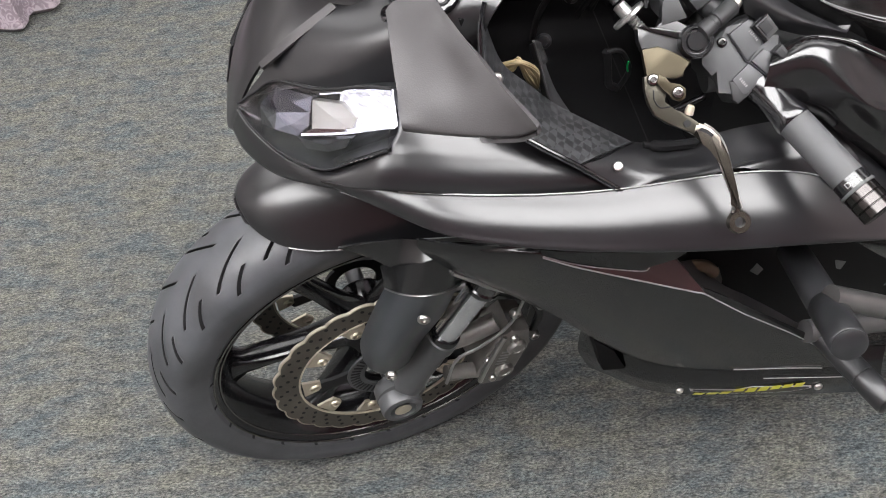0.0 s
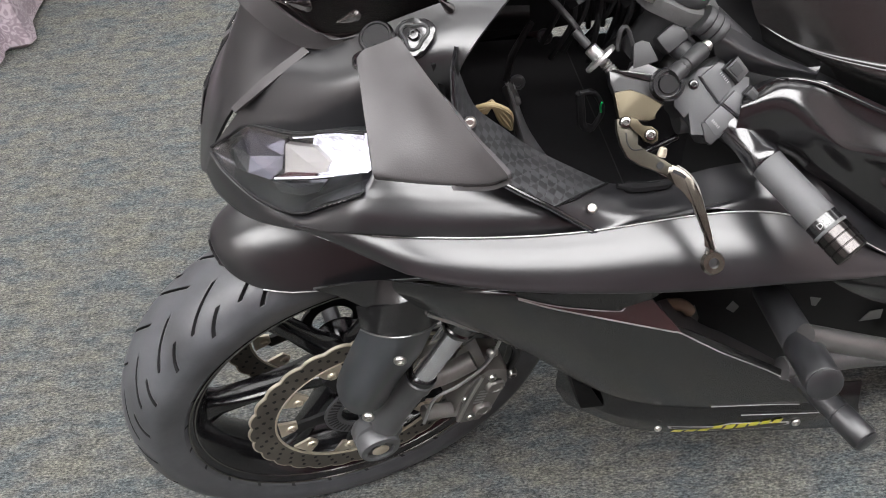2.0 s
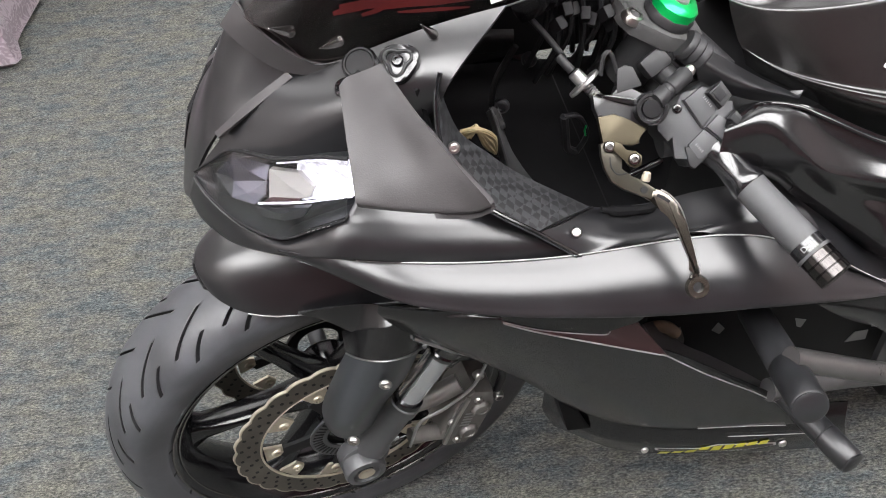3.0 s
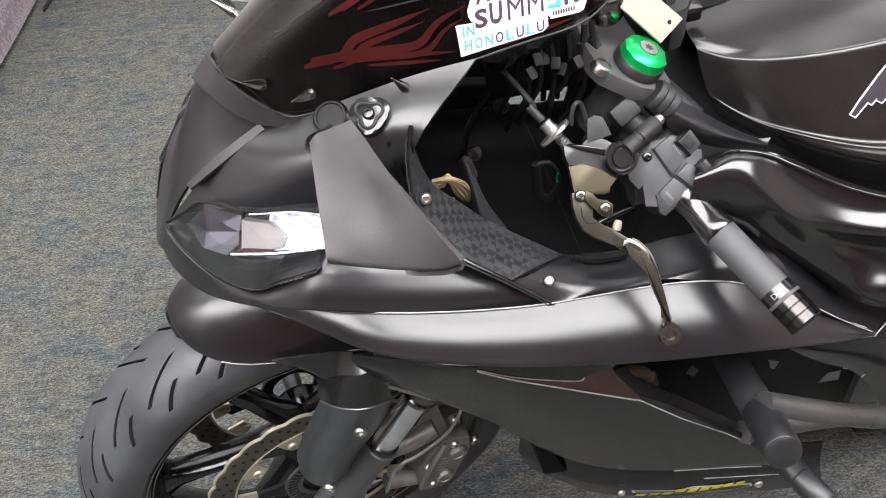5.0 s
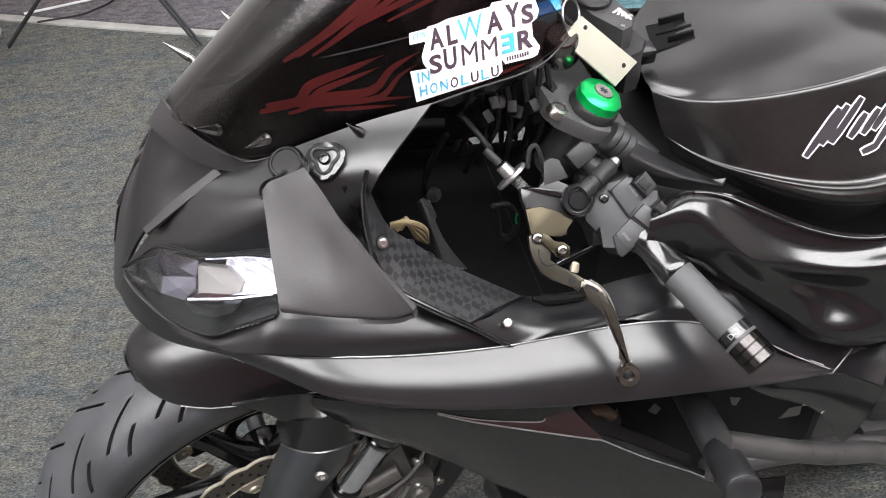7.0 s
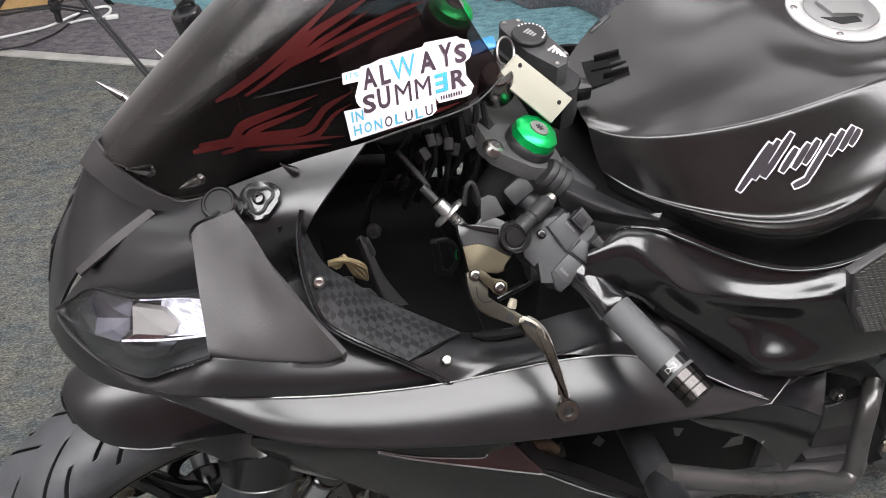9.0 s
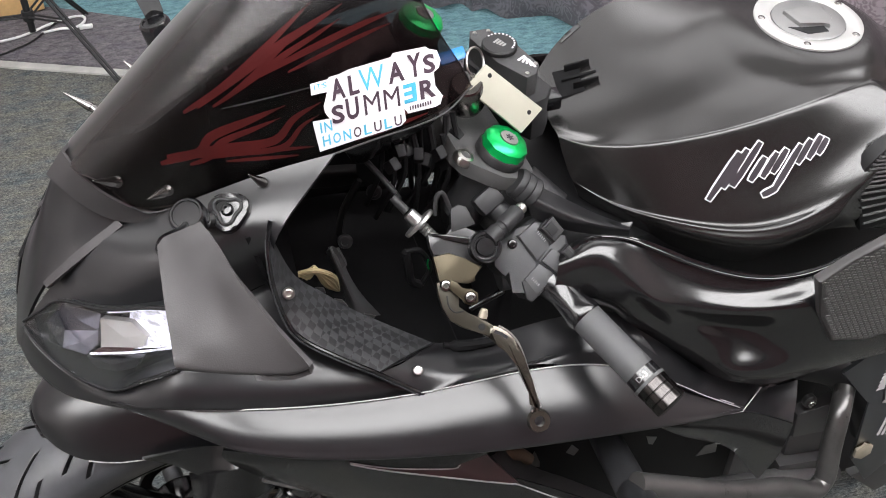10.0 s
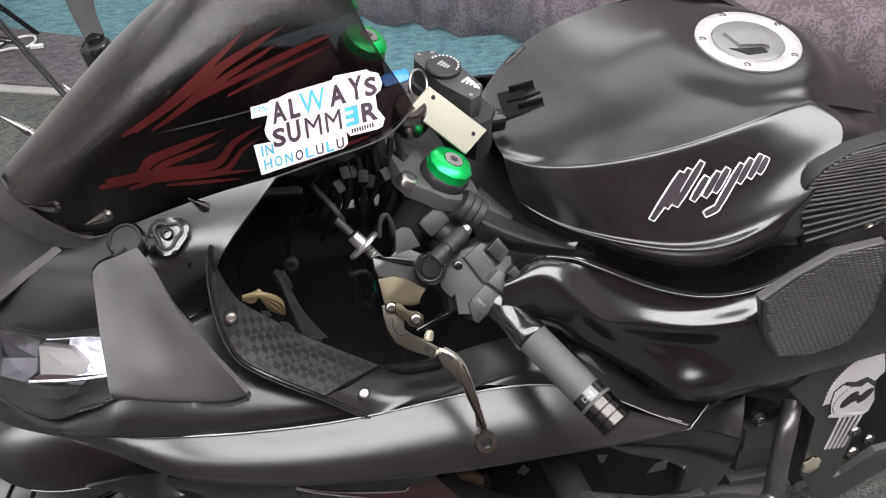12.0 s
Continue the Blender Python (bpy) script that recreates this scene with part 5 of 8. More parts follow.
def text_mesh(word, wide, high, place, flip=False, thick=0.0004, bold=0.0):
    """Letters of the built-in font, fitted to a box; place() carries (u, v, w) into the thing's space."""
    cu = bpy.data.curves.new("word", "FONT")
    cu.body, cu.resolution_u, cu.fill_mode, cu.offset = word, 3, "FRONT", bold
    tmp = bpy.data.objects.new("word", cu)
    me = tmp.to_mesh()
    co = [v.co.copy() for v in me.vertices]
    polys = [tuple(p.vertices) for p in me.polygons]
    tmp.to_mesh_clear()
    bpy.data.objects.remove(tmp)
    bpy.data.curves.remove(cu)
    x0, x1 = min(c.x for c in co), max(c.x for c in co)
    y0, y1 = min(c.y for c in co), max(c.y for c in co)
    bm = bmesh.new()
    vs = []
    for c in co:
        u = (c.x - x0) / (x1 - x0)
        vs.append(bm.verts.new(place((1 - u if flip else u) * wide, (c.y - y0) / (y1 - y0) * high, thick)))
    for p in polys:
        if len(set(p)) > 2:
            try:
                bm.faces.new([vs[i] for i in p])
            except ValueError:
                pass
    return bm


def around(base, span):
    """Writing that runs round the bar end."""
    def put_on(u, v, w):
        a = base - u / 0.0165
        return BM_ @ Vector(((0.0165 + w) * math.cos(a), (0.0165 + w) * math.sin(a), LEN + span - v))
    return put_on


D3_DIR = BM_.to_3x3().inverted() @ Vector((-0.15, -0.66, 0.74))
D3_ANGLE = math.atan2(D3_DIR.y, D3_DIR.x) + 0.58
part("bar_end_marking", text_mesh("D-3", 0.0115, 0.0052, around(D3_ANGLE, 0.0088)), SILVER, bar, "small white D-3 marking")

# left mirror stem, hinge and base plate
bm = bmesh.new()
lathe(bm, [(0, -0.012), (0.0135, -0.012), (0.015, -0.008), (0.015, 0.006), (0.013, 0.009), (0.0115, 0.009), (0.0108, 0.0078), (0, 0.0078)], 32, along((0.086, -0.116, 0.957), (-0.25, -0.35, 0.9)))
hinge = part("mirror_hinge", bm, GLOSS, bike, "gloss black round mirror hinge")
MBM = along((0.1177, -0.1050, 0.9441), (-0.25, -0.4, 0.9), (1, 0.1, 0.35))
bm = bmesh.new()
prism(bm, [(0.017 * math.cos(a) * (1 + 0.10 * math.cos(3 * a)), 0.0165 * math.sin(a) * (1 + 0.10 * math.cos(3 * a))) for a in (2 * math.pi * k / 30 for k in range(30))], MBM @ Matrix.Translation((0, 0, -0.004)), 0.008, 0.002)
base = part("mirror_base", bm, GLOSS, bike, "black mirror base plate")
bm = bmesh.new()
tube(bm, [MBM @ Vector((0.0105 * math.cos(a) * (1 + 0.22 * math.cos(3 * a)), 0.0105 * math.sin(a) * (1 + 0.22 * math.cos(3 * a)), 0.0045)) for a in (2 * math.pi * k / 18 for k in range(19))], 0.0016, 8, 2, False)
part("raised_rim", bm, PLASTIC, base)
bolt("mirror_bolt", MBM @ Vector((0, 0, 0.004)), (-0.25, -0.4, 0.9), 0.0052, 0.0035, GLOSS, base)
bm = bmesh.new()
tube(bm, [MBM @ Vector((-0.012, 0.0, 0.000)), MBM @ Vector((-0.026, 0.002, 0.002))], 0.0060, 14)
part("mirror_neck", bm, PLASTIC, base)
bm = bmesh.new()
tube(bm, [(0.082, -0.126, 0.960), (0.0773, -0.140, 0.9695), (0.0640, -0.170, 0.9935), (0.0605, -0.195, 1.0080), (0.0640, -0.210, 1.0200)], 0.0026, 10)
part("mirror_stay", bm, GLOSS, hinge)

# right mirror: hinge on the far side of the screen with its arm
bm = bmesh.new()
lathe(bm, [(0, -0.026), (0.0125, -0.026), (0.0145, -0.020), (0.0130, -0.012), (0.0148, -0.010), (0.0148, 0.008), (0.0130, 0.011), (0.0110, 0.011), (0.0102, 0.0098), (0, 0.0098)], 32, along((0.0950, 0.133, 0.9656), (-0.2, 0.1, 0.95)))
hinge = part("mirror_hinge", bm, GLOSS, bike, "gloss black round mirror hinge")
panel("mirror", (
    ((0.0860, 0.1400, 0.9786), (0.0940, 0.1430, 0.9816), (0.1040, 0.1420, 0.9786)),
    ((0.0760, 0.1900, 0.9916), (0.0880, 0.1960, 0.9966), (0.1020, 0.1920, 0.9896)),
    ((0.0580, 0.3300, 1.0136), (0.0830, 0.3350, 1.0216), (0.1180, 0.3300, 1.0096)),
), PLASTIC, bike, "dark wedge-shaped mirror housing", 5, 0.016, (0, 0, -1))
bm = bmesh.new()
tube(bm, [(0.107, 0.118, 0.962), (0.125, 0.10, 0.955)], 0.007, 12)
part("mirror_stay", bm, GLOSS, hinge)

# nose and headlight
NOSE = (
    ((0.026, -0.045, 0.902), (-0.016, -0.046, 0.876), (-0.052, -0.046, 0.846), (-0.078, -0.042, 0.798), (-0.094, -0.032, 0.754)),
    ((0.001, -0.022, 0.919), (-0.032, -0.026, 0.883), (-0.062, -0.028, 0.838), (-0.085, -0.024, 0.784), (-0.099, -0.016, 0.740)),
    ((-0.020, 0.000, 0.928), (-0.046, 0.000, 0.876), (-0.070, 0.000, 0.822), (-0.091, 0.000, 0.767), (-0.102, 0.000, 0.731)),
)
NOSE += tuple(tuple((x, -y, z) for x, y, z in r) for r in NOSE[1::-1])
nose = panel("nose_cowl", NOSE, PAINT, bike, "satin black pointed nose cowl", 6, 0.003, (1, 0, -0.5))
for sgn in (-1, 1):
    panel("nose_facet", (
        ((0.026, 0.046 * sgn, 0.904), (-0.014, 0.047 * sgn, 0.878), (-0.050, 0.0475 * sgn, 0.849)),
        ((0.030, 0.052 * sgn, 0.902), (-0.010, 0.055 * sgn, 0.876), (-0.047, 0.056 * sgn, 0.850)),
    ), MIRROR_BACK, nose, "", 4, 0.003, (0, -sgn, -1))
    panel("screen_trim", (
        ((-0.006, 0.0, 0.953), (0.008, 0.036 * sgn, 0.942), (0.040, 0.057 * sgn, 0.922), (0.063, 0.063 * sgn, 0.916)),
        ((-0.024, 0.0, 0.930), (-0.006, 0.028 * sgn, 0.920), (0.020, 0.046 * sgn, 0.903), (0.045, 0.058 * sgn, 0.906)),
    ), MIRROR_BACK, nose, "", 6, 0.003, (1, 0, -0.5))
for sgn in (-1, 1):
    panel("nose_liner", (
        ((0.034, 0.036 * sgn, 0.890), (-0.006, 0.036 * sgn, 0.862), (-0.042, 0.036 * sgn, 0.832), (-0.072, 0.036 * sgn, 0.790)),
        ((0.044, 0.078 * sgn, 0.882), (0.004, 0.078 * sgn, 0.858), (-0.030, 0.072 * sgn, 0.834), (-0.068, 0.047 * sgn, 0.792)),
    ), PAINT, nose, "", 4, 0.003, (1, 0, -0.5))
LENS_ROWS = (
    ((-0.079, -0.044, 0.799), (-0.058, -0.058, 0.824), (-0.037, -0.075, 0.849), (-0.000, -0.109, 0.863), (0.038, -0.138, 0.885), (0.061, -0.155, 0.894)),
    ((-0.078, -0.048, 0.800), (-0.063, -0.066, 0.805), (-0.041, -0.096, 0.817), (-0.004, -0.138, 0.836), (0.031, -0.158, 0.858), (0.056, -0.170, 0.877)),
    ((-0.080, -0.046, 0.796), (-0.069, -0.070, 0.791), (-0.044, -0.108, 0.789), (-0.010, -0.146, 0.801), (0.020, -0.160, 0.820), (0.050, -0.170, 0.837)),
)
REFLECTOR = plain("headlight_reflector", (0.30, 0.30, 0.35), 0.2, 0.5, 90, 0.05, 0.4)
SHROUD = plain("headlight_shroud", (0.016, 0.017, 0.018), 0.3, 0.2, 400, 0.1, 0.3)

PROJECTOR = plain("cream_projector", (0.42, 0.41, 0.38), 0.35, 0.0, 300, 0.05, 0.15)
FACETS = (
    ("reflector", LAVENDER, "lavender faceted reflector", ((-0.056, -0.052, 0.803), (-0.036, -0.062, 0.832), (-0.030, -0.066, 0.830), (-0.041, -0.068, 0.804))),
    ("reflector", LAVENDER, "", ((-0.036, -0.062, 0.832), (-0.005, -0.080, 0.829), (-0.010, -0.090, 0.819), (-0.041, -0.068, 0.804))),
    ("reflector", SHROUD, "", ((-0.056, -0.052, 0.803), (-0.041, -0.068, 0.804), (-0.046, -0.078, 0.793), (-0.057, -0.066, 0.791))),
    ("reflector", REFLECTOR, "silver faceted reflector", ((-0.041, -0.068, 0.804), (-0.010, -0.090, 0.819), (-0.013, -0.096, 0.809), (-0.026, -0.094, 0.795), (-0.046, -0.078, 0.793))),
    ("projector_block", PROJECTOR, "cream projector block", ((-0.005, -0.092, 0.836), (0.020, -0.107, 0.840), (0.031, -0.122, 0.834), (0.025, -0.124, 0.824), (-0.012, -0.102, 0.803))),
    ("lamp", HEADLIGHT_GLOW, "bright white glowing face for the reflection inside the headlight", ((0.016, -0.106, 0.851), (0.030, -0.116, 0.860), (0.058, -0.134, 0.875), (0.056, -0.158, 0.848), (0.024, -0.136, 0.831), (0.004, -0.120, 0.816))),
    ("lower_reflector", SHROUD, "", ((-0.025, -0.100, 0.800), (-0.010, -0.112, 0.805), (0.023, -0.138, 0.827), (0.016, -0.138, 0.816), (0.000, -0.130, 0.806), (-0.019, -0.112, 0.796))),
    ("trim_piece", VENT, "dark red trim piece", ((-0.021, -0.098, 0.800), (-0.008, -0.102, 0.810), (0.017, -0.122, 0.822), (0.014, -0.124, 0.820))),
)
GUIDES = (
    ((0.001, -0.096, 0.845), (0.027, -0.114, 0.859), (0.054, -0.134, 0.876)),
    ((-0.023, -0.106, 0.808), (0.014, -0.132, 0.828), (0.052, -0.158, 0.853)),
)


def headlight(sgn):
    m = lambda rows: [[(x, y * sgn, z) for x, y, z in r] for r in rows]
    lens = panel("headlight_lens", m(LENS_ROWS), LENS, bike, "clear pointed headlight lens", 6, 0.002, (0.3, sgn, -0.5), spline)
    lens.visible_shadow = False
    deep = (0.003, 0.016, 0.038, 0.055, 0.066, 0.072)
    bowl = []
    for fa, fb, fc, share in ((1, 0, 0, 0.06), (0.7, 0.3, 0, 0.85), (0, 1, 0, 1.0), (0, 0.3, 0.7, 0.85), (0, 0, 1, 0.06)):
        bowl.append([tuple(Vector(p) * fa + Vector(q) * fb + Vector(r) * fc + Vector((0.33, 0.76, -0.55)) * d * share) for p, q, r, d in zip(*LENS_ROWS, deep)])
    panel("shroud", m(bowl), SHROUD, lens, "dark grey headlight shroud", 5, 0.002, (0.3, sgn, -0.5), spline)
    for nm, mat, lab, pts in FACETS:
        bm = bmesh.new()
        lift = -0.012 if mat is HEADLIGHT_GLOW else 0.006
        vs = [Vector((x - 0.3 * lift, (y - 0.7 * lift) * sgn, z + 0.6 * lift)) for x, y, z in pts]
        mid = sum(vs, Vector()) / len(vs)
        low = [bm.verts.new(v + Vector((0.004, 0.008 * sgn, -0.006))) for v in vs]
        top = [bm.verts.new(v) for v in vs]
        peak = bm.verts.new(mid + (Vector() if mat is HEADLIGHT_GLOW else Vector((-0.001, -0.0025 * sgn, 0.0015))))
        for a in range(len(vs)):
            b = (a + 1) % len(vs)
            bm.faces.new((top[a], top[b], peak))
            bm.faces.new((low[a], low[b], top[b], top[a]))
        link(nm, bm, mat, lens, lab, smooth=False)
    for pts, r in (GUIDES[0], 0.0008), (GUIDES[1], 0.0011):
        bm = bmesh.new()
        tube(bm, [(x, y * sgn, z) for x, y, z in pts], r, 8)
        part("light_guide", bm, HEADLIGHT_GLOW, lens, "thin white light guide")
    bm = bmesh.new()
    tube(bm, [(x, y * sgn, z) for x, y, z in LENS_ROWS[2]], 0.0012, 8, 6)
    part("gasket", bm, DARK, lens, "black rubber gasket")
    bm = bmesh.new()
    tube(bm, [(x, y * sgn, z + 0.001) for x, y, z in LENS_ROWS[0]], 0.0012, 8, 6)
    part("gasket", bm, DARK, lens, "black rubber gasket")
    for q in range(7):
        bm = bmesh.new()
        p = Vector((0.008 + 0.0045 * q, (-0.1535 - 0.0034 * q) * sgn, 0.8105 + 0.0046 * q))
        box(bm, (0.0026, 0.0005, 0.0018), along(p, (-0.3, -0.7 * sgn, 0.5), (0.7, -0.45 * sgn, 0.5)), 0)
        part("moulded_marking", bm, SILVER, lens)


headlight(1)
headlight(-1)

# spikes fixed along the screen edge
for p, d, ln in (((0.036, -0.050, 0.950), (-0.45, -0.55, 0.65), 0.036), ((0.0744, -0.066, 0.9450), (-0.59, -0.68, 0.43), 0.030), ((0.1531, -0.093, 0.9530), (-0.40, -0.35, 0.75), 0.034),
                 ((0.030, 0.052, 0.945), (-0.75, 0.45, 0.45), 0.036), ((0.078, 0.070, 0.955), (-0.6, 0.55, 0.5), 0.030), ((0.150, 0.088, 0.975), (-0.3, 0.7, 0.65), 0.034)):
    bm = bmesh.new()
    lathe(bm, [(0, 0), (0.0052, 0), (0.0052, 0.003), (0.004, 0.0045), (0.004, 0.009), (0.0046, 0.0095), (0.0005, ln), (0, ln)], 16, along(p, d))
    part("screen_spike", bm, CHROME, bike, "dark chrome cone spike on the screen edge")

# screws on the fairing
bolt("fairing_screw", (0.152, -0.150, 0.880), (-0.1, -0.8, 0.6), 0.0055, 0.004, STEEL, bike, "bright button-head fairing screw")
bolt("fairing_screw", (0.254, -0.192, 0.783), (-0.1, -0.6, 0.8), 0.0050, 0.003, STEEL, bike, "bright button-head fairing screw")
bolt("fairing_screw", (0.552, -0.230, 0.300), (0, -1, 0.2), 0.0058, 0.003, STEEL, bike, "bright button-head fairing screw")
bolt("fairing_screw", (0.372, -0.205, 0.318), (0, -1, 0.2), 0.005, 0.003, STEEL, bike, "bright button-head fairing screw")

# inner cockpit: near-black shade sheets, brackets, wires, radiator and engine filler behind the fairing
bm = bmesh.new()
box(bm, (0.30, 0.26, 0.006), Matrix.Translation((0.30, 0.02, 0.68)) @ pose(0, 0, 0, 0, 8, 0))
part("cockpit_shade_sheet", bm, DEEP_BLACK, bike, "near-black filler sheet for the shade in the cockpit")
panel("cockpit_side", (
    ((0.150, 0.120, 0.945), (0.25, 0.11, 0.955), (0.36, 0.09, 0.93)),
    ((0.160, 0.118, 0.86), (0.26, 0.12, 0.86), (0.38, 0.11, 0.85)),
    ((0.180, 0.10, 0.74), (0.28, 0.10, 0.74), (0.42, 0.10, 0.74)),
), DEEP_BLACK, bike, "inner fairing coloured near-black for the shade inside", 5, 0.004, (0, 1, 0))
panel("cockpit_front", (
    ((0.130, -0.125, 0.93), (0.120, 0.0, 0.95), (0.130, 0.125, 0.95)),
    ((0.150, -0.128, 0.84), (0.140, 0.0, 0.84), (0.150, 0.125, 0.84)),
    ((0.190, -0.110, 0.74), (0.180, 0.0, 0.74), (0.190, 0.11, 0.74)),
), DEEP_BLACK, bike, "near-black filler sheet for the shade behind the dash", 4, 0.004, (-1, 0, 0))
panel("fairing_bracket", (
    ((0.2020, -0.0620, 0.8245), (0.2091, -0.0620, 0.7990), (0.2158, -0.0620, 0.7590), (0.2214, -0.0620, 0.7255)),
    ((0.2054, -0.0700, 0.8348), (0.2123, -0.0700, 0.8057), (0.2198, -0.0700, 0.7676), (0.2306, -0.0700, 0.7241)),
    ((0.2122, -0.0560, 0.8195), (0.2229, -0.0560, 0.7849), (0.2311, -0.0560, 0.7519), (0.2554, -0.0560, 0.7029)),
), COVER_GREY, bike, "dark grey cast fairing bracket", 5, 0.004, (0.3, 0.9, -0.2))
bm = bmesh.new()
for k in range(9):
    a, b = 0.0030 * (k % 5), 0.0032 * (k % 4)
    tube(bm, [(0.1699 + a, -0.094, 0.8387 - b), (0.1850, -0.098 + a * 0.3, 0.8423 - b * 0.5), (0.2031 - a, -0.09, 0.8192 - b), (0.2095, -0.07, 0.7748)], 0.0021, 6)
part("wiring_loom", bm, WIRE, bike, "tan and olive wiring loom")["kind"] = "stuff"
for pts in ((((0.1872, -0.0750, 0.7925), (0.1946, -0.0750, 0.7891), (0.1963, -0.0750, 0.7812), (0.1892, -0.0750, 0.7854)), ((0.2042, -0.0750, 0.7696), (0.2118, -0.0750, 0.7656), (0.2179, -0.0750, 0.7531), (0.2128, -0.0750, 0.7529)), ((0.2329, -0.0750, 0.7366), (0.2456, -0.0750, 0.7286), (0.2432, -0.0750, 0.7240), (0.2343, -0.0750, 0.7307)))):
    bm = bmesh.new()
    lo = [bm.verts.new(p) for p in pts]
    hi = [bm.verts.new(Vector(p) + Vector((-0.001, -0.003, 0.003))) for p in pts]
    bm.faces.new(lo)
    bm.faces.new(hi)
    for k in range(4):
        bm.faces.new((lo[k], lo[(k + 1) % 4], hi[(k + 1) % 4], hi[k]))
    part("wire_label", bm, SILVER, bike, "pale wire label in the cockpit", smooth=False)
for p, d, r in (((0.2889, 0.0880, 0.7412), (-0.3, -0.8, 0.4), 0.009), ((0.2333, -0.0050, 0.7720), (-0.3, -0.8, 0.4), 0.008)):
    bolt("inner_bolt", p, d, r, 0.006, GREY, bike, "dark socket bolt inside the fairing")
panel("inner_bulge", (
    ((0.2018, 0.0820, 0.8101), (0.2217, 0.0820, 0.8014), (0.2451, 0.0820, 0.7989), (0.2686, 0.0820, 0.7936)),
    ((0.2001, 0.0740, 0.8032), (0.2194, 0.0740, 0.7958), (0.2427, 0.0740, 0.7919), (0.2669, 0.0740, 0.7868)),
    ((0.2020, 0.0880, 0.7720), (0.2205, 0.0880, 0.7637), (0.2445, 0.0880, 0.7600), (0.2706, 0.0880, 0.7580)),
), PLASTIC, bike, "black inner fairing with a raised panel", 5, 0.003, (0, 1, 0))
bm = bmesh.new()
tube(bm, ((0.2707, 0.0800, 0.7713), (0.2594, 0.0800, 0.7496), (0.2485, 0.0800, 0.7253), (0.2433, 0.0800, 0.6929)), 0.004, 8, 5)
part("inner_rib", bm, PLASTIC, bike, "black moulded rib of the inner fairing")
bm = bmesh.new()
tube(bm, ((0.3380, -0.1000, 0.7351), (0.3607, -0.1000, 0.7453), (0.3827, -0.1000, 0.7547)), 0.0038, 10, 3)
part("throttle_rod", bm, GLOSS, bike, "black cable below the switch housing")
bm = bmesh.new()
tube(bm, ((0.2850, -0.0500, 0.7862), (0.2882, -0.0500, 0.7597), (0.2909, -0.0500, 0.7397), (0.3004, -0.0500, 0.7307)), 0.0045, 8, 4)
tube(bm, ((0.2850, -0.0500, 0.7853), (0.2972, -0.0500, 0.7847), (0.3055, -0.0500, 0.7729), (0.3108, -0.0500, 0.7524), (0.3017, -0.0500, 0.7302)), 0.0030, 8, 4)
part("wire_clip", bm, DARK, bike, "black wire clip behind the lever")
bm = bmesh.new()
tube(bm, ((0.3072, -0.0550, 0.7720), (0.3064, -0.0550, 0.7649), (0.3078, -0.0550, 0.7578)), 0.0010, 6, 4)
part("green_wire", bm, GREEN, bike, "thin green wire")
bm = bmesh.new()
for k in range(14):
    q = Vector((0.268 + 0.0055 * k, -0.030 + 0.012 * random.uniform(-1, 1), 0.925 + 0.020 * random.uniform(-1, 1)))
    tube(bm, [q, q + Vector((0.006 * random.uniform(-1, 1), -0.010, -0.045)), q + Vector((0.02 * random.uniform(-1, 1), 0.02, -0.12))], 0.0028, 6)
for k in range(8):
    q = Vector((0.272 + 0.009 * k, -0.045 + 0.008 * random.uniform(-1, 1), 0.905 + 0.016 * random.uniform(-1, 1)))
    box(bm, (0.012, 0.009, 0.016), along(q, (random.uniform(-0.6, 0.6), -0.5, 0.7)), 0.0015)
part("dash_wiring", bm, DARK, bike, "black dash connectors and wiring")["kind"] = "stuff"
bm = bmesh.new()
box(bm, (0.09, 0.13, 0.05), Matrix.Translation((0.27, 0.02, 0.945)) @ pose(0, 0, 0, 0, -25, 0), 0.01)
part("instrument_panel", bm, GLOSS, bike, "black instrument panel under the screen")
bm = bmesh.new()
box(bm, (0.035, 0.27, 0.24), Matrix.Translation((0.31, 0, 0.56)) @ pose(0, 0, 0, 0, 14, 0), 0.006)
rad = part("radiator", bm, DARK, bike, "matt black radiator behind the front wheel")
# plain dark boxes added to fill the engine space and hide the floor
bm = bmesh.new()
box(bm, (0.46, 0.28, 0.38), Matrix.Translation((0.60, 0.0, 0.44)), 0.03)
part("engine_filler", bm, DARK, bike, "matt black filler box in the engine space")
bm = bmesh.new()
box(bm, (0.50, 0.24, 0.30), Matrix.Translation((0.62, 0.0, 0.66)), 0.03)
part("upper_engine_filler", bm, DARK, bike)
bm = bmesh.new()
box(bm, (0.50, 0.28, 0.56), Matrix.Translation((1.05, 0.02, 0.38)), 0.03)
part("rear_engine_filler", bm, DARK, bike)
for pts, y, th in (((((0.750, 0.480), (0.804, 0.486), (0.832, 0.470), (0.838, 0.410), (0.760, 0.424))), -0.170, 0.016), ((((0.765, 0.415), (0.838, 0.408), (0.850, 0.318), (0.774, 0.340))), -0.165, 0.012), ((((0.755, 0.367), (0.830, 0.348), (0.840, 0.300), (0.755, 0.330))), -0.172, 0.020), (((0.69, 0.46), (0.755, 0.47), (0.762, 0.31), (0.70, 0.30)), -0.160, 0.010)):
    bm = bmesh.new()
    prism(bm, pts, along((0, y, 0), (0, -1, 0), (1, 0, 0)), th, 0.005)
    part("engine_cover", bm, COVER_GREY, bike, "dark grey engine side cover")
bm = bmesh.new()
lathe(bm, [(0, 0), (0.009, 0), (0.009, 0.006), (0.006, 0.009), (0, 0.009)], 24, along((0.763, -0.178, 0.500), (0, -1, 0.2)))
part("engine_boss", bm, COVER_GREY, bike)
bolt("engine_bolt", (0.763, -0.186, 0.501), (0, -1, 0.2), 0.006, 0.004, CHROME, bike)
bm = bmesh.new()
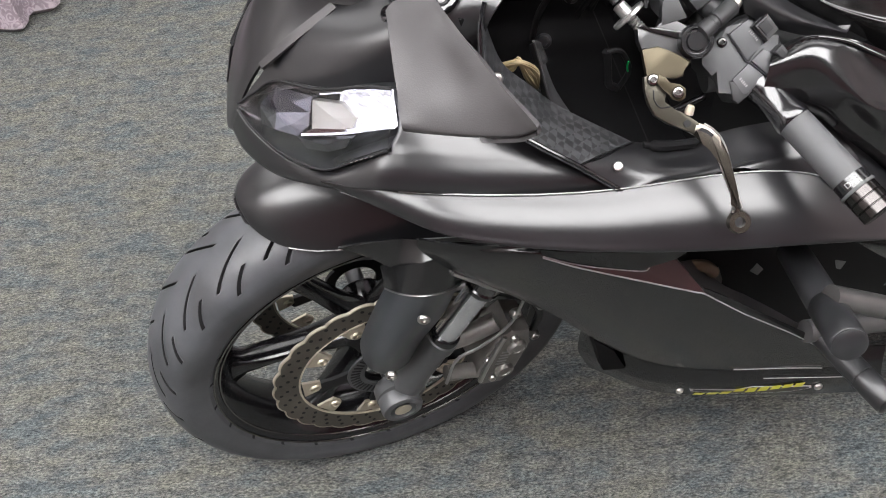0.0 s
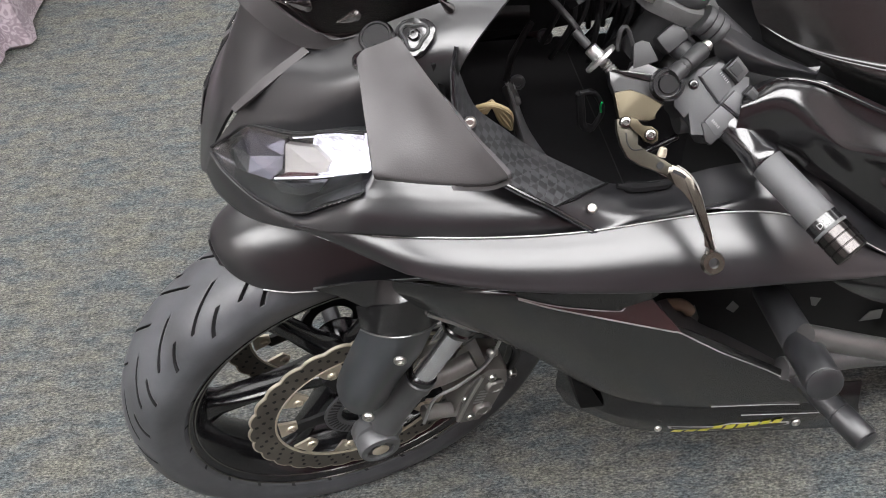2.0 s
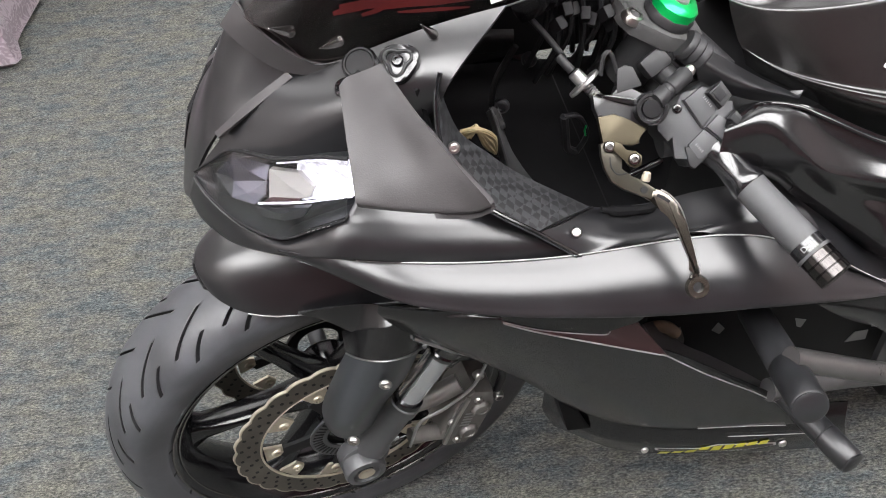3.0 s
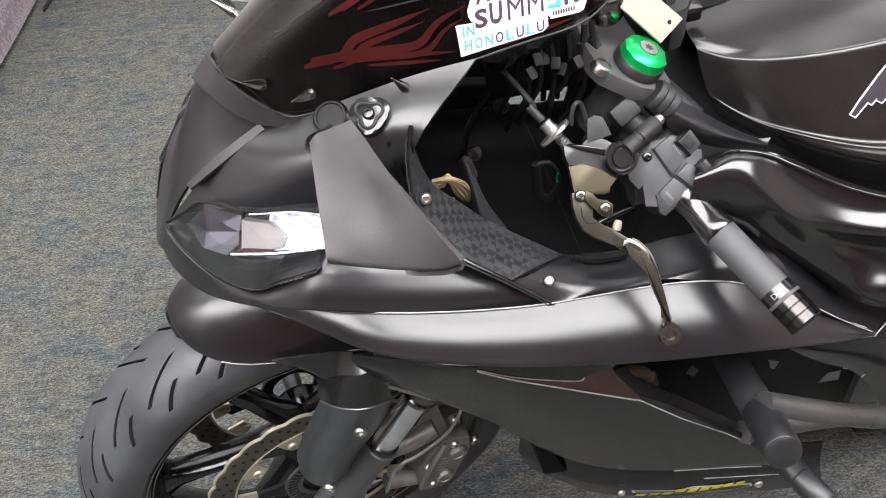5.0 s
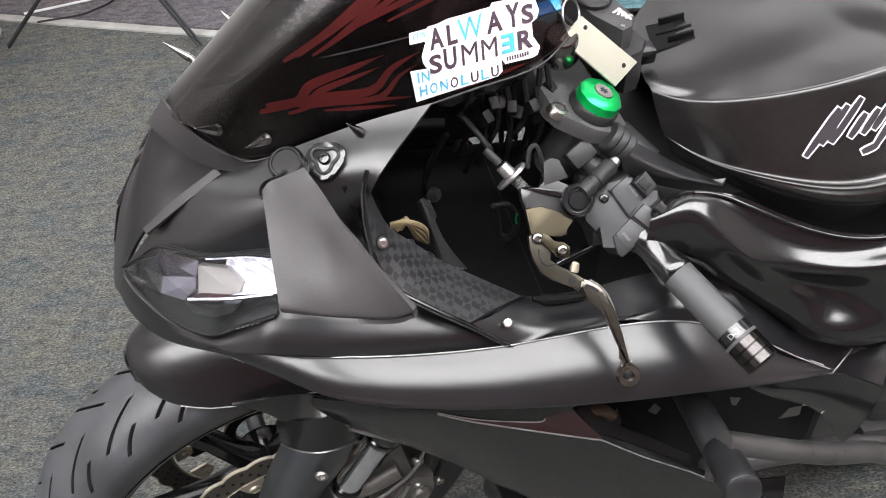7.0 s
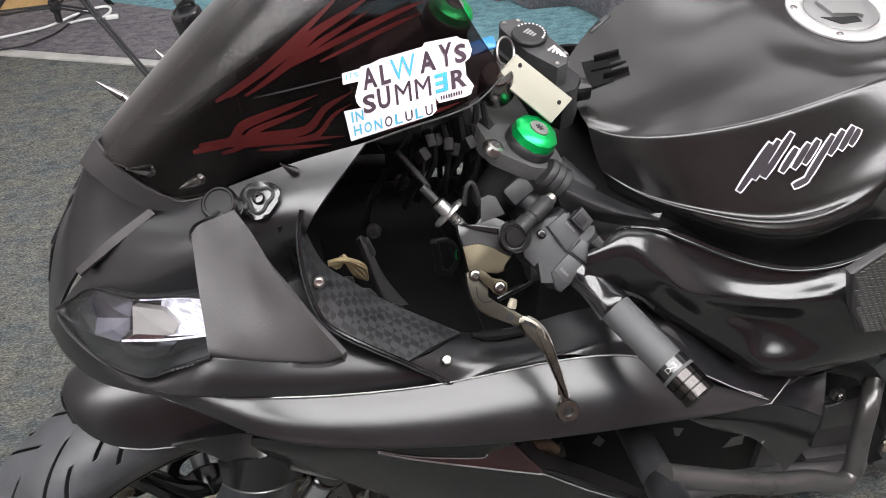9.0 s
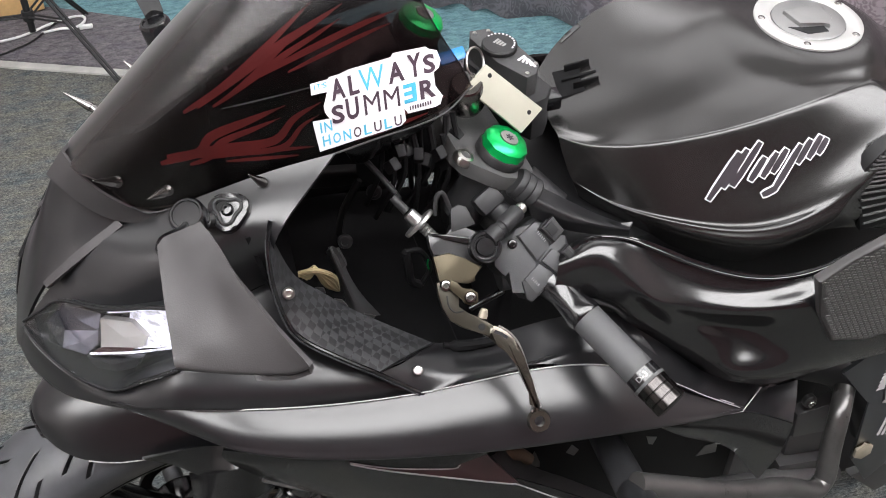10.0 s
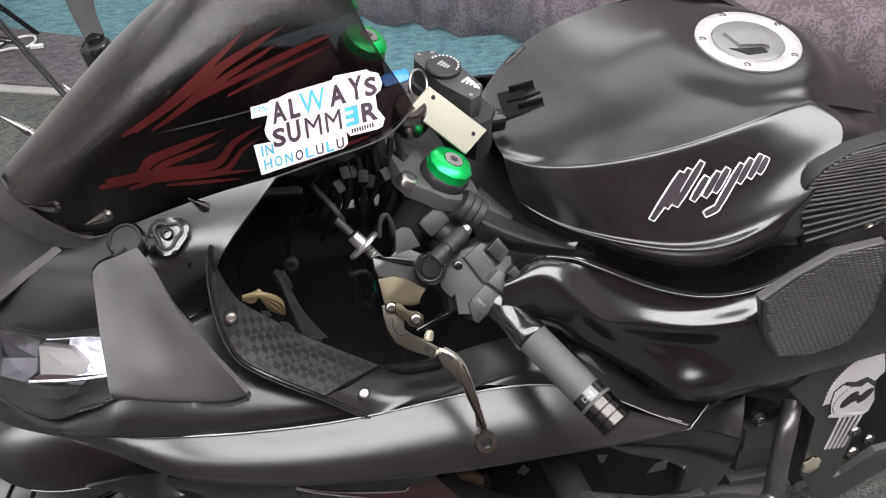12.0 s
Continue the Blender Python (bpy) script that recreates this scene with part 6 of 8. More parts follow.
tube(bm, [(0.735, -0.165, 0.57), (0.80, -0.172, 0.53), (0.86, -0.178, 0.44), (0.89, -0.18, 0.38)], 0.020, 18)
part("frame_tube", bm, PLASTIC, bike, "black lower frame tube")
bm = bmesh.new()
prism(bm, [(0.86, 0.33), (0.93, 0.25), (1.02, 0.30), (1.06, 0.36), (0.97, 0.37), (0.93, 0.33)], along((0, -0.205, 0), (0, -1, 0), (1, 0, 0)), 0.01, 0.002)
part("foot_bracket", bm, COVER_GREY, bike, "grey footrest bracket")
bm = bmesh.new()
for k in range(16):
    p = Vector((0.93 + 0.0105 * k, -0.19, 0.312 - 0.003 * k))
    box(bm, (0.0085, 0.012, 0.011), Matrix.Translation(p), 0.002)
    lathe(bm, [(0, 0), (0.003, 0), (0.003, 0.003), (0, 0.003)], 8, along(p + Vector((0, -0.006, 0)), (0, -1, 0)))
part("drive_chain", bm, GOLD, bike, "dull steel drive chain")["kind"] = "stuff"
for p, r, mat in (((0.896, -0.230, 0.430), 0.009, STEEL), ((0.937, -0.215, 0.418), 0.009, STEEL), ((0.885, -0.215, 0.335), 0.010, STEEL), ((0.975, -0.20, 0.335), 0.012, PALE_GOLD)):
    bolt("bracket_bolt", p, (0, -1, 0.15), r, 0.006, CHROME if mat is STEEL else mat, bike)
bm = bmesh.new()
lathe(bm, [(0, 0), (0.014, 0), (0.014, 0.004), (0.009, 0.006), (0, 0.006)], 6, along((0.834, -0.229, 0.428), (0, -1, 0.15)))
part("plate_nut", bm, PALE_GOLD, bike, "gold hexagon nut")
# things seen through the fairing opening
bm = bmesh.new()
tube(bm, [(0.36, -0.10, 0.66), (0.42, -0.12, 0.60), (0.46, -0.12, 0.52)], 0.018, 16)
part("coolant_hose", bm, PLASTIC, bike, "black coolant hose")
bm = bmesh.new()
tube(bm, ((0.3473, -0.1850, 0.5750), (0.3587, -0.1850, 0.5778), (0.3741, -0.1850, 0.5712), (0.3848, -0.1850, 0.5562)), 0.007, 14, 4)
part("amber_hose", bm, plain("amber_rubber", (0.13, 0.085, 0.055), 0.5), bike, "short amber hose inside the fairing opening")
for pts in (((0.3987, -0.1600, 0.4945), (0.4051, -0.1600, 0.5249), (0.4144, -0.1600, 0.4961), (0.4151, -0.1600, 0.4857)), ((0.4470, -0.1600, 0.5015), (0.4528, -0.1600, 0.5155), (0.4635, -0.1600, 0.5000), (0.4584, -0.1600, 0.4893)), ((0.5102, -0.2000, 0.4242), (0.5193, -0.2000, 0.4167), (0.5250, -0.2000, 0.3964), (0.5171, -0.2000, 0.3990)), ((0.5457, -0.1700, 0.5052), (0.5612, -0.1700, 0.4971), (0.5581, -0.1700, 0.4817), (0.5522, -0.1700, 0.4859)), ((0.6287, -0.1800, 0.4602), (0.6462, -0.1800, 0.4585), (0.6487, -0.1800, 0.4371), (0.6202, -0.1800, 0.4406))):
    bm = bmesh.new()
    lo = [bm.verts.new(p) for p in pts]
    hi = [bm.verts.new(Vector(p) + Vector((-0.001, -0.002, 0.0025))) for p in pts]
    bm.faces.new(lo)
    bm.faces.new(hi)
    for k in range(4):
        bm.faces.new((lo[k], lo[(k + 1) % 4], hi[(k + 1) % 4], hi[k]))
    part("bright_tab", bm, SILVER, bike, "bright metal tab inside the fairing opening", smooth=False)
for k in range(5):
    bm = bmesh.new()
    box(bm, (0.004, 0.25, 0.30), Matrix.Translation((0.385 + 0.012 * k, 0.0, 0.55)), 0.001)
    part("radiator_fin", bm, DARK, rad)

# fork tops, clamp and green caps
def fork_top(p, d):
    m = along(p, d, (1, 0, 0))
    bm = bmesh.new()
    lathe(bm, [(0, -0.09), (0.021, -0.09), (0.021, -0.014), (0.0240, -0.013), (0.0240, -0.006), (0.0225, -0.004), (0, -0.004)], 32, m)
    top = part("fork_top", bm, PLASTIC, bike, "black fork top tube")
    bm = bmesh.new()
    lathe(bm, [(0, -0.004), (0.0225, -0.004), (0.0220, -0.001), (0.0220, 0.004), (0.0185, 0.0078), (0.0110, 0.009), (0.0105, 0.008), (0, 0.008)], 10, m)
    part("fork_cap", bm, GREEN, top, "green anodised faceted fork cap")
    bm = bmesh.new()
    lathe(bm, [(0, 0.0075), (0.0095, 0.0075), (0.009, 0.0097), (0, 0.0097)], 24, m)
    cap = part("cap_centre", bm, SILVER, top, "silver cap centre")
    for k in range(3):
        bm = bmesh.new()
        box(bm, (0.008, 0.0014, 0.0006), m @ Matrix.Translation((0, 0, 0.0100)) @ Matrix.Rotation(radians(60 * k + 20), 4, "Z"))
        part("slot_mark", bm, GREY, top)
    return top


CAP_D = Vector((0.41, -0.07, 0.91)).normalized()
fork_top(Vector((0.377, -0.063, 0.916)), CAP_D)
fork_top(Vector((0.337, 0.070, 0.972)), CAP_D)
clamp_m = along((0.356, -0.056, 0.893), CAP_D, (1, 0, 0))
bm = bmesh.new()
prism(bm, [(-0.036, -0.008), (-0.028, -0.020), (0.004, -0.034), (0.032, -0.034), (0.046, -0.018), (0.044, 0.006), (0.030, 0.022), (0.020, 0.12), (-0.030, 0.12), (-0.040, 0.02)], clamp_m, 0.016, 0.004)
clamp = part("top_clamp", bm, plain("rough_cast_black", (0.05, 0.05, 0.05), 0.62, 0.2, 260, 1.0, 0.35), bike, "rough cast dark grey top clamp")
bolt("clamp_bolt", (0.334, -0.068, 0.912), CAP_D, 0.0105, 0.008, STEEL, clamp, "bright clamp bolt")
bm = bmesh.new()
box(bm, (0.020, 0.026, 0.024), along((0.3538, -0.0870, 0.8730), SCREW_DIR, BAR_D), 0.005)
clamp_block = part("bar_clamp", bm, PLASTIC, bar, "grey clip-on clamp")
bm = bmesh.new()
tube(bm, [(0.3581, -0.0900, 0.8676), (0.3736, -0.1050, 0.8571)], 0.0105, 22)
part("clamp_neck", bm, PLASTIC, clamp_block)
bm = bmesh.new()
tube(bm, [LF @ Vector((-0.030, 0.132, -0.085)), LF @ Vector((0.012, 0.142, -0.085))], 0.019, 24)
part("fork_tube_upper", bm, PLASTIC, bike, "black fork tube below the top clamp")
panel("frame_spar", (
    ((0.3885, -0.0850, 0.8894), (0.4216, -0.0950, 0.8696), (0.4567, -0.1050, 0.8437), (0.4972, -0.1150, 0.8232)),
    ((0.3829, -0.1050, 0.8898), (0.4088, -0.1150, 0.8709), (0.4439, -0.1220, 0.8498), (0.4869, -0.1280, 0.8343)),
    ((0.3896, -0.1100, 0.8642), (0.4145, -0.1180, 0.8470), (0.4508, -0.1220, 0.8321), (0.4899, -0.1260, 0.8216)),
), PAINT, bike, "satin black frame beam beside the tank", 5, 0.006, (0, 1, -0.4))
bm = bmesh.new()
prof = [(0, 0)]
for k in range(3):
    prof += [(0.0135, 0.008 * k), (0.0150, 0.008 * k + 0.002), (0.0150, 0.008 * k + 0.006), (0.0135, 0.008 * k + 0.0075)]
lathe(bm, prof + [(0, 0.024)], 28, along((0.3785, -0.0900, 0.8939), Vector((0.4062, -0.1050, 0.8718)) - Vector((0.3785, -0.0900, 0.8939))))
part("rubber_boot", bm, PLASTIC, bike, "black ribbed rubber boot on the fork tube")

# steering damper with a click dial, ignition key and tag
DAMPER_TOP = ((0.385, 0.064), (0.403, 0.063), (0.422, 0.029), (0.431, -0.004), (0.423, -0.018), (0.412, -0.022), (0.393, 0.009), (0.381, 0.052))
bm = bmesh.new()
prism(bm, DAMPER_TOP, Matrix.Translation((0, 0, 0.912)), 0.043, 0.0025)
damper = part("steering_damper", bm, GREY_CAST, bike, "black angular steering damper with a click dial")
bm = bmesh.new()
prism(bm, [(0.408 + (x - 0.405) * 1.35, 0.018 + (y - 0.022) * 1.12) for x, y in DAMPER_TOP], Matrix.Translation((0, 0, 0.885)), 0.046, 0.004)
part("damper_body", bm, PLASTIC, damper)
DM = along((0.403, 0.030, 0.955), (0, 0, 1), (0.5, -0.85, 0))
bm = bmesh.new()
lathe(bm, [(0, 0), (0.0175, 0), (0.0175, 0.004), (0.016, 0.0055), (0, 0.0055)], 20, DM)
part("damper_dial", bm, PLASTIC, damper, "black click dial")
for k in range(12):
    a = radians(10 + 15 * k)
    bm = bmesh.new()
    box(bm, (0.0016, 0.0016, 0.0004), DM @ Matrix.Rotation(a, 4, "Z") @ Matrix.Translation((0.0145, 0, 0.0057)))
    part("dial_mark", bm, WHITE, damper)
for k in range(4):
    bm = bmesh.new()
    box(bm, (0.002, 0.008 - 0.001 * k, 0.0004), DM @ Matrix.Translation((-0.004 + 0.0032 * k, 0.0, 0.0057)))
    part("dial_mark", bm, SILVER, damper)
for k in range(5):
    bm = bmesh.new()
    box(bm, (0.0022, 0.010 - 0.001 * (k % 3), 0.0004), DM @ Matrix.Translation((0.0265 + 0.0035 * k, 0.001, 0.0003)) @ Matrix.Rotation(0.3 * k, 4, "Z"))
    part("logo_bar", bm, WHITE, damper)
for x, y in ((0.388, 0.058), (0.402, 0.058), (0.427, -0.004), (0.414, -0.016), (0.388, 0.034), (0.418, 0.028)):
    bolt("damper_screw", (x, y, 0.955), (0, 0, 1), 0.0022, 0.0014, STEEL, damper)
bm = bmesh.new()
box(bm, (0.022, 0.018, 0.016), Matrix.Translation((0.441, -0.012, 0.915)), 0.003)
part("damper_foot", bm, GLOSS, damper)
TAG_C = [Vector(p) for p in ((0.369, -0.020, 0.978), (0.423, -0.035, 0.926), (0.396, -0.050, 0.915), (0.345, -0.035, 0.968))]
TAG_X = (TAG_C[1] - TAG_C[0]).normalized()
TAG_N = TAG_X.cross(TAG_C[3] - TAG_C[0]).normalized()
TAG_N = -TAG_N if TAG_N.z < 0 else TAG_N
TAG = along(TAG_C[0], TAG_N, TAG_X)
bm = bmesh.new()
prism(bm, [tuple((TAG.inverted() @ p).xy) for p in TAG_C], TAG, 0.003, 0.0006)
tag = part("key_tag", bm, CREAM, bike, "cream plastic key tag with two holes")
for fx, fy in ((0.13, 0.22), (0.88, 0.38)):
    q = TAG.inverted() @ (TAG_C[0] + (TAG_C[1] - TAG_C[0]) * fx + (TAG_C[3] - TAG_C[0]) * fy)
    # dark disc laid on the tag for each shaded hole
    bm = bmesh.new()
    lathe(bm, [(0, 0.003), (0.0022, 0.003), (0.0022, 0.0034), (0, 0.0034)], 14, TAG @ Matrix.Translation((q.x, q.y, 0)))
    part("tag_hole_shade", bm, DARK, tag)
bm = bmesh.new()
RC = TAG_C[0] * 0.72 + TAG_C[3] * 0.28 + Vector((-0.002, 0.006, 0.006))
RM = along(RC, TAG_N + Vector((0.3, 0.2, 0)), TAG_X)
ringp = [RM @ Vector((0.012 * math.cos(a), 0.014 * math.sin(a), 0.0)) for a in (2 * math.pi * k / 20 for k in range(21))]
tube(bm, ringp, 0.0011, 6, 2, False)
part("key_ring", bm, STEEL, tag, "split steel key ring")
bm = bmesh.new()
box(bm, (0.027, 0.012, 0.004), along((0.346, 0.004, 0.975), (0.1, -0.5, 0.85), (0.95, 0.25, -0.1)), 0.0015)
part("key_head", bm, plain("blue_key_plastic", (0.01, 0.2, 0.6), 0.3), tag, "blue plastic key head")
bm = bmesh.new()
lathe(bm, [(0, 0), (0.016, 0), (0.018, 0.006), (0.015, 0.03), (0.013, 0.032), (0, 0.032)], 24, along((0.352, -0.022, 0.938), (-0.1, -0.25, 0.95)))
part("ignition_lock", bm, CHROME, bike, "chrome ignition lock barrel")

# camera mount base on the tank
GM = along((0.489, 0.0195, 0.9045), (-0.22, -0.06, 0.95), (1, -0.16, 0.2))
bm = bmesh.new()
prism(bm, [(-0.025, -0.019), (0.019, -0.019), (0.026, -0.006), (0.026, 0.003), (0.018, 0.016), (-0.024, 0.018)], GM @ Matrix.Translation((0, 0, -0.001)), 0.004, 0.0012)
mount = part("mount_base", bm, DEEP_BLACK, tank, "black clip-in camera mount base")
for x0, y in ((0.001, 0.0145), (0.004, -0.0115)):
    bm = bmesh.new()
    box(bm, (0.026, 0.0024, 0.009), GM @ Matrix.Translation((x0, y, 0.0065)), 0.0007)
    part("mount_rail", bm, DEEP_BLACK, mount)
bm = bmesh.new()
box(bm, (0.036, 0.003, 0.003), GM @ Matrix.Translation((0.0, 0.002, 0.0042)), 0.0007)
part("mount_clip", bm, DEEP_BLACK, mount)
bm = bmesh.new()
prism(bm, [(0.019, -0.019), (0.026, -0.006), (0.026, -0.002), (0.021, -0.010)], GM @ Matrix.Translation((0, 0, 0.0031)), 0.0006)
part("adhesive_corner", bm, GREY, mount, "peeling pale adhesive corner")
# fuel cap flap and tab
bm = bmesh.new()
prism(bm, [(-0.018, -0.012), (0.006, -0.016), (0.010, -0.022), (0.022, -0.006), (0.017, 0.0), (0.022, 0.010), (0.004, 0.018), (-0.010, 0.012), (-0.022, 0.014)], CM @ Matrix.Translation((0, 0, 0.0029)), 0.0040, 0.001)
part("key_flap", bm, CAP_GREY, tank, "grey key flap")
# thin dark plate laid on the cap for the shade of a recess
bm = bmesh.new()
prism(bm, [(-0.030, -0.010), (-0.016, -0.026), (0.006, -0.027), (0.006, -0.017), (-0.016, -0.014)], CM @ Matrix.Translation((0, 0, 0.0030)), 0.0006)
part("finger_recess_shade", bm, DARK, tank)


def on_tank(x, y, lift):
    """The point of the tank's skin under (x, y), raised a little."""
    hit = TANK_SKIN.ray_cast(Vector((x, y, 1.1)), Vector((0, 0, -1)))[0]
    return (hit if hit else Vector((x, y, 0.90))) + Vector((0, 0, lift))


def tank_sticker(name, corner, right, away, lift, mat, label=""):
    """A thin sheet laid on the tank's skin."""
    bm = bmesh.new()
    c, r, a = Vector(corner), Vector(right), Vector(away)
    grid = [[bm.verts.new(on_tank(*(c + r * (i / 6) + a * (j / 4)), lift)) for j in range(5)] for i in range(7)]
    for i in range(6):
        for j in range(4):
            bm.faces.new((grid[i][j], grid[i + 1][j], grid[i + 1][j + 1], grid[i][j + 1]))
    bmesh.ops.recalc_face_normals(bm, faces=bm.faces[:])
    ob = part(name, bm, mat, tank, label)
    ob.modifiers.new("thickness", "SOLIDIFY").thickness = 0.0003


tank_sticker("tank_label", (0.492, 0.076), (0.026, 0.012), (-0.004, 0.011), 0.0008, GREY, "small grey label with a dark mark")
tank_sticker("label_mark", (0.5005, 0.0825), (0.006, 0.0028), (-0.0022, 0.0055), 0.0014, DARK)

# tank grip pad, knee pad, frame plate with its decal
RIB = plain("ribbed_pad_rubber", (0.05, 0.05, 0.051), 0.45, 0, 900, 0.3, 0.15)


OUT = Vector((-0.05, -0.72, 0.69)).normalized()


def skin_point(target, p, lift):
    """The outer skin of a panel under p, seen from the left and above, lift metres proud."""
    ok, loc, nor, _ = target.ray_cast(Vector(p) + OUT * 0.12, -OUT)
    if not ok:
        ok, loc, nor, _ = target.closest_point_on_mesh(Vector(p))
    if nor.dot(OUT) < 0:
        nor = -nor
    return loc + nor * lift


def snapped(bm, target, lift):
    for v in bm.verts:
        v.co = skin_point(target, v.co, lift)
    return bm


def outline_sheet(points, cuts=3):
    """A filled, finely cut polygon through 3-D outline points."""
    bm = bmesh.new()
    f = bm.faces.new([bm.verts.new(p) for p in points])
    bmesh.ops.triangulate(bm, faces=[f])
    for _ in range(cuts):
        bmesh.ops.subdivide_edges(bm, edges=bm.edges[:], cuts=1, use_grid_fill=True)
    return bm


frame_cover = [o for o in bike.children if o.name.startswith("frame_cover")][0]
bm = bmesh.new()
tube(bm, [Vector(p).lerp(Vector(q), 0.25) + Vector((0, -0.001, 0.0012)) for p, q in zip(SIDECOVER[0][:9], SIDECOVER[1][:9])], 0.0022, 10, 6)
part("cover_lip", bm, GLOSS, frame_cover, "gloss black rolled upper lip")
KNEE = ((0.615, 0.850), (0.636, 0.793), (0.663, 0.745), (0.710, 0.730), (0.757, 0.733), (0.770, 0.778), (0.759, 0.840), (0.739, 0.887), (0.683, 0.889), (0.645, 0.870))
bm = bmesh.new()
prism(bm, KNEE, along((0, -0.243, 0), (0, -1, 0), (1, 0, 0)), 0.009, 0.003)
PADM_GREY = plain("grey_black_pad_rubber", (0.055, 0.054, 0.053), 0.36, 0.1, 900, 0.2, 0.12)
knee_pad = part("knee_pad", bm, MIRROR_BACK, frame_cover, "black hexagon-textured knee pad")


def inside(poly, x, y):
    """Whether a point lies within a polygon."""
    odd = False
    for (x0, y0), (x1, y1) in zip(poly, poly[1:] + poly[:1]):
        if (y0 > y) != (y1 > y) and x < (x1 - x0) * (y - y0) / (y1 - y0) + x0:
            odd = not odd
    return odd


bm = bmesh.new()
PAD_U, PAD_V = Vector((0.9786, -0.2058)), Vector((0.2058, 0.9786))
mid_x, mid_z = sum(p[0] for p in KNEE) / len(KNEE), sum(p[1] for p in KNEE) / len(KNEE)
cell = [(0.0037, 0), (0.0024, 0.0015), (-0.0024, 0.0015), (-0.0037, 0), (-0.0024, -0.0015), (0.0024, -0.0015)]
face_m = along((0, -0.243, 0), (0, -1, 0), (1, 0, 0))
for row in range(-30, 31):
    for col in range(-20, 21):
        c0 = Vector((mid_x, mid_z)) + PAD_U * (0.0070 * (col + 0.5 * (row % 2))) + PAD_V * (0.0038 * row)
        if all(inside(KNEE, c0.x + 1.7 * u, c0.y + 1.7 * v) for u, v in cell):
            low = [bm.verts.new(face_m @ Vector((*(c0 + PAD_U * u + PAD_V * v), 0.0088))) for u, v in cell]
            top = [bm.verts.new(face_m @ Vector((*(c0 + PAD_U * u * 0.75 + PAD_V * v * 0.75), 0.0099))) for u, v in cell]
            bm.faces.new(top)
            for k in range(6):
                bm.faces.new((low[k], low[(k + 1) % 6], top[(k + 1) % 6], top[k]))
part("hexagon_relief", bm, PADM_GREY, knee_pad, "", False)["kind"] = "stuff"
PAD_LEFT = ((0.726, 0.806), (0.700, 0.866), (0.697, 0.899), (0.711, 0.920), (0.737, 0.934))
PAD_RIGHT = ((0.846, 0.822), (0.831, 0.854), (0.817, 0.885), (0.804, 0.914), (0.793, 0.939))
PADM = along((0, -0.160, 0), (0, -1, 0), (1, 0, 0))
bm = bmesh.new()
prism(bm, PAD_LEFT + PAD_RIGHT[::-1], PADM, 0.015, 0.003)
pad = link("tank_pad", bm, PLASTIC, tank, "black ribbed tank side pad")
rib_l, rib_r = spline([(x, z, 0.0155) for x, z in PAD_LEFT], 5), spline([(x, z, 0.0155) for x, z in PAD_RIGHT], 5)
for a, b in list(zip(rib_l, rib_r))[1:-1]:
    bm = bmesh.new()
    d = (b - a).normalized()
    tube(bm, [PADM @ (a + d * 0.004), PADM @ b], 0.0017, 6)
    part("rib", bm, RIB, pad)
bolt("pad_screw", PADM @ Vector((0.8040, 0.8193, 0.014)), (0, -0.9, 0.4), 0.009, 0.004, STEEL, pad)
PLATE = ((0.736, 0.627), (0.763, 0.647), (0.780, 0.701), (0.796, 0.732), (0.819, 0.742), (0.870, 0.624), (0.877, 0.555), (0.888, 0.465), (0.901, 0.364), (0.879, 0.325), (0.830, 0.401), (0.805, 0.540))
PM = along((0, -0.222, 0), (0, -1, 0), (1, 0, 0))
bm = bmesh.new()
prism(bm, [(x, z) for x, z in PLATE], PM, 0.004, 0.0015)
fp = part("frame_plate", bm, COVERMAT, bike, "satin black frame plate with a white decal")
KM = along((0.84, -0.2265, 0.6), (0, -1, 0), (1, 0, 0))
FRINGE = spline([(x, y, 0) for x, y in ((-36.2, -30.6), (-38.8, -2.3), (-36.5, 17.7), (-29.5, 34.6), (-18.5, 46.0), (-4.3, 49.2), (15.2, 46.7))], 7)
feathers = []
for k, p in enumerate(FRINGE):
    out = Vector((-22 - p.x, 5 - p.y, 0)).normalized() * (1.6 if k % 2 else -2.4)
    feathers.append((p.x + out.x, p.y + out.y))
plate("decal", feathers + [(33, 14), (36.8, 3.6), (29.0, -11.5), (12.5, 3.7), (-1.9, -0.2), (-18.6, 6.8), (-27.0, -7.3), (-24.9, -33.8)], KM, 0.0, 0.0004, WHITE, fp, "white feathered plume-shaped decal", 0)
MASK = ((-24.0, -34.2), (-28.1, -9.7), (-20.2, 0.9), (-3.2, -9.9), (11.4, -15.1), (17.5, -8.4), (33.2, -24.6), (46.5, -56.5), (47.4, -80.9), (40.0, -83.6), (15.8, -75.7), (-14.7, -58.9))
plate("decal_line", [(10 + (x - 10) * 1.07, -42 + (y + 42) * 1.07) for x, y in MASK], KM, 0.0003, 0.0006, INK, fp, "", 0)
plate("decal", MASK, KM, 0.0005, 0.0008, WHITE, fp, "white rounded decal", 0)
for k in range(11):
    a = radians(112 + 11 * k)
    plate("decal_stitch", [(9 + (29 if h < 2 else 27.2) * math.cos(a + (0.055 if h in (1, 2) else -0.055)), -36 + (33 if h < 2 else 31.2) * math.sin(a + (0.055 if h in (1, 2) else -0.055))) for h in range(4)], KM, 0.0007, 0.0010, INK, fp, "", 0)
for ex, ey, rx, ry in ((2.8, -37.3, 10, 15), (25.9, -38.7, 9, 14), (14, -39.5, 7, 6)):
    plate("decal_hole", [(ex + rx * math.cos(a) + 0.25 * ry * math.sin(a), ey + ry * math.sin(a)) for a in (2 * math.pi * k / 20 for k in range(20))], KM, 0.0007, 0.0010, INK, fp, "", 0)
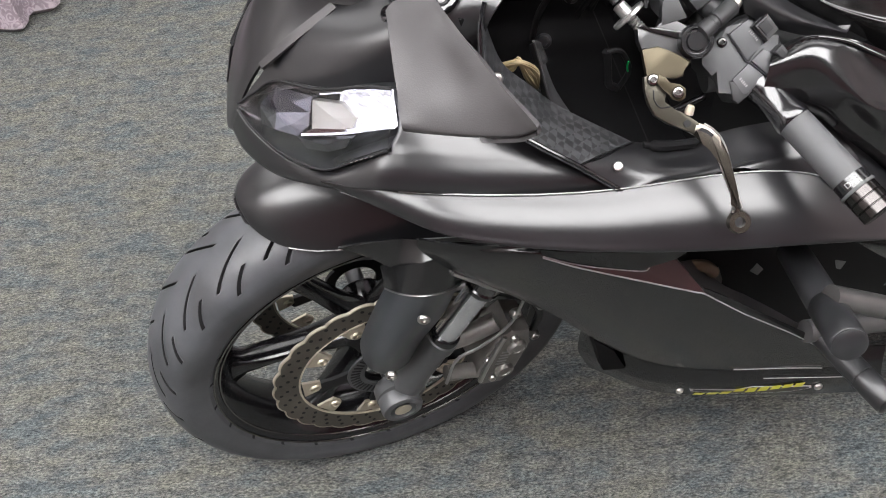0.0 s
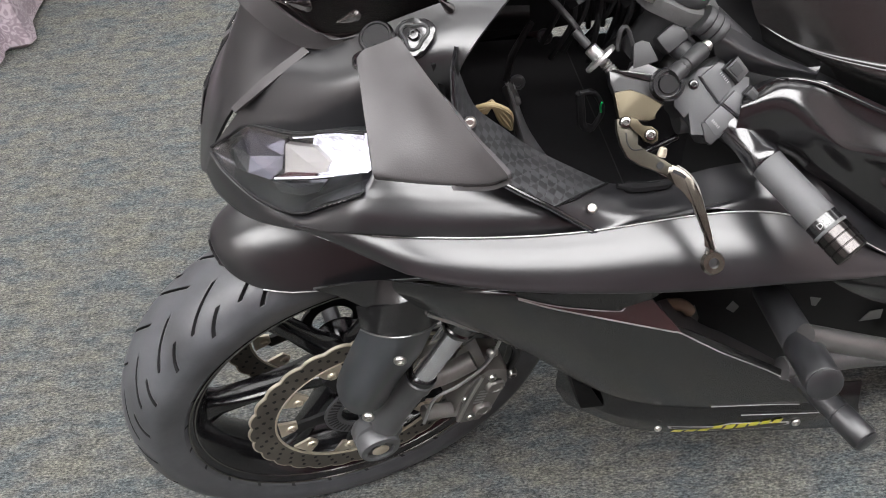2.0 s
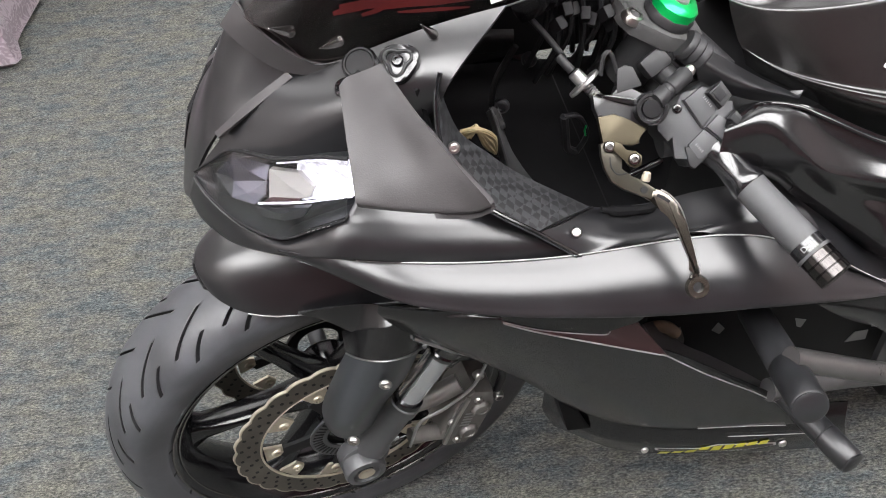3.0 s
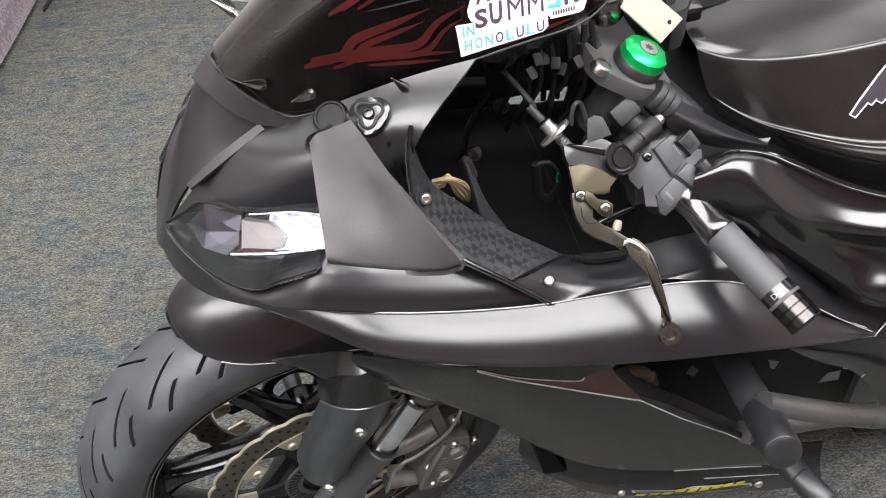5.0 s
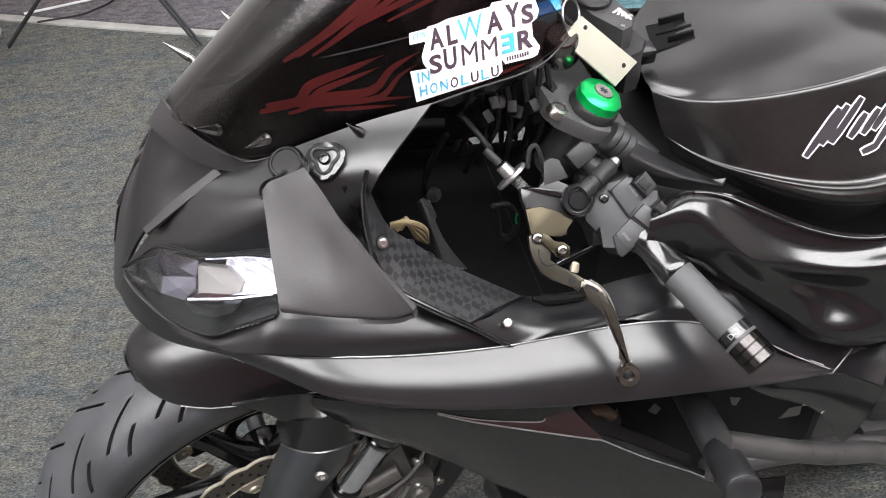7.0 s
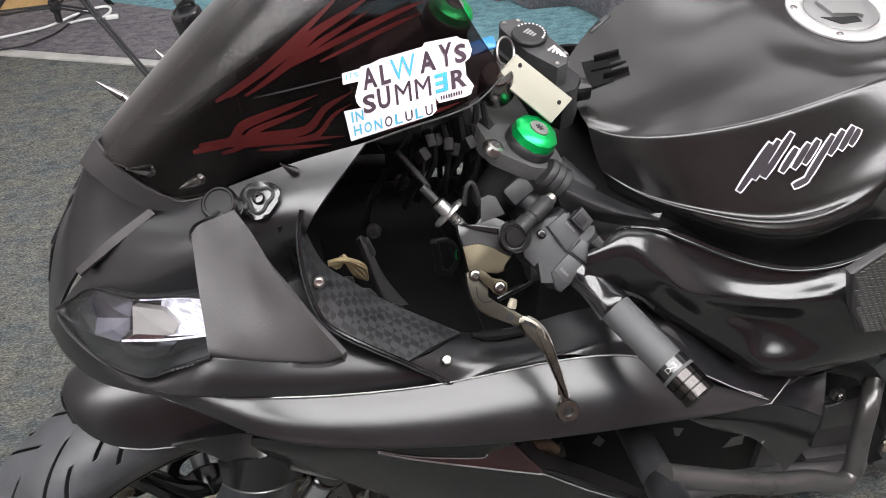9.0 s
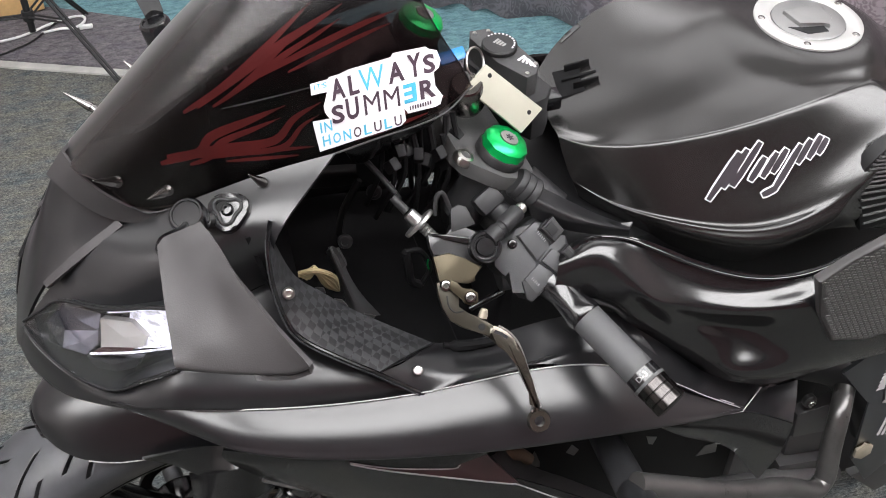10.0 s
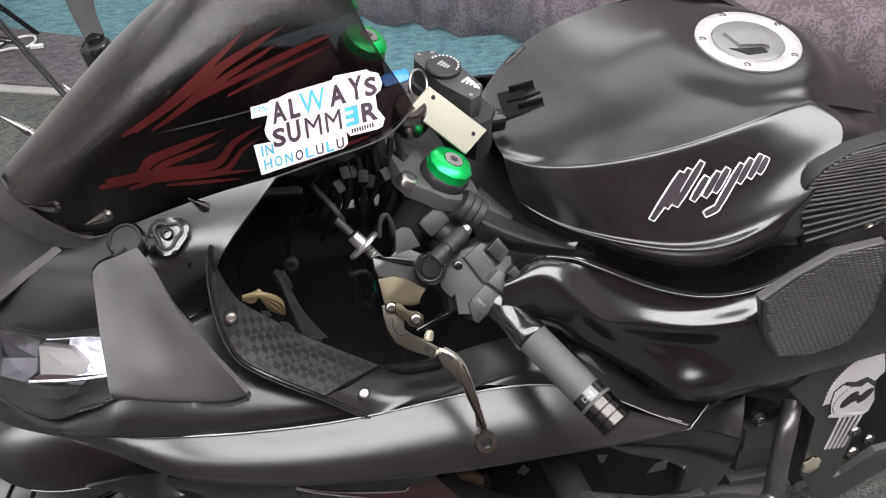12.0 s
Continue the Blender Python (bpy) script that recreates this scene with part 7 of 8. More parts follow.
for k in range(11):
    cx, cy = -14 + 5.5 * k, -63.5 - 2.7 * k + 0.09 * k * k
    plate("decal_bead", [(cx + 3.1 * math.cos(a), cy + 3.8 * math.sin(a)) for a in (2 * math.pi * q / 10 for q in range(10))], KM, 0.0007, 0.0010, WHITE, fp, "", 0)
for k in range(5):
    x0, y0, x1, y1 = 6.0 + 8.7 * k, -77.3 - 2.7 * k, 10 + 7.4 * k, -147.4 - 2.4 * k
    plate("decal_bar", [(x0 - 1.9, y0 + 2), (x0 + 1.9, y0), (x1 + 2.2, y1), (x1 + 0.6, y1 - 3), (x1 - 2.2, y1)], KM, 0.0, 0.0004, WHITE, fp, "", 0)
for x, z, r in ((0.834, 0.43, 0.013), (0.885, 0.475, 0.010), (0.80, 0.70, 0.011)):
    bolt("plate_bolt", (x, -0.226, z), (0, -1, 0.1), r * 0.9, 0.005, GOLD if z < 0.44 else CHROME, fp, "")

# logo on the tank, drawn as plain slanted strokes with a white border
def tank_logo():
    o, ux, uy = Vector((0.558, -0.145, 0.873)), Vector((0.104, -0.006, 0.030)), Vector((0.0165, 0.019, 0.0305))
    strokes = [((s, low), (s + 0.14 * (high - low), high)) for s, low, high in ((0.0, 0.0, 0.95), (0.10, 0.2, 0.95), (0.19, 0.15, 1.02), (0.35, 0.12, 0.55), (0.46, 0.10, 0.55), (0.55, 0.12, 0.55), (0.62, -0.40, 0.52), (0.78, 0.12, 0.55), (0.88, 0.14, 0.55), (0.97, 0.16, 0.42))]
    strokes += [((0.13, 0.9), (0.17, 0.2)), ((0.53, -0.44), (0.62, -0.40))]
    for wide, lift, mat, nm in ((0.0044, 0.0010, WHITE, "logo_border"), (0.0029, 0.0017, INK, "logo_stroke")):
        bm = bmesh.new()
        for (a, b), (c, d) in strokes:
            p, q = o + ux * a + uy * b, o + ux * c + uy * d
            along_v = (q - p).normalized()
            side = along_v.cross(Vector((0, -0.75, 0.66))).normalized() * wide
            p, q = p - along_v * wide * 0.7, q + along_v * wide * 0.7
            ring = []
            for t in range(5):
                c0 = p.lerp(q, t / 4)
                w = side * (0.75 if t in (0, 4) else 1.0)
                ring.append((bm.verts.new(c0 - w), bm.verts.new(c0 + w)))
            for e, f in zip(ring, ring[1:]):
                bm.faces.new((e[0], f[0], f[1], e[1]))
        snapped(bm, tank, lift)
        part(nm, bm, mat, tank, "white-edged script-like emblem strokes" if mat is WHITE else "")


tank_logo()

# sticker on the screen: a white die-cut patch with lettering
SO, SU, SV = Vector((0.2006, -0.0289, 1.0512)), Vector((0.0892, -0.0178, -0.0059)) / 600, Vector((-0.0184, -0.0517, -0.0726)) / 600


def on_screen(lift):
    def put_on(x, y):
        return skin_point(screen_ob, SO + SU * x + SV * y, lift)
    return put_on


def sticker_patch(name, outline, lift, mat, parent, label="", cuts=2):
    put_on = on_screen(lift)
    bm = outline_sheet([(x, y, 0) for x, y in outline], cuts)
    for v in bm.verts:
        v.co = put_on(v.co.x, v.co.y)
    return part(name, bm, mat, parent, label)


sticker = sticker_patch("screen_sticker", [(136, 400), (150, 330), (155, 252), (205, 237), (228, 245), (255, 212), (340, 188), (480, 146), (490, 125), (670, 85), (690, 95), (738, 100), (764, 150), (755, 190), (728, 215), (736, 255), (742, 285), (790, 335), (766, 347), (780, 380), (750, 396), (600, 432), (575, 405), (580, 470), (205, 480), (160, 450), (145, 430)], 0.0006, WHITE, bike, "white die-cut sticker with black and blue lettering", 3)
sticker_patch("sticker_box", [(80, 475), (330, 430), (575, 405), (590, 468), (566, 496), (350, 562), (128, 632)], 0.0009, WHITE, sticker)
sticker_patch("sticker_box", [(60, 285), (160, 258), (160, 322), (68, 342)], 0.0009, WHITE, sticker)


def letter(ch, x, y, w, h, mat, slope=-0.29, lean=-0.2, flip=False, lift=0.0014):
    put_on = on_screen(lift)
    bm = text_mesh(ch, 1.0, 1.0, lambda u, v, _: Vector((x + u * w + lean * v * h, y + slope * u * w - v * h, 0)), flip, bold=(0.0 if ch in "MW" else 0.030) if h > 60 else 0.014)
    for v in bm.verts:
        v.co = put_on(v.co.x, v.co.y)
    part("letter", bm, mat, sticker)


INK2 = plain("dark_plum_ink", (0.055, 0.035, 0.05), 0.45, 0, 600, 0.05, 0.1)
for ch, x, w, h, mat in (("A", 180, 72, 105, INK2), ("L", 272, 52, 100, INK2), ("W", 330, 130, 112, BLUEV), ("A", 480, 86, 104, INK2), ("Y", 588, 74, 118, INK2), ("S", 672, 66, 96, INK2)):
    letter(ch, x, 374 - 0.29 * (x - 165), w, h, mat)
for ch, x, w, h, mat in (("S", 190, 66, 92, INK2), ("U", 268, 66, 108, INK2), ("M", 362, 84, 104, INK2), ("M", 468, 84, 102, INK2), ("R", 664, 84, 96, INK2)):
    letter(ch, x, 490 - 0.275 * (x - 190), w, h, mat, -0.275)
letter("E", 574, 382, 70, 96, BLUEV, -0.29, -0.2, True)
letter("I", 128, 534, 9, 54, BLUEV)
letter("N", 150, 530, 40, 54, BLUEV)
for k, ch in enumerate("HONOLULU"):
    letter(ch, 146 + 55 * k, 604 - 0.27 * 55 * k, 40, 54, BLUEV if k in (0, 1, 2, 4, 6) else INK2)
for k, ch in enumerate("IT'S"):
    letter(ch, 84 + (0, 14, 36, 44)[k], 316 - 0.26 * (0, 14, 36, 44)[k] - (14 if k == 2 else 0), (5, 20, 5, 20)[k], (26, 26, 10, 26)[k], BLUEV)
for k in range(9):
    sticker_patch("print_bar", [(606 + 14 * k, 414 - 4 * k), (614 + 14 * k, 412 - 4 * k), (610 + 14 * k, 392 - 4 * k), (602 + 14 * k, 394 - 4 * k)], 0.0014, INK2, sticker, "", 0)

# dark red flame stripes on the lower screen
STRIPES = (
    (((0.100, -0.044, 1.003), (0.135, -0.045, 1.022), (0.174, -0.035, 1.044), (0.212, -0.020, 1.064)), 0.007),
    (((0.111, -0.047, 1.008), (0.148, -0.044, 1.028), (0.177, -0.040, 1.043), (0.208, -0.035, 1.055), (0.235, -0.029, 1.065)), 0.008),
    (((0.154, -0.050, 1.026), (0.203, -0.049, 1.044), (0.243, -0.046, 1.056), (0.277, -0.042, 1.063)), 0.006),
    (((0.073, -0.058, 0.968), (0.104, -0.067, 0.980), (0.117, -0.065, 0.992), (0.148, -0.070, 1.005), (0.178, -0.072, 1.015)), 0.009),
    (((0.079, -0.058, 0.974), (0.124, -0.072, 0.984), (0.164, -0.081, 0.989), (0.183, -0.079, 1.006), (0.206, -0.078, 1.017)), 0.008),
    (((0.092, -0.064, 0.975), (0.145, -0.079, 0.980), (0.196, -0.087, 0.980)), 0.005),
    (((0.20, -0.09, 0.985), (0.25, -0.09, 0.995), (0.31, -0.085, 1.005)), 0.006),
)
for line, w0 in [(a, s * w) for a, w in STRIPES for s in (1, -0.7)]:
    pts = spline([q for q in line], 8) if w0 > 0 else spline([(x + 0.006, y - 0.005, z - 0.004) for x, y, z in line], 8)[4:-3]
    w0 = abs(w0)
    bm = bmesh.new()
    ring = []
    for i, p in enumerate(pts):
        d = (pts[min(i + 1, len(pts) - 1)] - pts[max(i - 1, 0)]).normalized()
        w = d.cross(Vector((0, -0.7, 0.7))).normalized() * w0 * 0.42 * (0.12 + 0.9 * math.sin(math.pi * min(1, 0.08 + i / len(pts))) ** 0.7)
        ring.append((bm.verts.new(p - w), bm.verts.new(p + w)))
    for e, f in zip(ring, ring[1:]):
        bm.faces.new((e[0], f[0], f[1], e[1]))
    snapped(bm, screen_ob, 0.0002)
    part("screen_stripe", bm, RED, screen_ob, "dark red flame stripe")
bm = bmesh.new()
tube(bm, [p + Vector((0, -0.0005, 0.001)) for p in spline(SCREEN_ROWS[0], 6)], 0.0009, 6, 1)
part("screen_edge", bm, PLASTIC, screen_ob, "polished screen edge")
# thin paler bead painted in as the bright line along the crease
crease = [Vector(p) for p in ((0.130, -0.056, 1.010), (0.146, -0.060, 1.014), (0.175, -0.066, 1.021), (0.205, -0.070, 1.027))]
bm = bmesh.new()
tube(bm, crease, [0.0003, 0.0006, 0.0006, 0.0005], 6, 6)
snapped(bm, screen_ob, 0.0004)
part("crease_highlight", bm, GREY, screen_ob)

# frame sliders, crash bar, belly sticker
SLIDERM = plain("scuffed_nylon", (0.016, 0.0165, 0.018), 0.36, 0, 700, 0.3, 0.4)
def slider(a, b, r, lab):
    a, b = Vector(a), Vector(b)
    ln = (b - a).length
    bm = bmesh.new()
    lathe(bm, [(0, 0), (r * 0.92, 0), (r * 0.98, ln * 0.60), (r * 0.94, ln * 0.605), (r * 0.94, ln * 0.612), (r, ln * 0.62), (r, ln - 0.006), (r - 0.0015, ln - 0.004), (r - 0.001, ln - 0.002), (r - 0.004, ln), (0, ln)], 36, along(a, b - a))
    sl = part("frame_slider", bm, SLIDERM, bike, lab)
    return sl


slider((0.470, -0.19, 0.575), (0.442, -0.352, 0.654), 0.0185, "dark grey scuffed frame slider")
slider((0.520, -0.225, 0.44), (0.556, -0.335, 0.446), 0.0158, "dark grey lower frame slider")
bm = bmesh.new()
tube(bm, [(0.450, -0.292, 0.646), (0.573, -0.297, 0.575), (0.655, -0.288, 0.525), (0.713, -0.280, 0.474), (0.734, -0.272, 0.470), (0.740, -0.266, 0.483), (0.744, -0.253, 0.513), (0.753, -0.235, 0.552), (0.773, -0.210, 0.562)], 0.0122, 18, 6)
part("crash_bar", bm, plain("grey_satin_bar", (0.10, 0.097, 0.096), 0.30, 0.7), bike, "dark grey tubular crash bar")
bm = bmesh.new()
tube(bm, [(0.50, -0.225, 0.45), (0.60, -0.215, 0.42), (0.72, -0.20, 0.36), (0.86, -0.19, 0.30)], 0.014, 16, 5)
part("crash_bar", bm, plain("grey_satin_bar_low", (0.10, 0.098, 0.10), 0.36, 0.4), bike, "dark grey tubular crash bar")
belly = [o for o in bike.children if o.name.startswith("belly_pan")][0]
for outline, lift, mat, nm in ((((0.386, -0.204, 0.316), (0.420, -0.212, 0.317), (0.442, -0.218, 0.317), (0.462, -0.222, 0.325), (0.508, -0.226, 0.314), (0.542, -0.227, 0.304), (0.546, -0.223, 0.290), (0.520, -0.222, 0.288), (0.450, -0.213, 0.294), (0.390, -0.198, 0.300)), 0.0006, WHITE, "belly_sticker"), (((0.390, -0.204, 0.3145), (0.442, -0.218, 0.3150), (0.463, -0.222, 0.322), (0.508, -0.226, 0.311), (0.539, -0.227, 0.302), (0.542, -0.223, 0.292), (0.520, -0.222, 0.2905), (0.450, -0.213, 0.2965), (0.393, -0.198, 0.302)), 0.0011, INK, "belly_sticker_field")):
    bm = snapped(outline_sheet(outline, 2), belly, lift)
    part(nm, bm, mat, belly, "white-edged black and yellow sticker" if mat is WHITE else "")
for k in range(9):
    x = 0.396 + 0.0155 * k
    zt = 0.3125 if k < 3 else 0.3175 - 0.0021 * (k - 3)
    hgt = 0.0110 + 0.003 * (k in (4, 5)) - 0.001 * (k % 2)
    bm = snapped(outline_sheet([(x, -0.215, zt), (x + 0.012, -0.215, zt - 0.001), (x + 0.010, -0.215, zt - hgt), (x - 0.002, -0.215, zt - hgt + 0.001)], 1), belly, 0.0016)
    part("sticker_mark", bm, YELLOW, belly)

# bright lines along the fairing's panel edges, drawn as their highlights
def stripe(pts, r, name="edge_line", dull=False):
    bm = bmesh.new()
    tube(bm, pts, r, 6, 2)
    part(name, bm, GREY if dull else plain("edge_highlight_silver", (0.5, 0.49, 0.49), 0.35, 0.5), bike, "line drawn as the highlight along a panel edge")


def on_row(rows, k, lift, start=0, stop=99):
    """A line that runs along one control row of a panel, a little proud of it."""
    return [Vector(p) + Vector(lift) for p in flow(rows[k], 6)][start:stop]


stripe([Vector(p) + Vector((0, -0.001, 0.0002)) for p in spline(TRI[2], 3)] + [Vector((0.410, -0.229, 0.528)), Vector((0.476, -0.230, 0.465)), Vector((0.530, -0.231, 0.407))], 0.0008)
stripe([Vector(p) + Vector((0, -0.001, 0)) for p in spline(TRI[1][:5], 3)], 0.0006)
stripe(on_row(BAND, 0, (0, -0.0014, 0.0014), 10, 26) + on_row(BAND, 0, (0, -0.001, 0.001), 27, 40), 0.0007)
LIP_LINE = [(0.148, -0.126, 0.945)] + [Vector(p) + Vector((-0.002, -0.002, 0.0)) for p in CARBON_OUT] + [(0.2545, -0.207, 0.7665)]
bm = bmesh.new()
tube(bm, LIP_LINE, 0.0021, 8, 5)
part("opening_bead", bm, GLOSS, bike, "gloss black bead round the cockpit opening")
stripe([Vector(p) + Vector((-0.0022, -0.0016, -0.0005)) for p in LIP_LINE[1:]], 0.0007, dull=True)
bm = bmesh.new()
tube(bm, [(0.2172, -0.1972, 0.802), (0.2450, -0.180, 0.7905), (0.2800, -0.159, 0.7735)], 0.0011, 6, 4)
part("panel_joint", bm, DEEP_BLACK, bike, "dark joint beside the carbon panel")
# raised near-black bead in place of the recess and its shade
bm = bmesh.new()
tube(bm, [(0.288, -0.163, 0.772), (0.305, -0.166, 0.768), (0.330, -0.168, 0.766), (0.348, -0.166, 0.7655)], [0.003, 0.0055, 0.0045, 0.002], 8, 5)
part("trim_recess_shade", bm, DEEP_BLACK, bike, "near-black bead for the shade in a recess of the inner trim")
stripe(on_row(BAND, 0, (0, -0.001, 0.001), 40, 48), 0.0006)
stripe([(0.594, -0.2475, 0.648), (0.612, -0.2365, 0.648), (0.631, -0.2235, 0.642)], 0.0007)
stripe([(0.594, -0.2485, 0.648), (0.539, -0.2485, 0.658), (0.487, -0.2495, 0.673)], 0.0005)
stripe([(0.456, -0.2205, 0.7425), (0.495, -0.2305, 0.7235), (0.545, -0.2395, 0.6845), (0.591, -0.2445, 0.6505)], 0.0006)
stripe([(0.606, -0.247, 0.562), (0.609, -0.2465, 0.572), (0.598, -0.2455, 0.580), (0.580, -0.2425, 0.583)], 0.0008)
stripe([r[0] + AXLE_D * 0.0006 for r in fender_rows()][3:], 0.0007)
stripe([(0.431, -0.216, 0.369), (0.498, -0.225, 0.362), (0.545, -0.229, 0.350)], 0.0006)
stripe([(0.472, -0.2235, 0.343), (0.533, -0.2285, 0.329), (0.585, -0.2315, 0.315)], 0.0006)

# front caliper, bracket, hose and pipes
cal_m = along((0.158, -0.098, 0.335), AXLE_D, (0.35, 0.05, 0.93))
bm = bmesh.new()
prism(bm, [(-0.060, -0.020), (-0.030, -0.030), (0.030, -0.030), (0.058, -0.018), (0.062, 0.010), (0.040, 0.026), (-0.036, 0.028), (-0.062, 0.010)], cal_m @ Matrix.Translation((0, 0, -0.03)), 0.05, 0.006)
cal = part("brake_caliper", bm, CALIPER, bike, "dark grey radial brake caliper")
for q in range(5):
    bm = bmesh.new()
    box(bm, (0.003, 0.014, 0.0006), cal_m @ Matrix.Translation((-0.012 + 0.0065 * q, 0.0, 0.0203)))
    part("logo_bar", bm, SILVER, cal)
for dx, dy in ((-0.045, 0.0), (0.045, 0.0), (0.0, 0.022)):
    bolt("caliper_bolt", cal_m @ Vector((dx, dy, 0.019)), AXLE_D, 0.006, 0.005, STEEL, cal)
for dx in (-0.026, 0.026):
    bm = bmesh.new()
    lathe(bm, [(0, 0), (0.0125, 0), (0.0135, 0.002), (0.0135, 0.006), (0.011, 0.009), (0.0075, 0.009), (0.0068, 0.0075), (0, 0.0075)], 24, cal_m @ Matrix.Translation((dx, -0.010, 0.018)))
    part("piston_cap", bm, CALIPER, cal, "round grey piston cap")
bm = bmesh.new()
tube(bm, [cal_m @ Vector((-0.05, 0.016, 0.02)), cal_m @ Vector((0, 0.024, 0.026)), cal_m @ Vector((0.05, 0.016, 0.02))], 0.0035, 8, 5)
part("bridge_pipe", bm, STEEL, cal, "thin steel bridge pipe")
bm = bmesh.new()
tube(bm, [(0.085, -0.115, 0.40), (0.12, -0.11, 0.40), (0.155, -0.105, 0.41)], 0.013, 14)
part("caliper_bracket", bm, CALIPER, cal, "grey caliper bracket")
bm = bmesh.new()
tube(bm, [(0.085, -0.118, 0.325), (0.12, -0.112, 0.31), (0.155, -0.105, 0.285)], 0.011, 14)
part("caliper_bracket", bm, CALIPER, cal, "grey caliper bracket")
bm = bmesh.new()
tube(bm, [(0.082, -0.135, 0.33), (0.099, -0.128, 0.373), (0.133, -0.122, 0.385), (0.171, -0.117, 0.417), (0.194, -0.110, 0.47)], 0.0022, 8, 6)
part("sensor_cable", bm, SILVER, bike, "grey wheel sensor cable")
bm = bmesh.new()
tube(bm, [(0.205, -0.098, 0.36), (0.213, -0.10, 0.40), (0.205, -0.10, 0.44), (0.20, -0.09, 0.50)], 0.005, 10, 5)
part("brake_hose", bm, PLASTIC, bike, "black brake hose")
for p in ((0.205, -0.100, 0.355), (0.212, -0.103, 0.43), (0.178, -0.108, 0.43)):
    bolt("banjo_bolt", p, AXLE_D, 0.0075, 0.009, STEEL, bike)
bm = bmesh.new()
lathe(bm, [(0.008, 0.0), (0.030, 0.0), (0.033, 0.004), (0.033, 0.02), (0.028, 0.024), (0.008, 0.024), (0.008, 0.0)], 36, along(WHEEL_C + AXLE_D * 0.104 + Vector((0.004, 0, 0.0)), AXLE_D))
part("axle_boss", bm, FORK_GREY, bike, "dark grey axle boss")
# underside trim of the lower fairing nose
bm = bmesh.new()
for k in range(3):
    tube(bm, [(0.10 + 0.006 * k, -0.15 + 0.006 * k, 0.600 - 0.01 * k), (0.14, -0.152 + 0.006 * k, 0.565 - 0.01 * k), (0.185, -0.150 + 0.006 * k, 0.530 - 0.01 * k)], 0.0025, 6, 5)
part("fairing_lip_trim", bm, SILVER, bike, "silver torn foil along the fairing lip")

# ---- background things ----
def drape(name, path_pts, height, mat, label, cat, waves, amp, thick=0.004, kind=""):
    """Cloth hung in folds along a line on plan."""
    bm = bmesh.new()
    pts = spline([(x, y, 0) for x, y in path_pts], 40)
    rows = []
    for i, p in enumerate(pts):
        d = (pts[min(i + 1, len(pts) - 1)] - pts[max(i - 1, 0)]).normalized()
        nrm = Vector((-d.y, d.x, 0))
        s = i / len(pts)
        fold = amp * math.sin(waves * 2 * math.pi * s + 1.3 * math.sin(9 * s)) + amp * 0.5 * math.sin(waves * 3.1 * math.pi * s + 2)
        rows.append([bm.verts.new(p + nrm * fold * (1 - 0.35 * z) + Vector((0, 0, height * z + 0.012 * math.sin(7 * s * waves) * (z < 0.01) + 0.012))) for z in (0, 0.1, 0.3, 0.6, 1.0)])
    for a, b in zip(rows, rows[1:]):
        for j in range(4):
            bm.faces.new((a[j], b[j], b[j + 1], a[j + 1]))
    ob = link(name, bm, mat)
    so = ob.modifiers.new("solid", "SOLIDIFY")
    so.thickness = thick
    return tagged(ob, label, cat, kind=kind)


drape("curtain", ((0.03, 3.42), (0.61, 3.09), (0.95, 2.86), (1.87, 2.17), (4.1, 1.57)), 2.4, DAMASK, "mauve damask curtain hanging to the floor behind the motorcycle", "curtain", 9, 0.02)
# unseen curtain added for streaks in the screen and light on the left
drape("curtain", ((-3.02, -2.4), (-3.05, 0.5), (-3.0, 3.7)), 2.5, WALLCLOTH, "unseen grey-brown pleated curtain added for reflections on the motorcycle", "curtain", 26, 0.03)
for nm, corners, mat, label, cat, hz in (
    ("white_strip", ((-1.24, 3.265), (-0.275, 2.835), (0.9, 2.455), (0.9, 2.49), (-0.27, 2.87), (-1.23, 3.30)), EDGING, "worn white edging strip at the carpet edge", "floor edging", 0.006),
    ("grey_rug", ((-1.23, 3.30), (-0.27, 2.87), (0.9, 2.49), (0.9, 2.56), (0.30, 2.80), (-0.167, 3.117), (-0.241, 3.207), (-0.553, 3.397), (-1.2, 3.62)), MAT_GREY, "mauve-grey short-pile rug beyond the carpet", "rug", 0.012),
    ("teal_floor", ((-1.2, 3.62), (-0.553, 3.397), (-0.241, 3.207), (-0.167, 3.117), (0.30, 2.80), (0.9, 2.56), (0.9, 2.49), (2.2, 2.1), (4.15, 1.9), (4.15, 3.85), (-1.2, 3.85)), TEAL, "teal felt floor covering under the curtain", "floor covering", 0.004),
):
    bm = bmesh.new()
    prism(bm, [(x, y) for x, y in corners], Matrix.Translation((0, 0, 0.0005)), hz, 0.001)
    tagged(link(nm, bm, mat, smooth=False), label, cat, kind="structure")

# draped box at the carpet's edge
bm = bmesh.new()
segs = 64
rings = []
for z, grow in ((0.0, 1.0), (0.02, 1.06), (0.15, 1.0), (0.4, 0.97), (0.62, 0.95), (0.65, 0.9)):
    ring = []
    for k in range(segs):
        a = 2 * math.pi * k / segs
        sx = math.copysign(abs(math.cos(a)) ** 0.35, math.cos(a)) * 0.42
        sy = math.copysign(abs(math.sin(a)) ** 0.35, math.sin(a)) * 0.42
        f = 1 + 0.05 * math.sin(11 * a + 2 * z) * (1 - z)
        ring.append(bm.verts.new((-1.36 + sx * grow * f, 2.76 + sy * grow * f, z)))
    rings.append(ring)
for a, b in zip(rings, rings[1:]):
    for k in range(segs):
        bm.faces.new((a[k], a[(k + 1) % segs], b[(k + 1) % segs], b[k]))
bm.faces.new(rings[-1])
tagged(link("draped_box", bm, DAMASK), "box draped in mauve damask cloth on the carpet", "draped table")

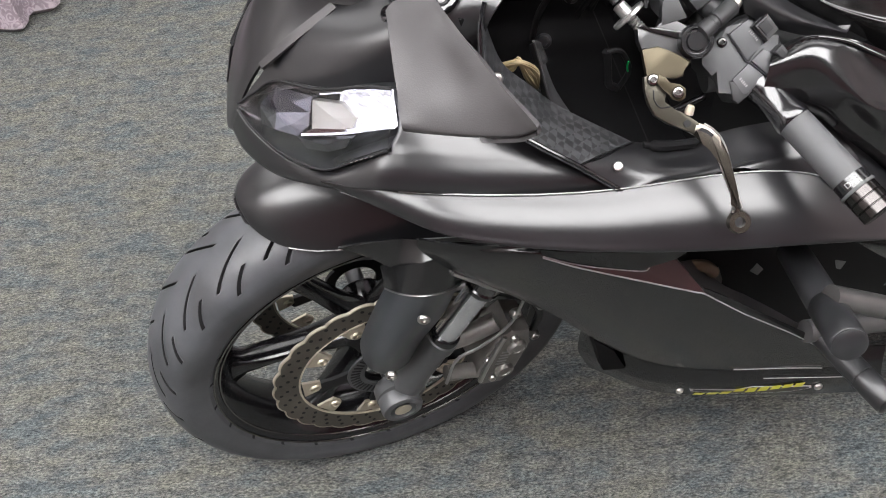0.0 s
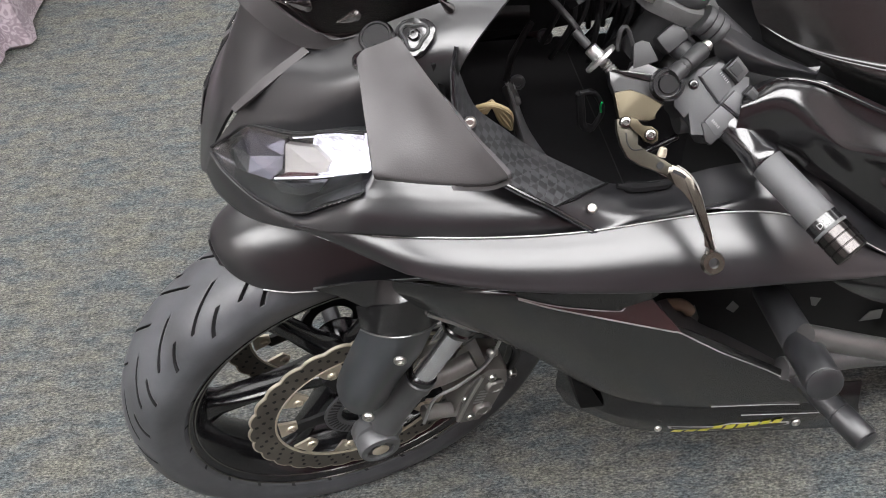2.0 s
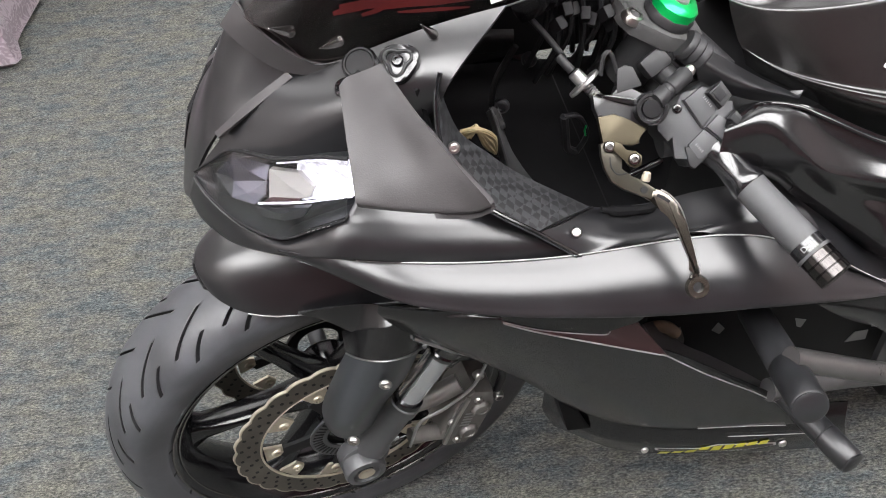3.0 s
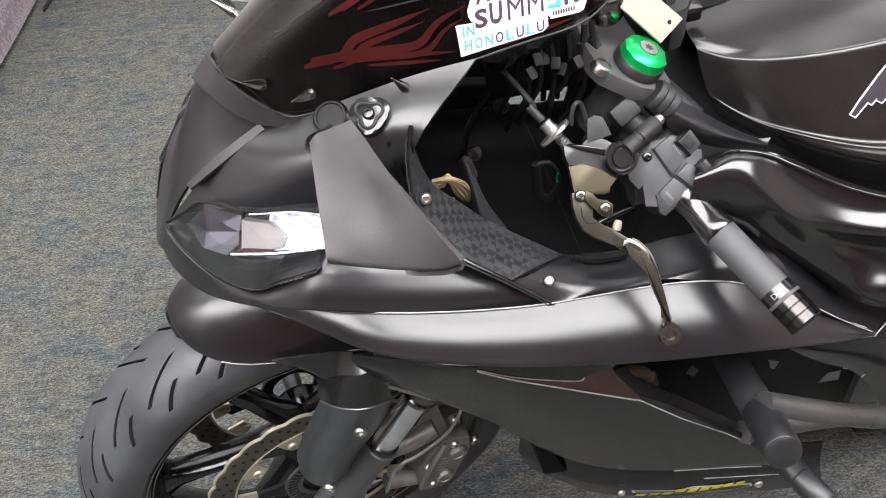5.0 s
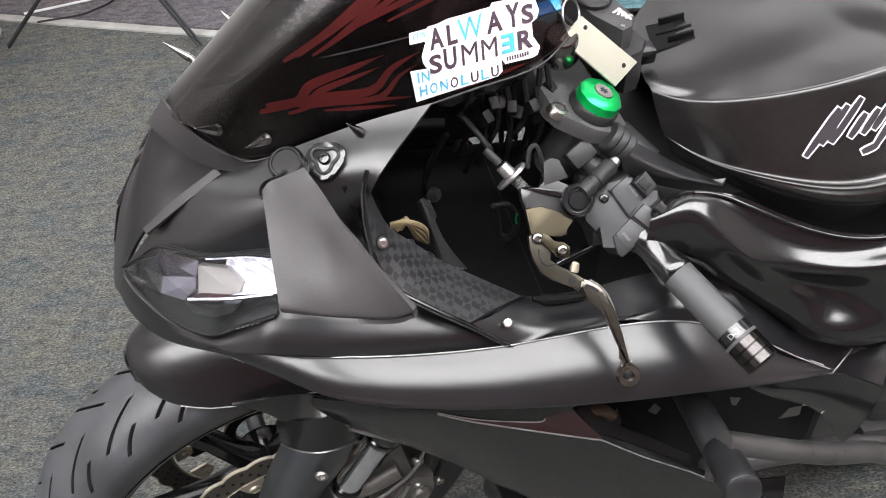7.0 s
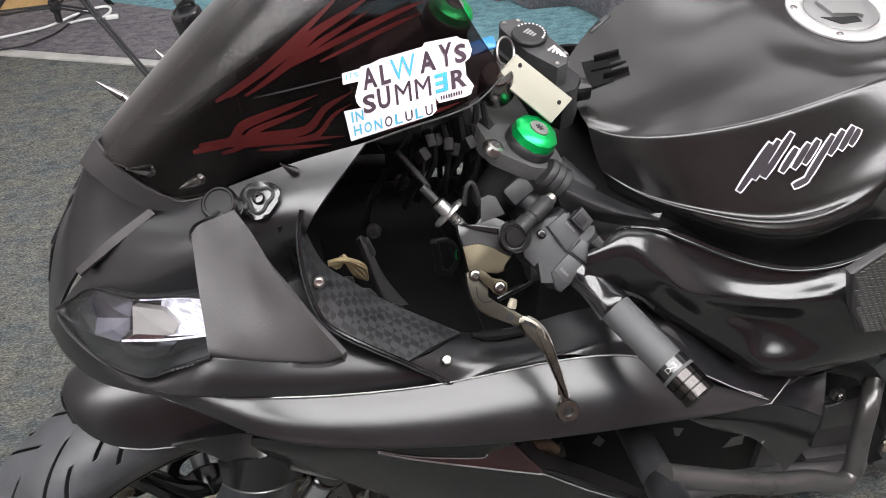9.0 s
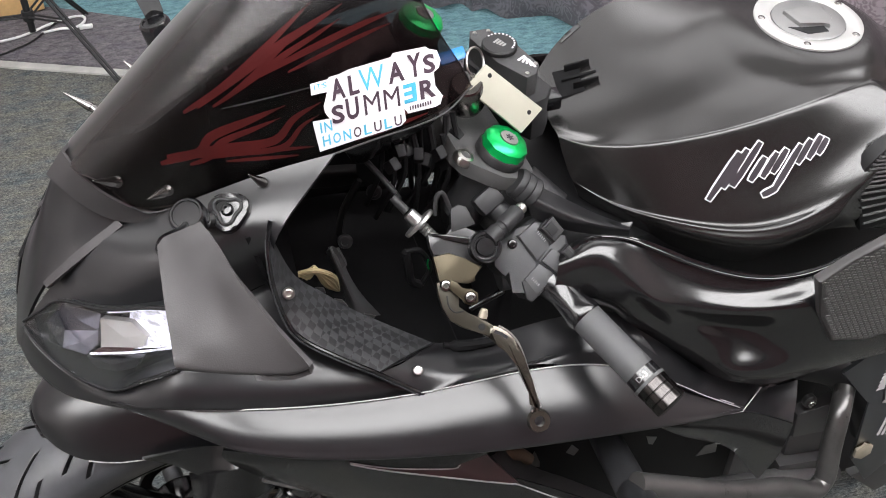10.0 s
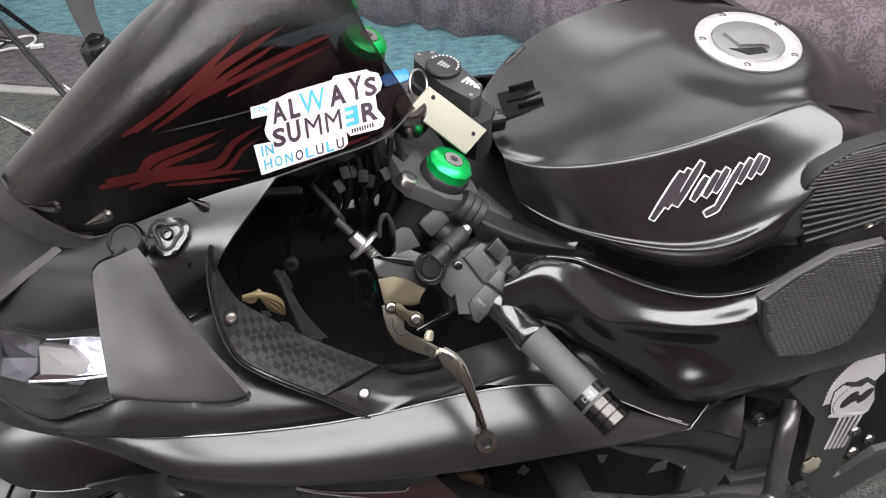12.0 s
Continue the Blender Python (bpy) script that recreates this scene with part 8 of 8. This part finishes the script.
# light stand with spread legs
stand = new("light_stand")
stand.matrix_basis = pose(-0.544, 2.989, 0.012)
tagged(stand, "black folding light stand with spread flat legs", "light stand")
bm = bmesh.new()
tube(bm, [(0, 0, 0.10), (0, 0, 1.6)], 0.010, 14)
part("pole", bm, PLASTIC, stand)
for z in (0.15, 0.31):
    bm = bmesh.new()
    lathe(bm, [(0, -0.015), (0.016, -0.015), (0.018, -0.010), (0.018, 0.010), (0.016, 0.015), (0, 0.015)], 18, Matrix.Translation((0, 0, z)))
    part("collar", bm, PLASTIC, stand)
for a in (-43, 70.5, 194):
    c, sn = math.cos(radians(a)), math.sin(radians(a))
    for side in (-0.006, 0.006):
        off = Vector((-sn * side, c * side, 0))
        bm = bmesh.new()
        tube(bm, [Vector((0.015 * c, 0.015 * sn, 0.31)) + off, Vector((0.33 * c, 0.33 * sn, 0.004)) + off], 0.0045, 8)
        leg = part("leg", bm, PLASTIC, stand)
        bm = bmesh.new()
        tube(bm, [Vector((0.012 * c, 0.012 * sn, 0.15)) + off * 1.6, Vector((0.165 * c, 0.165 * sn, 0.165)) + off * 1.6], 0.0035, 8)
        part("brace", bm, PLASTIC, leg)
# white cord on the rug, pine crate
bm = bmesh.new()
tube(bm, [(-0.85, 3.12, 0.018), (-0.707, 3.151, 0.018), (-0.618, 3.181, 0.018), (-0.542, 3.238, 0.02), (-0.481, 3.273, 0.02), (-0.441, 3.271, 0.02), (-0.434, 3.234, 0.018), (-0.463, 3.193, 0.018), (-0.501, 3.195, 0.02), (-0.56, 3.185, 0.018)], 0.0042, 8, 6)
box(bm, (0.040, 0.016, 0.012), Matrix.Translation((-0.425, 3.184, 0.022)), 0.003)
tagged(link("power_cord", bm, CORD), "white power cord lying on the rug", "cord")
bm = bmesh.new()
tube(bm, [(-0.80, 3.05, 0.017), (-0.681, 3.063, 0.017), (-0.633, 3.091, 0.017), (-0.588, 3.128, 0.018), (-0.545, 3.205, 0.018), (-0.50, 3.30, 0.018)], 0.0032, 8, 6)
tagged(link("black_cable", bm, PLASTIC), "thin black cable lying on the rug", "cable")
crate = new("pine_crate")
crate.matrix_basis = pose(-0.81, 3.46, 0.012, 0, 0, 16)
tagged(crate, "pale pine slatted crate standing on the floor", "crate")
for k in range(3):
    bm = bmesh.new()
    box(bm, (0.42, 0.018, 0.085), Matrix.Translation((0, -0.15, 0.05 + 0.095 * k)), 0.003)
    part("slat", bm, WOOD, crate)
for sx in (-0.2, 0.2):
    bm = bmesh.new()
    box(bm, (0.02, 0.28, 0.285), Matrix.Translation((sx, 0.0, 0.145)), 0.003)
    part("end_board", bm, WOOD, crate)
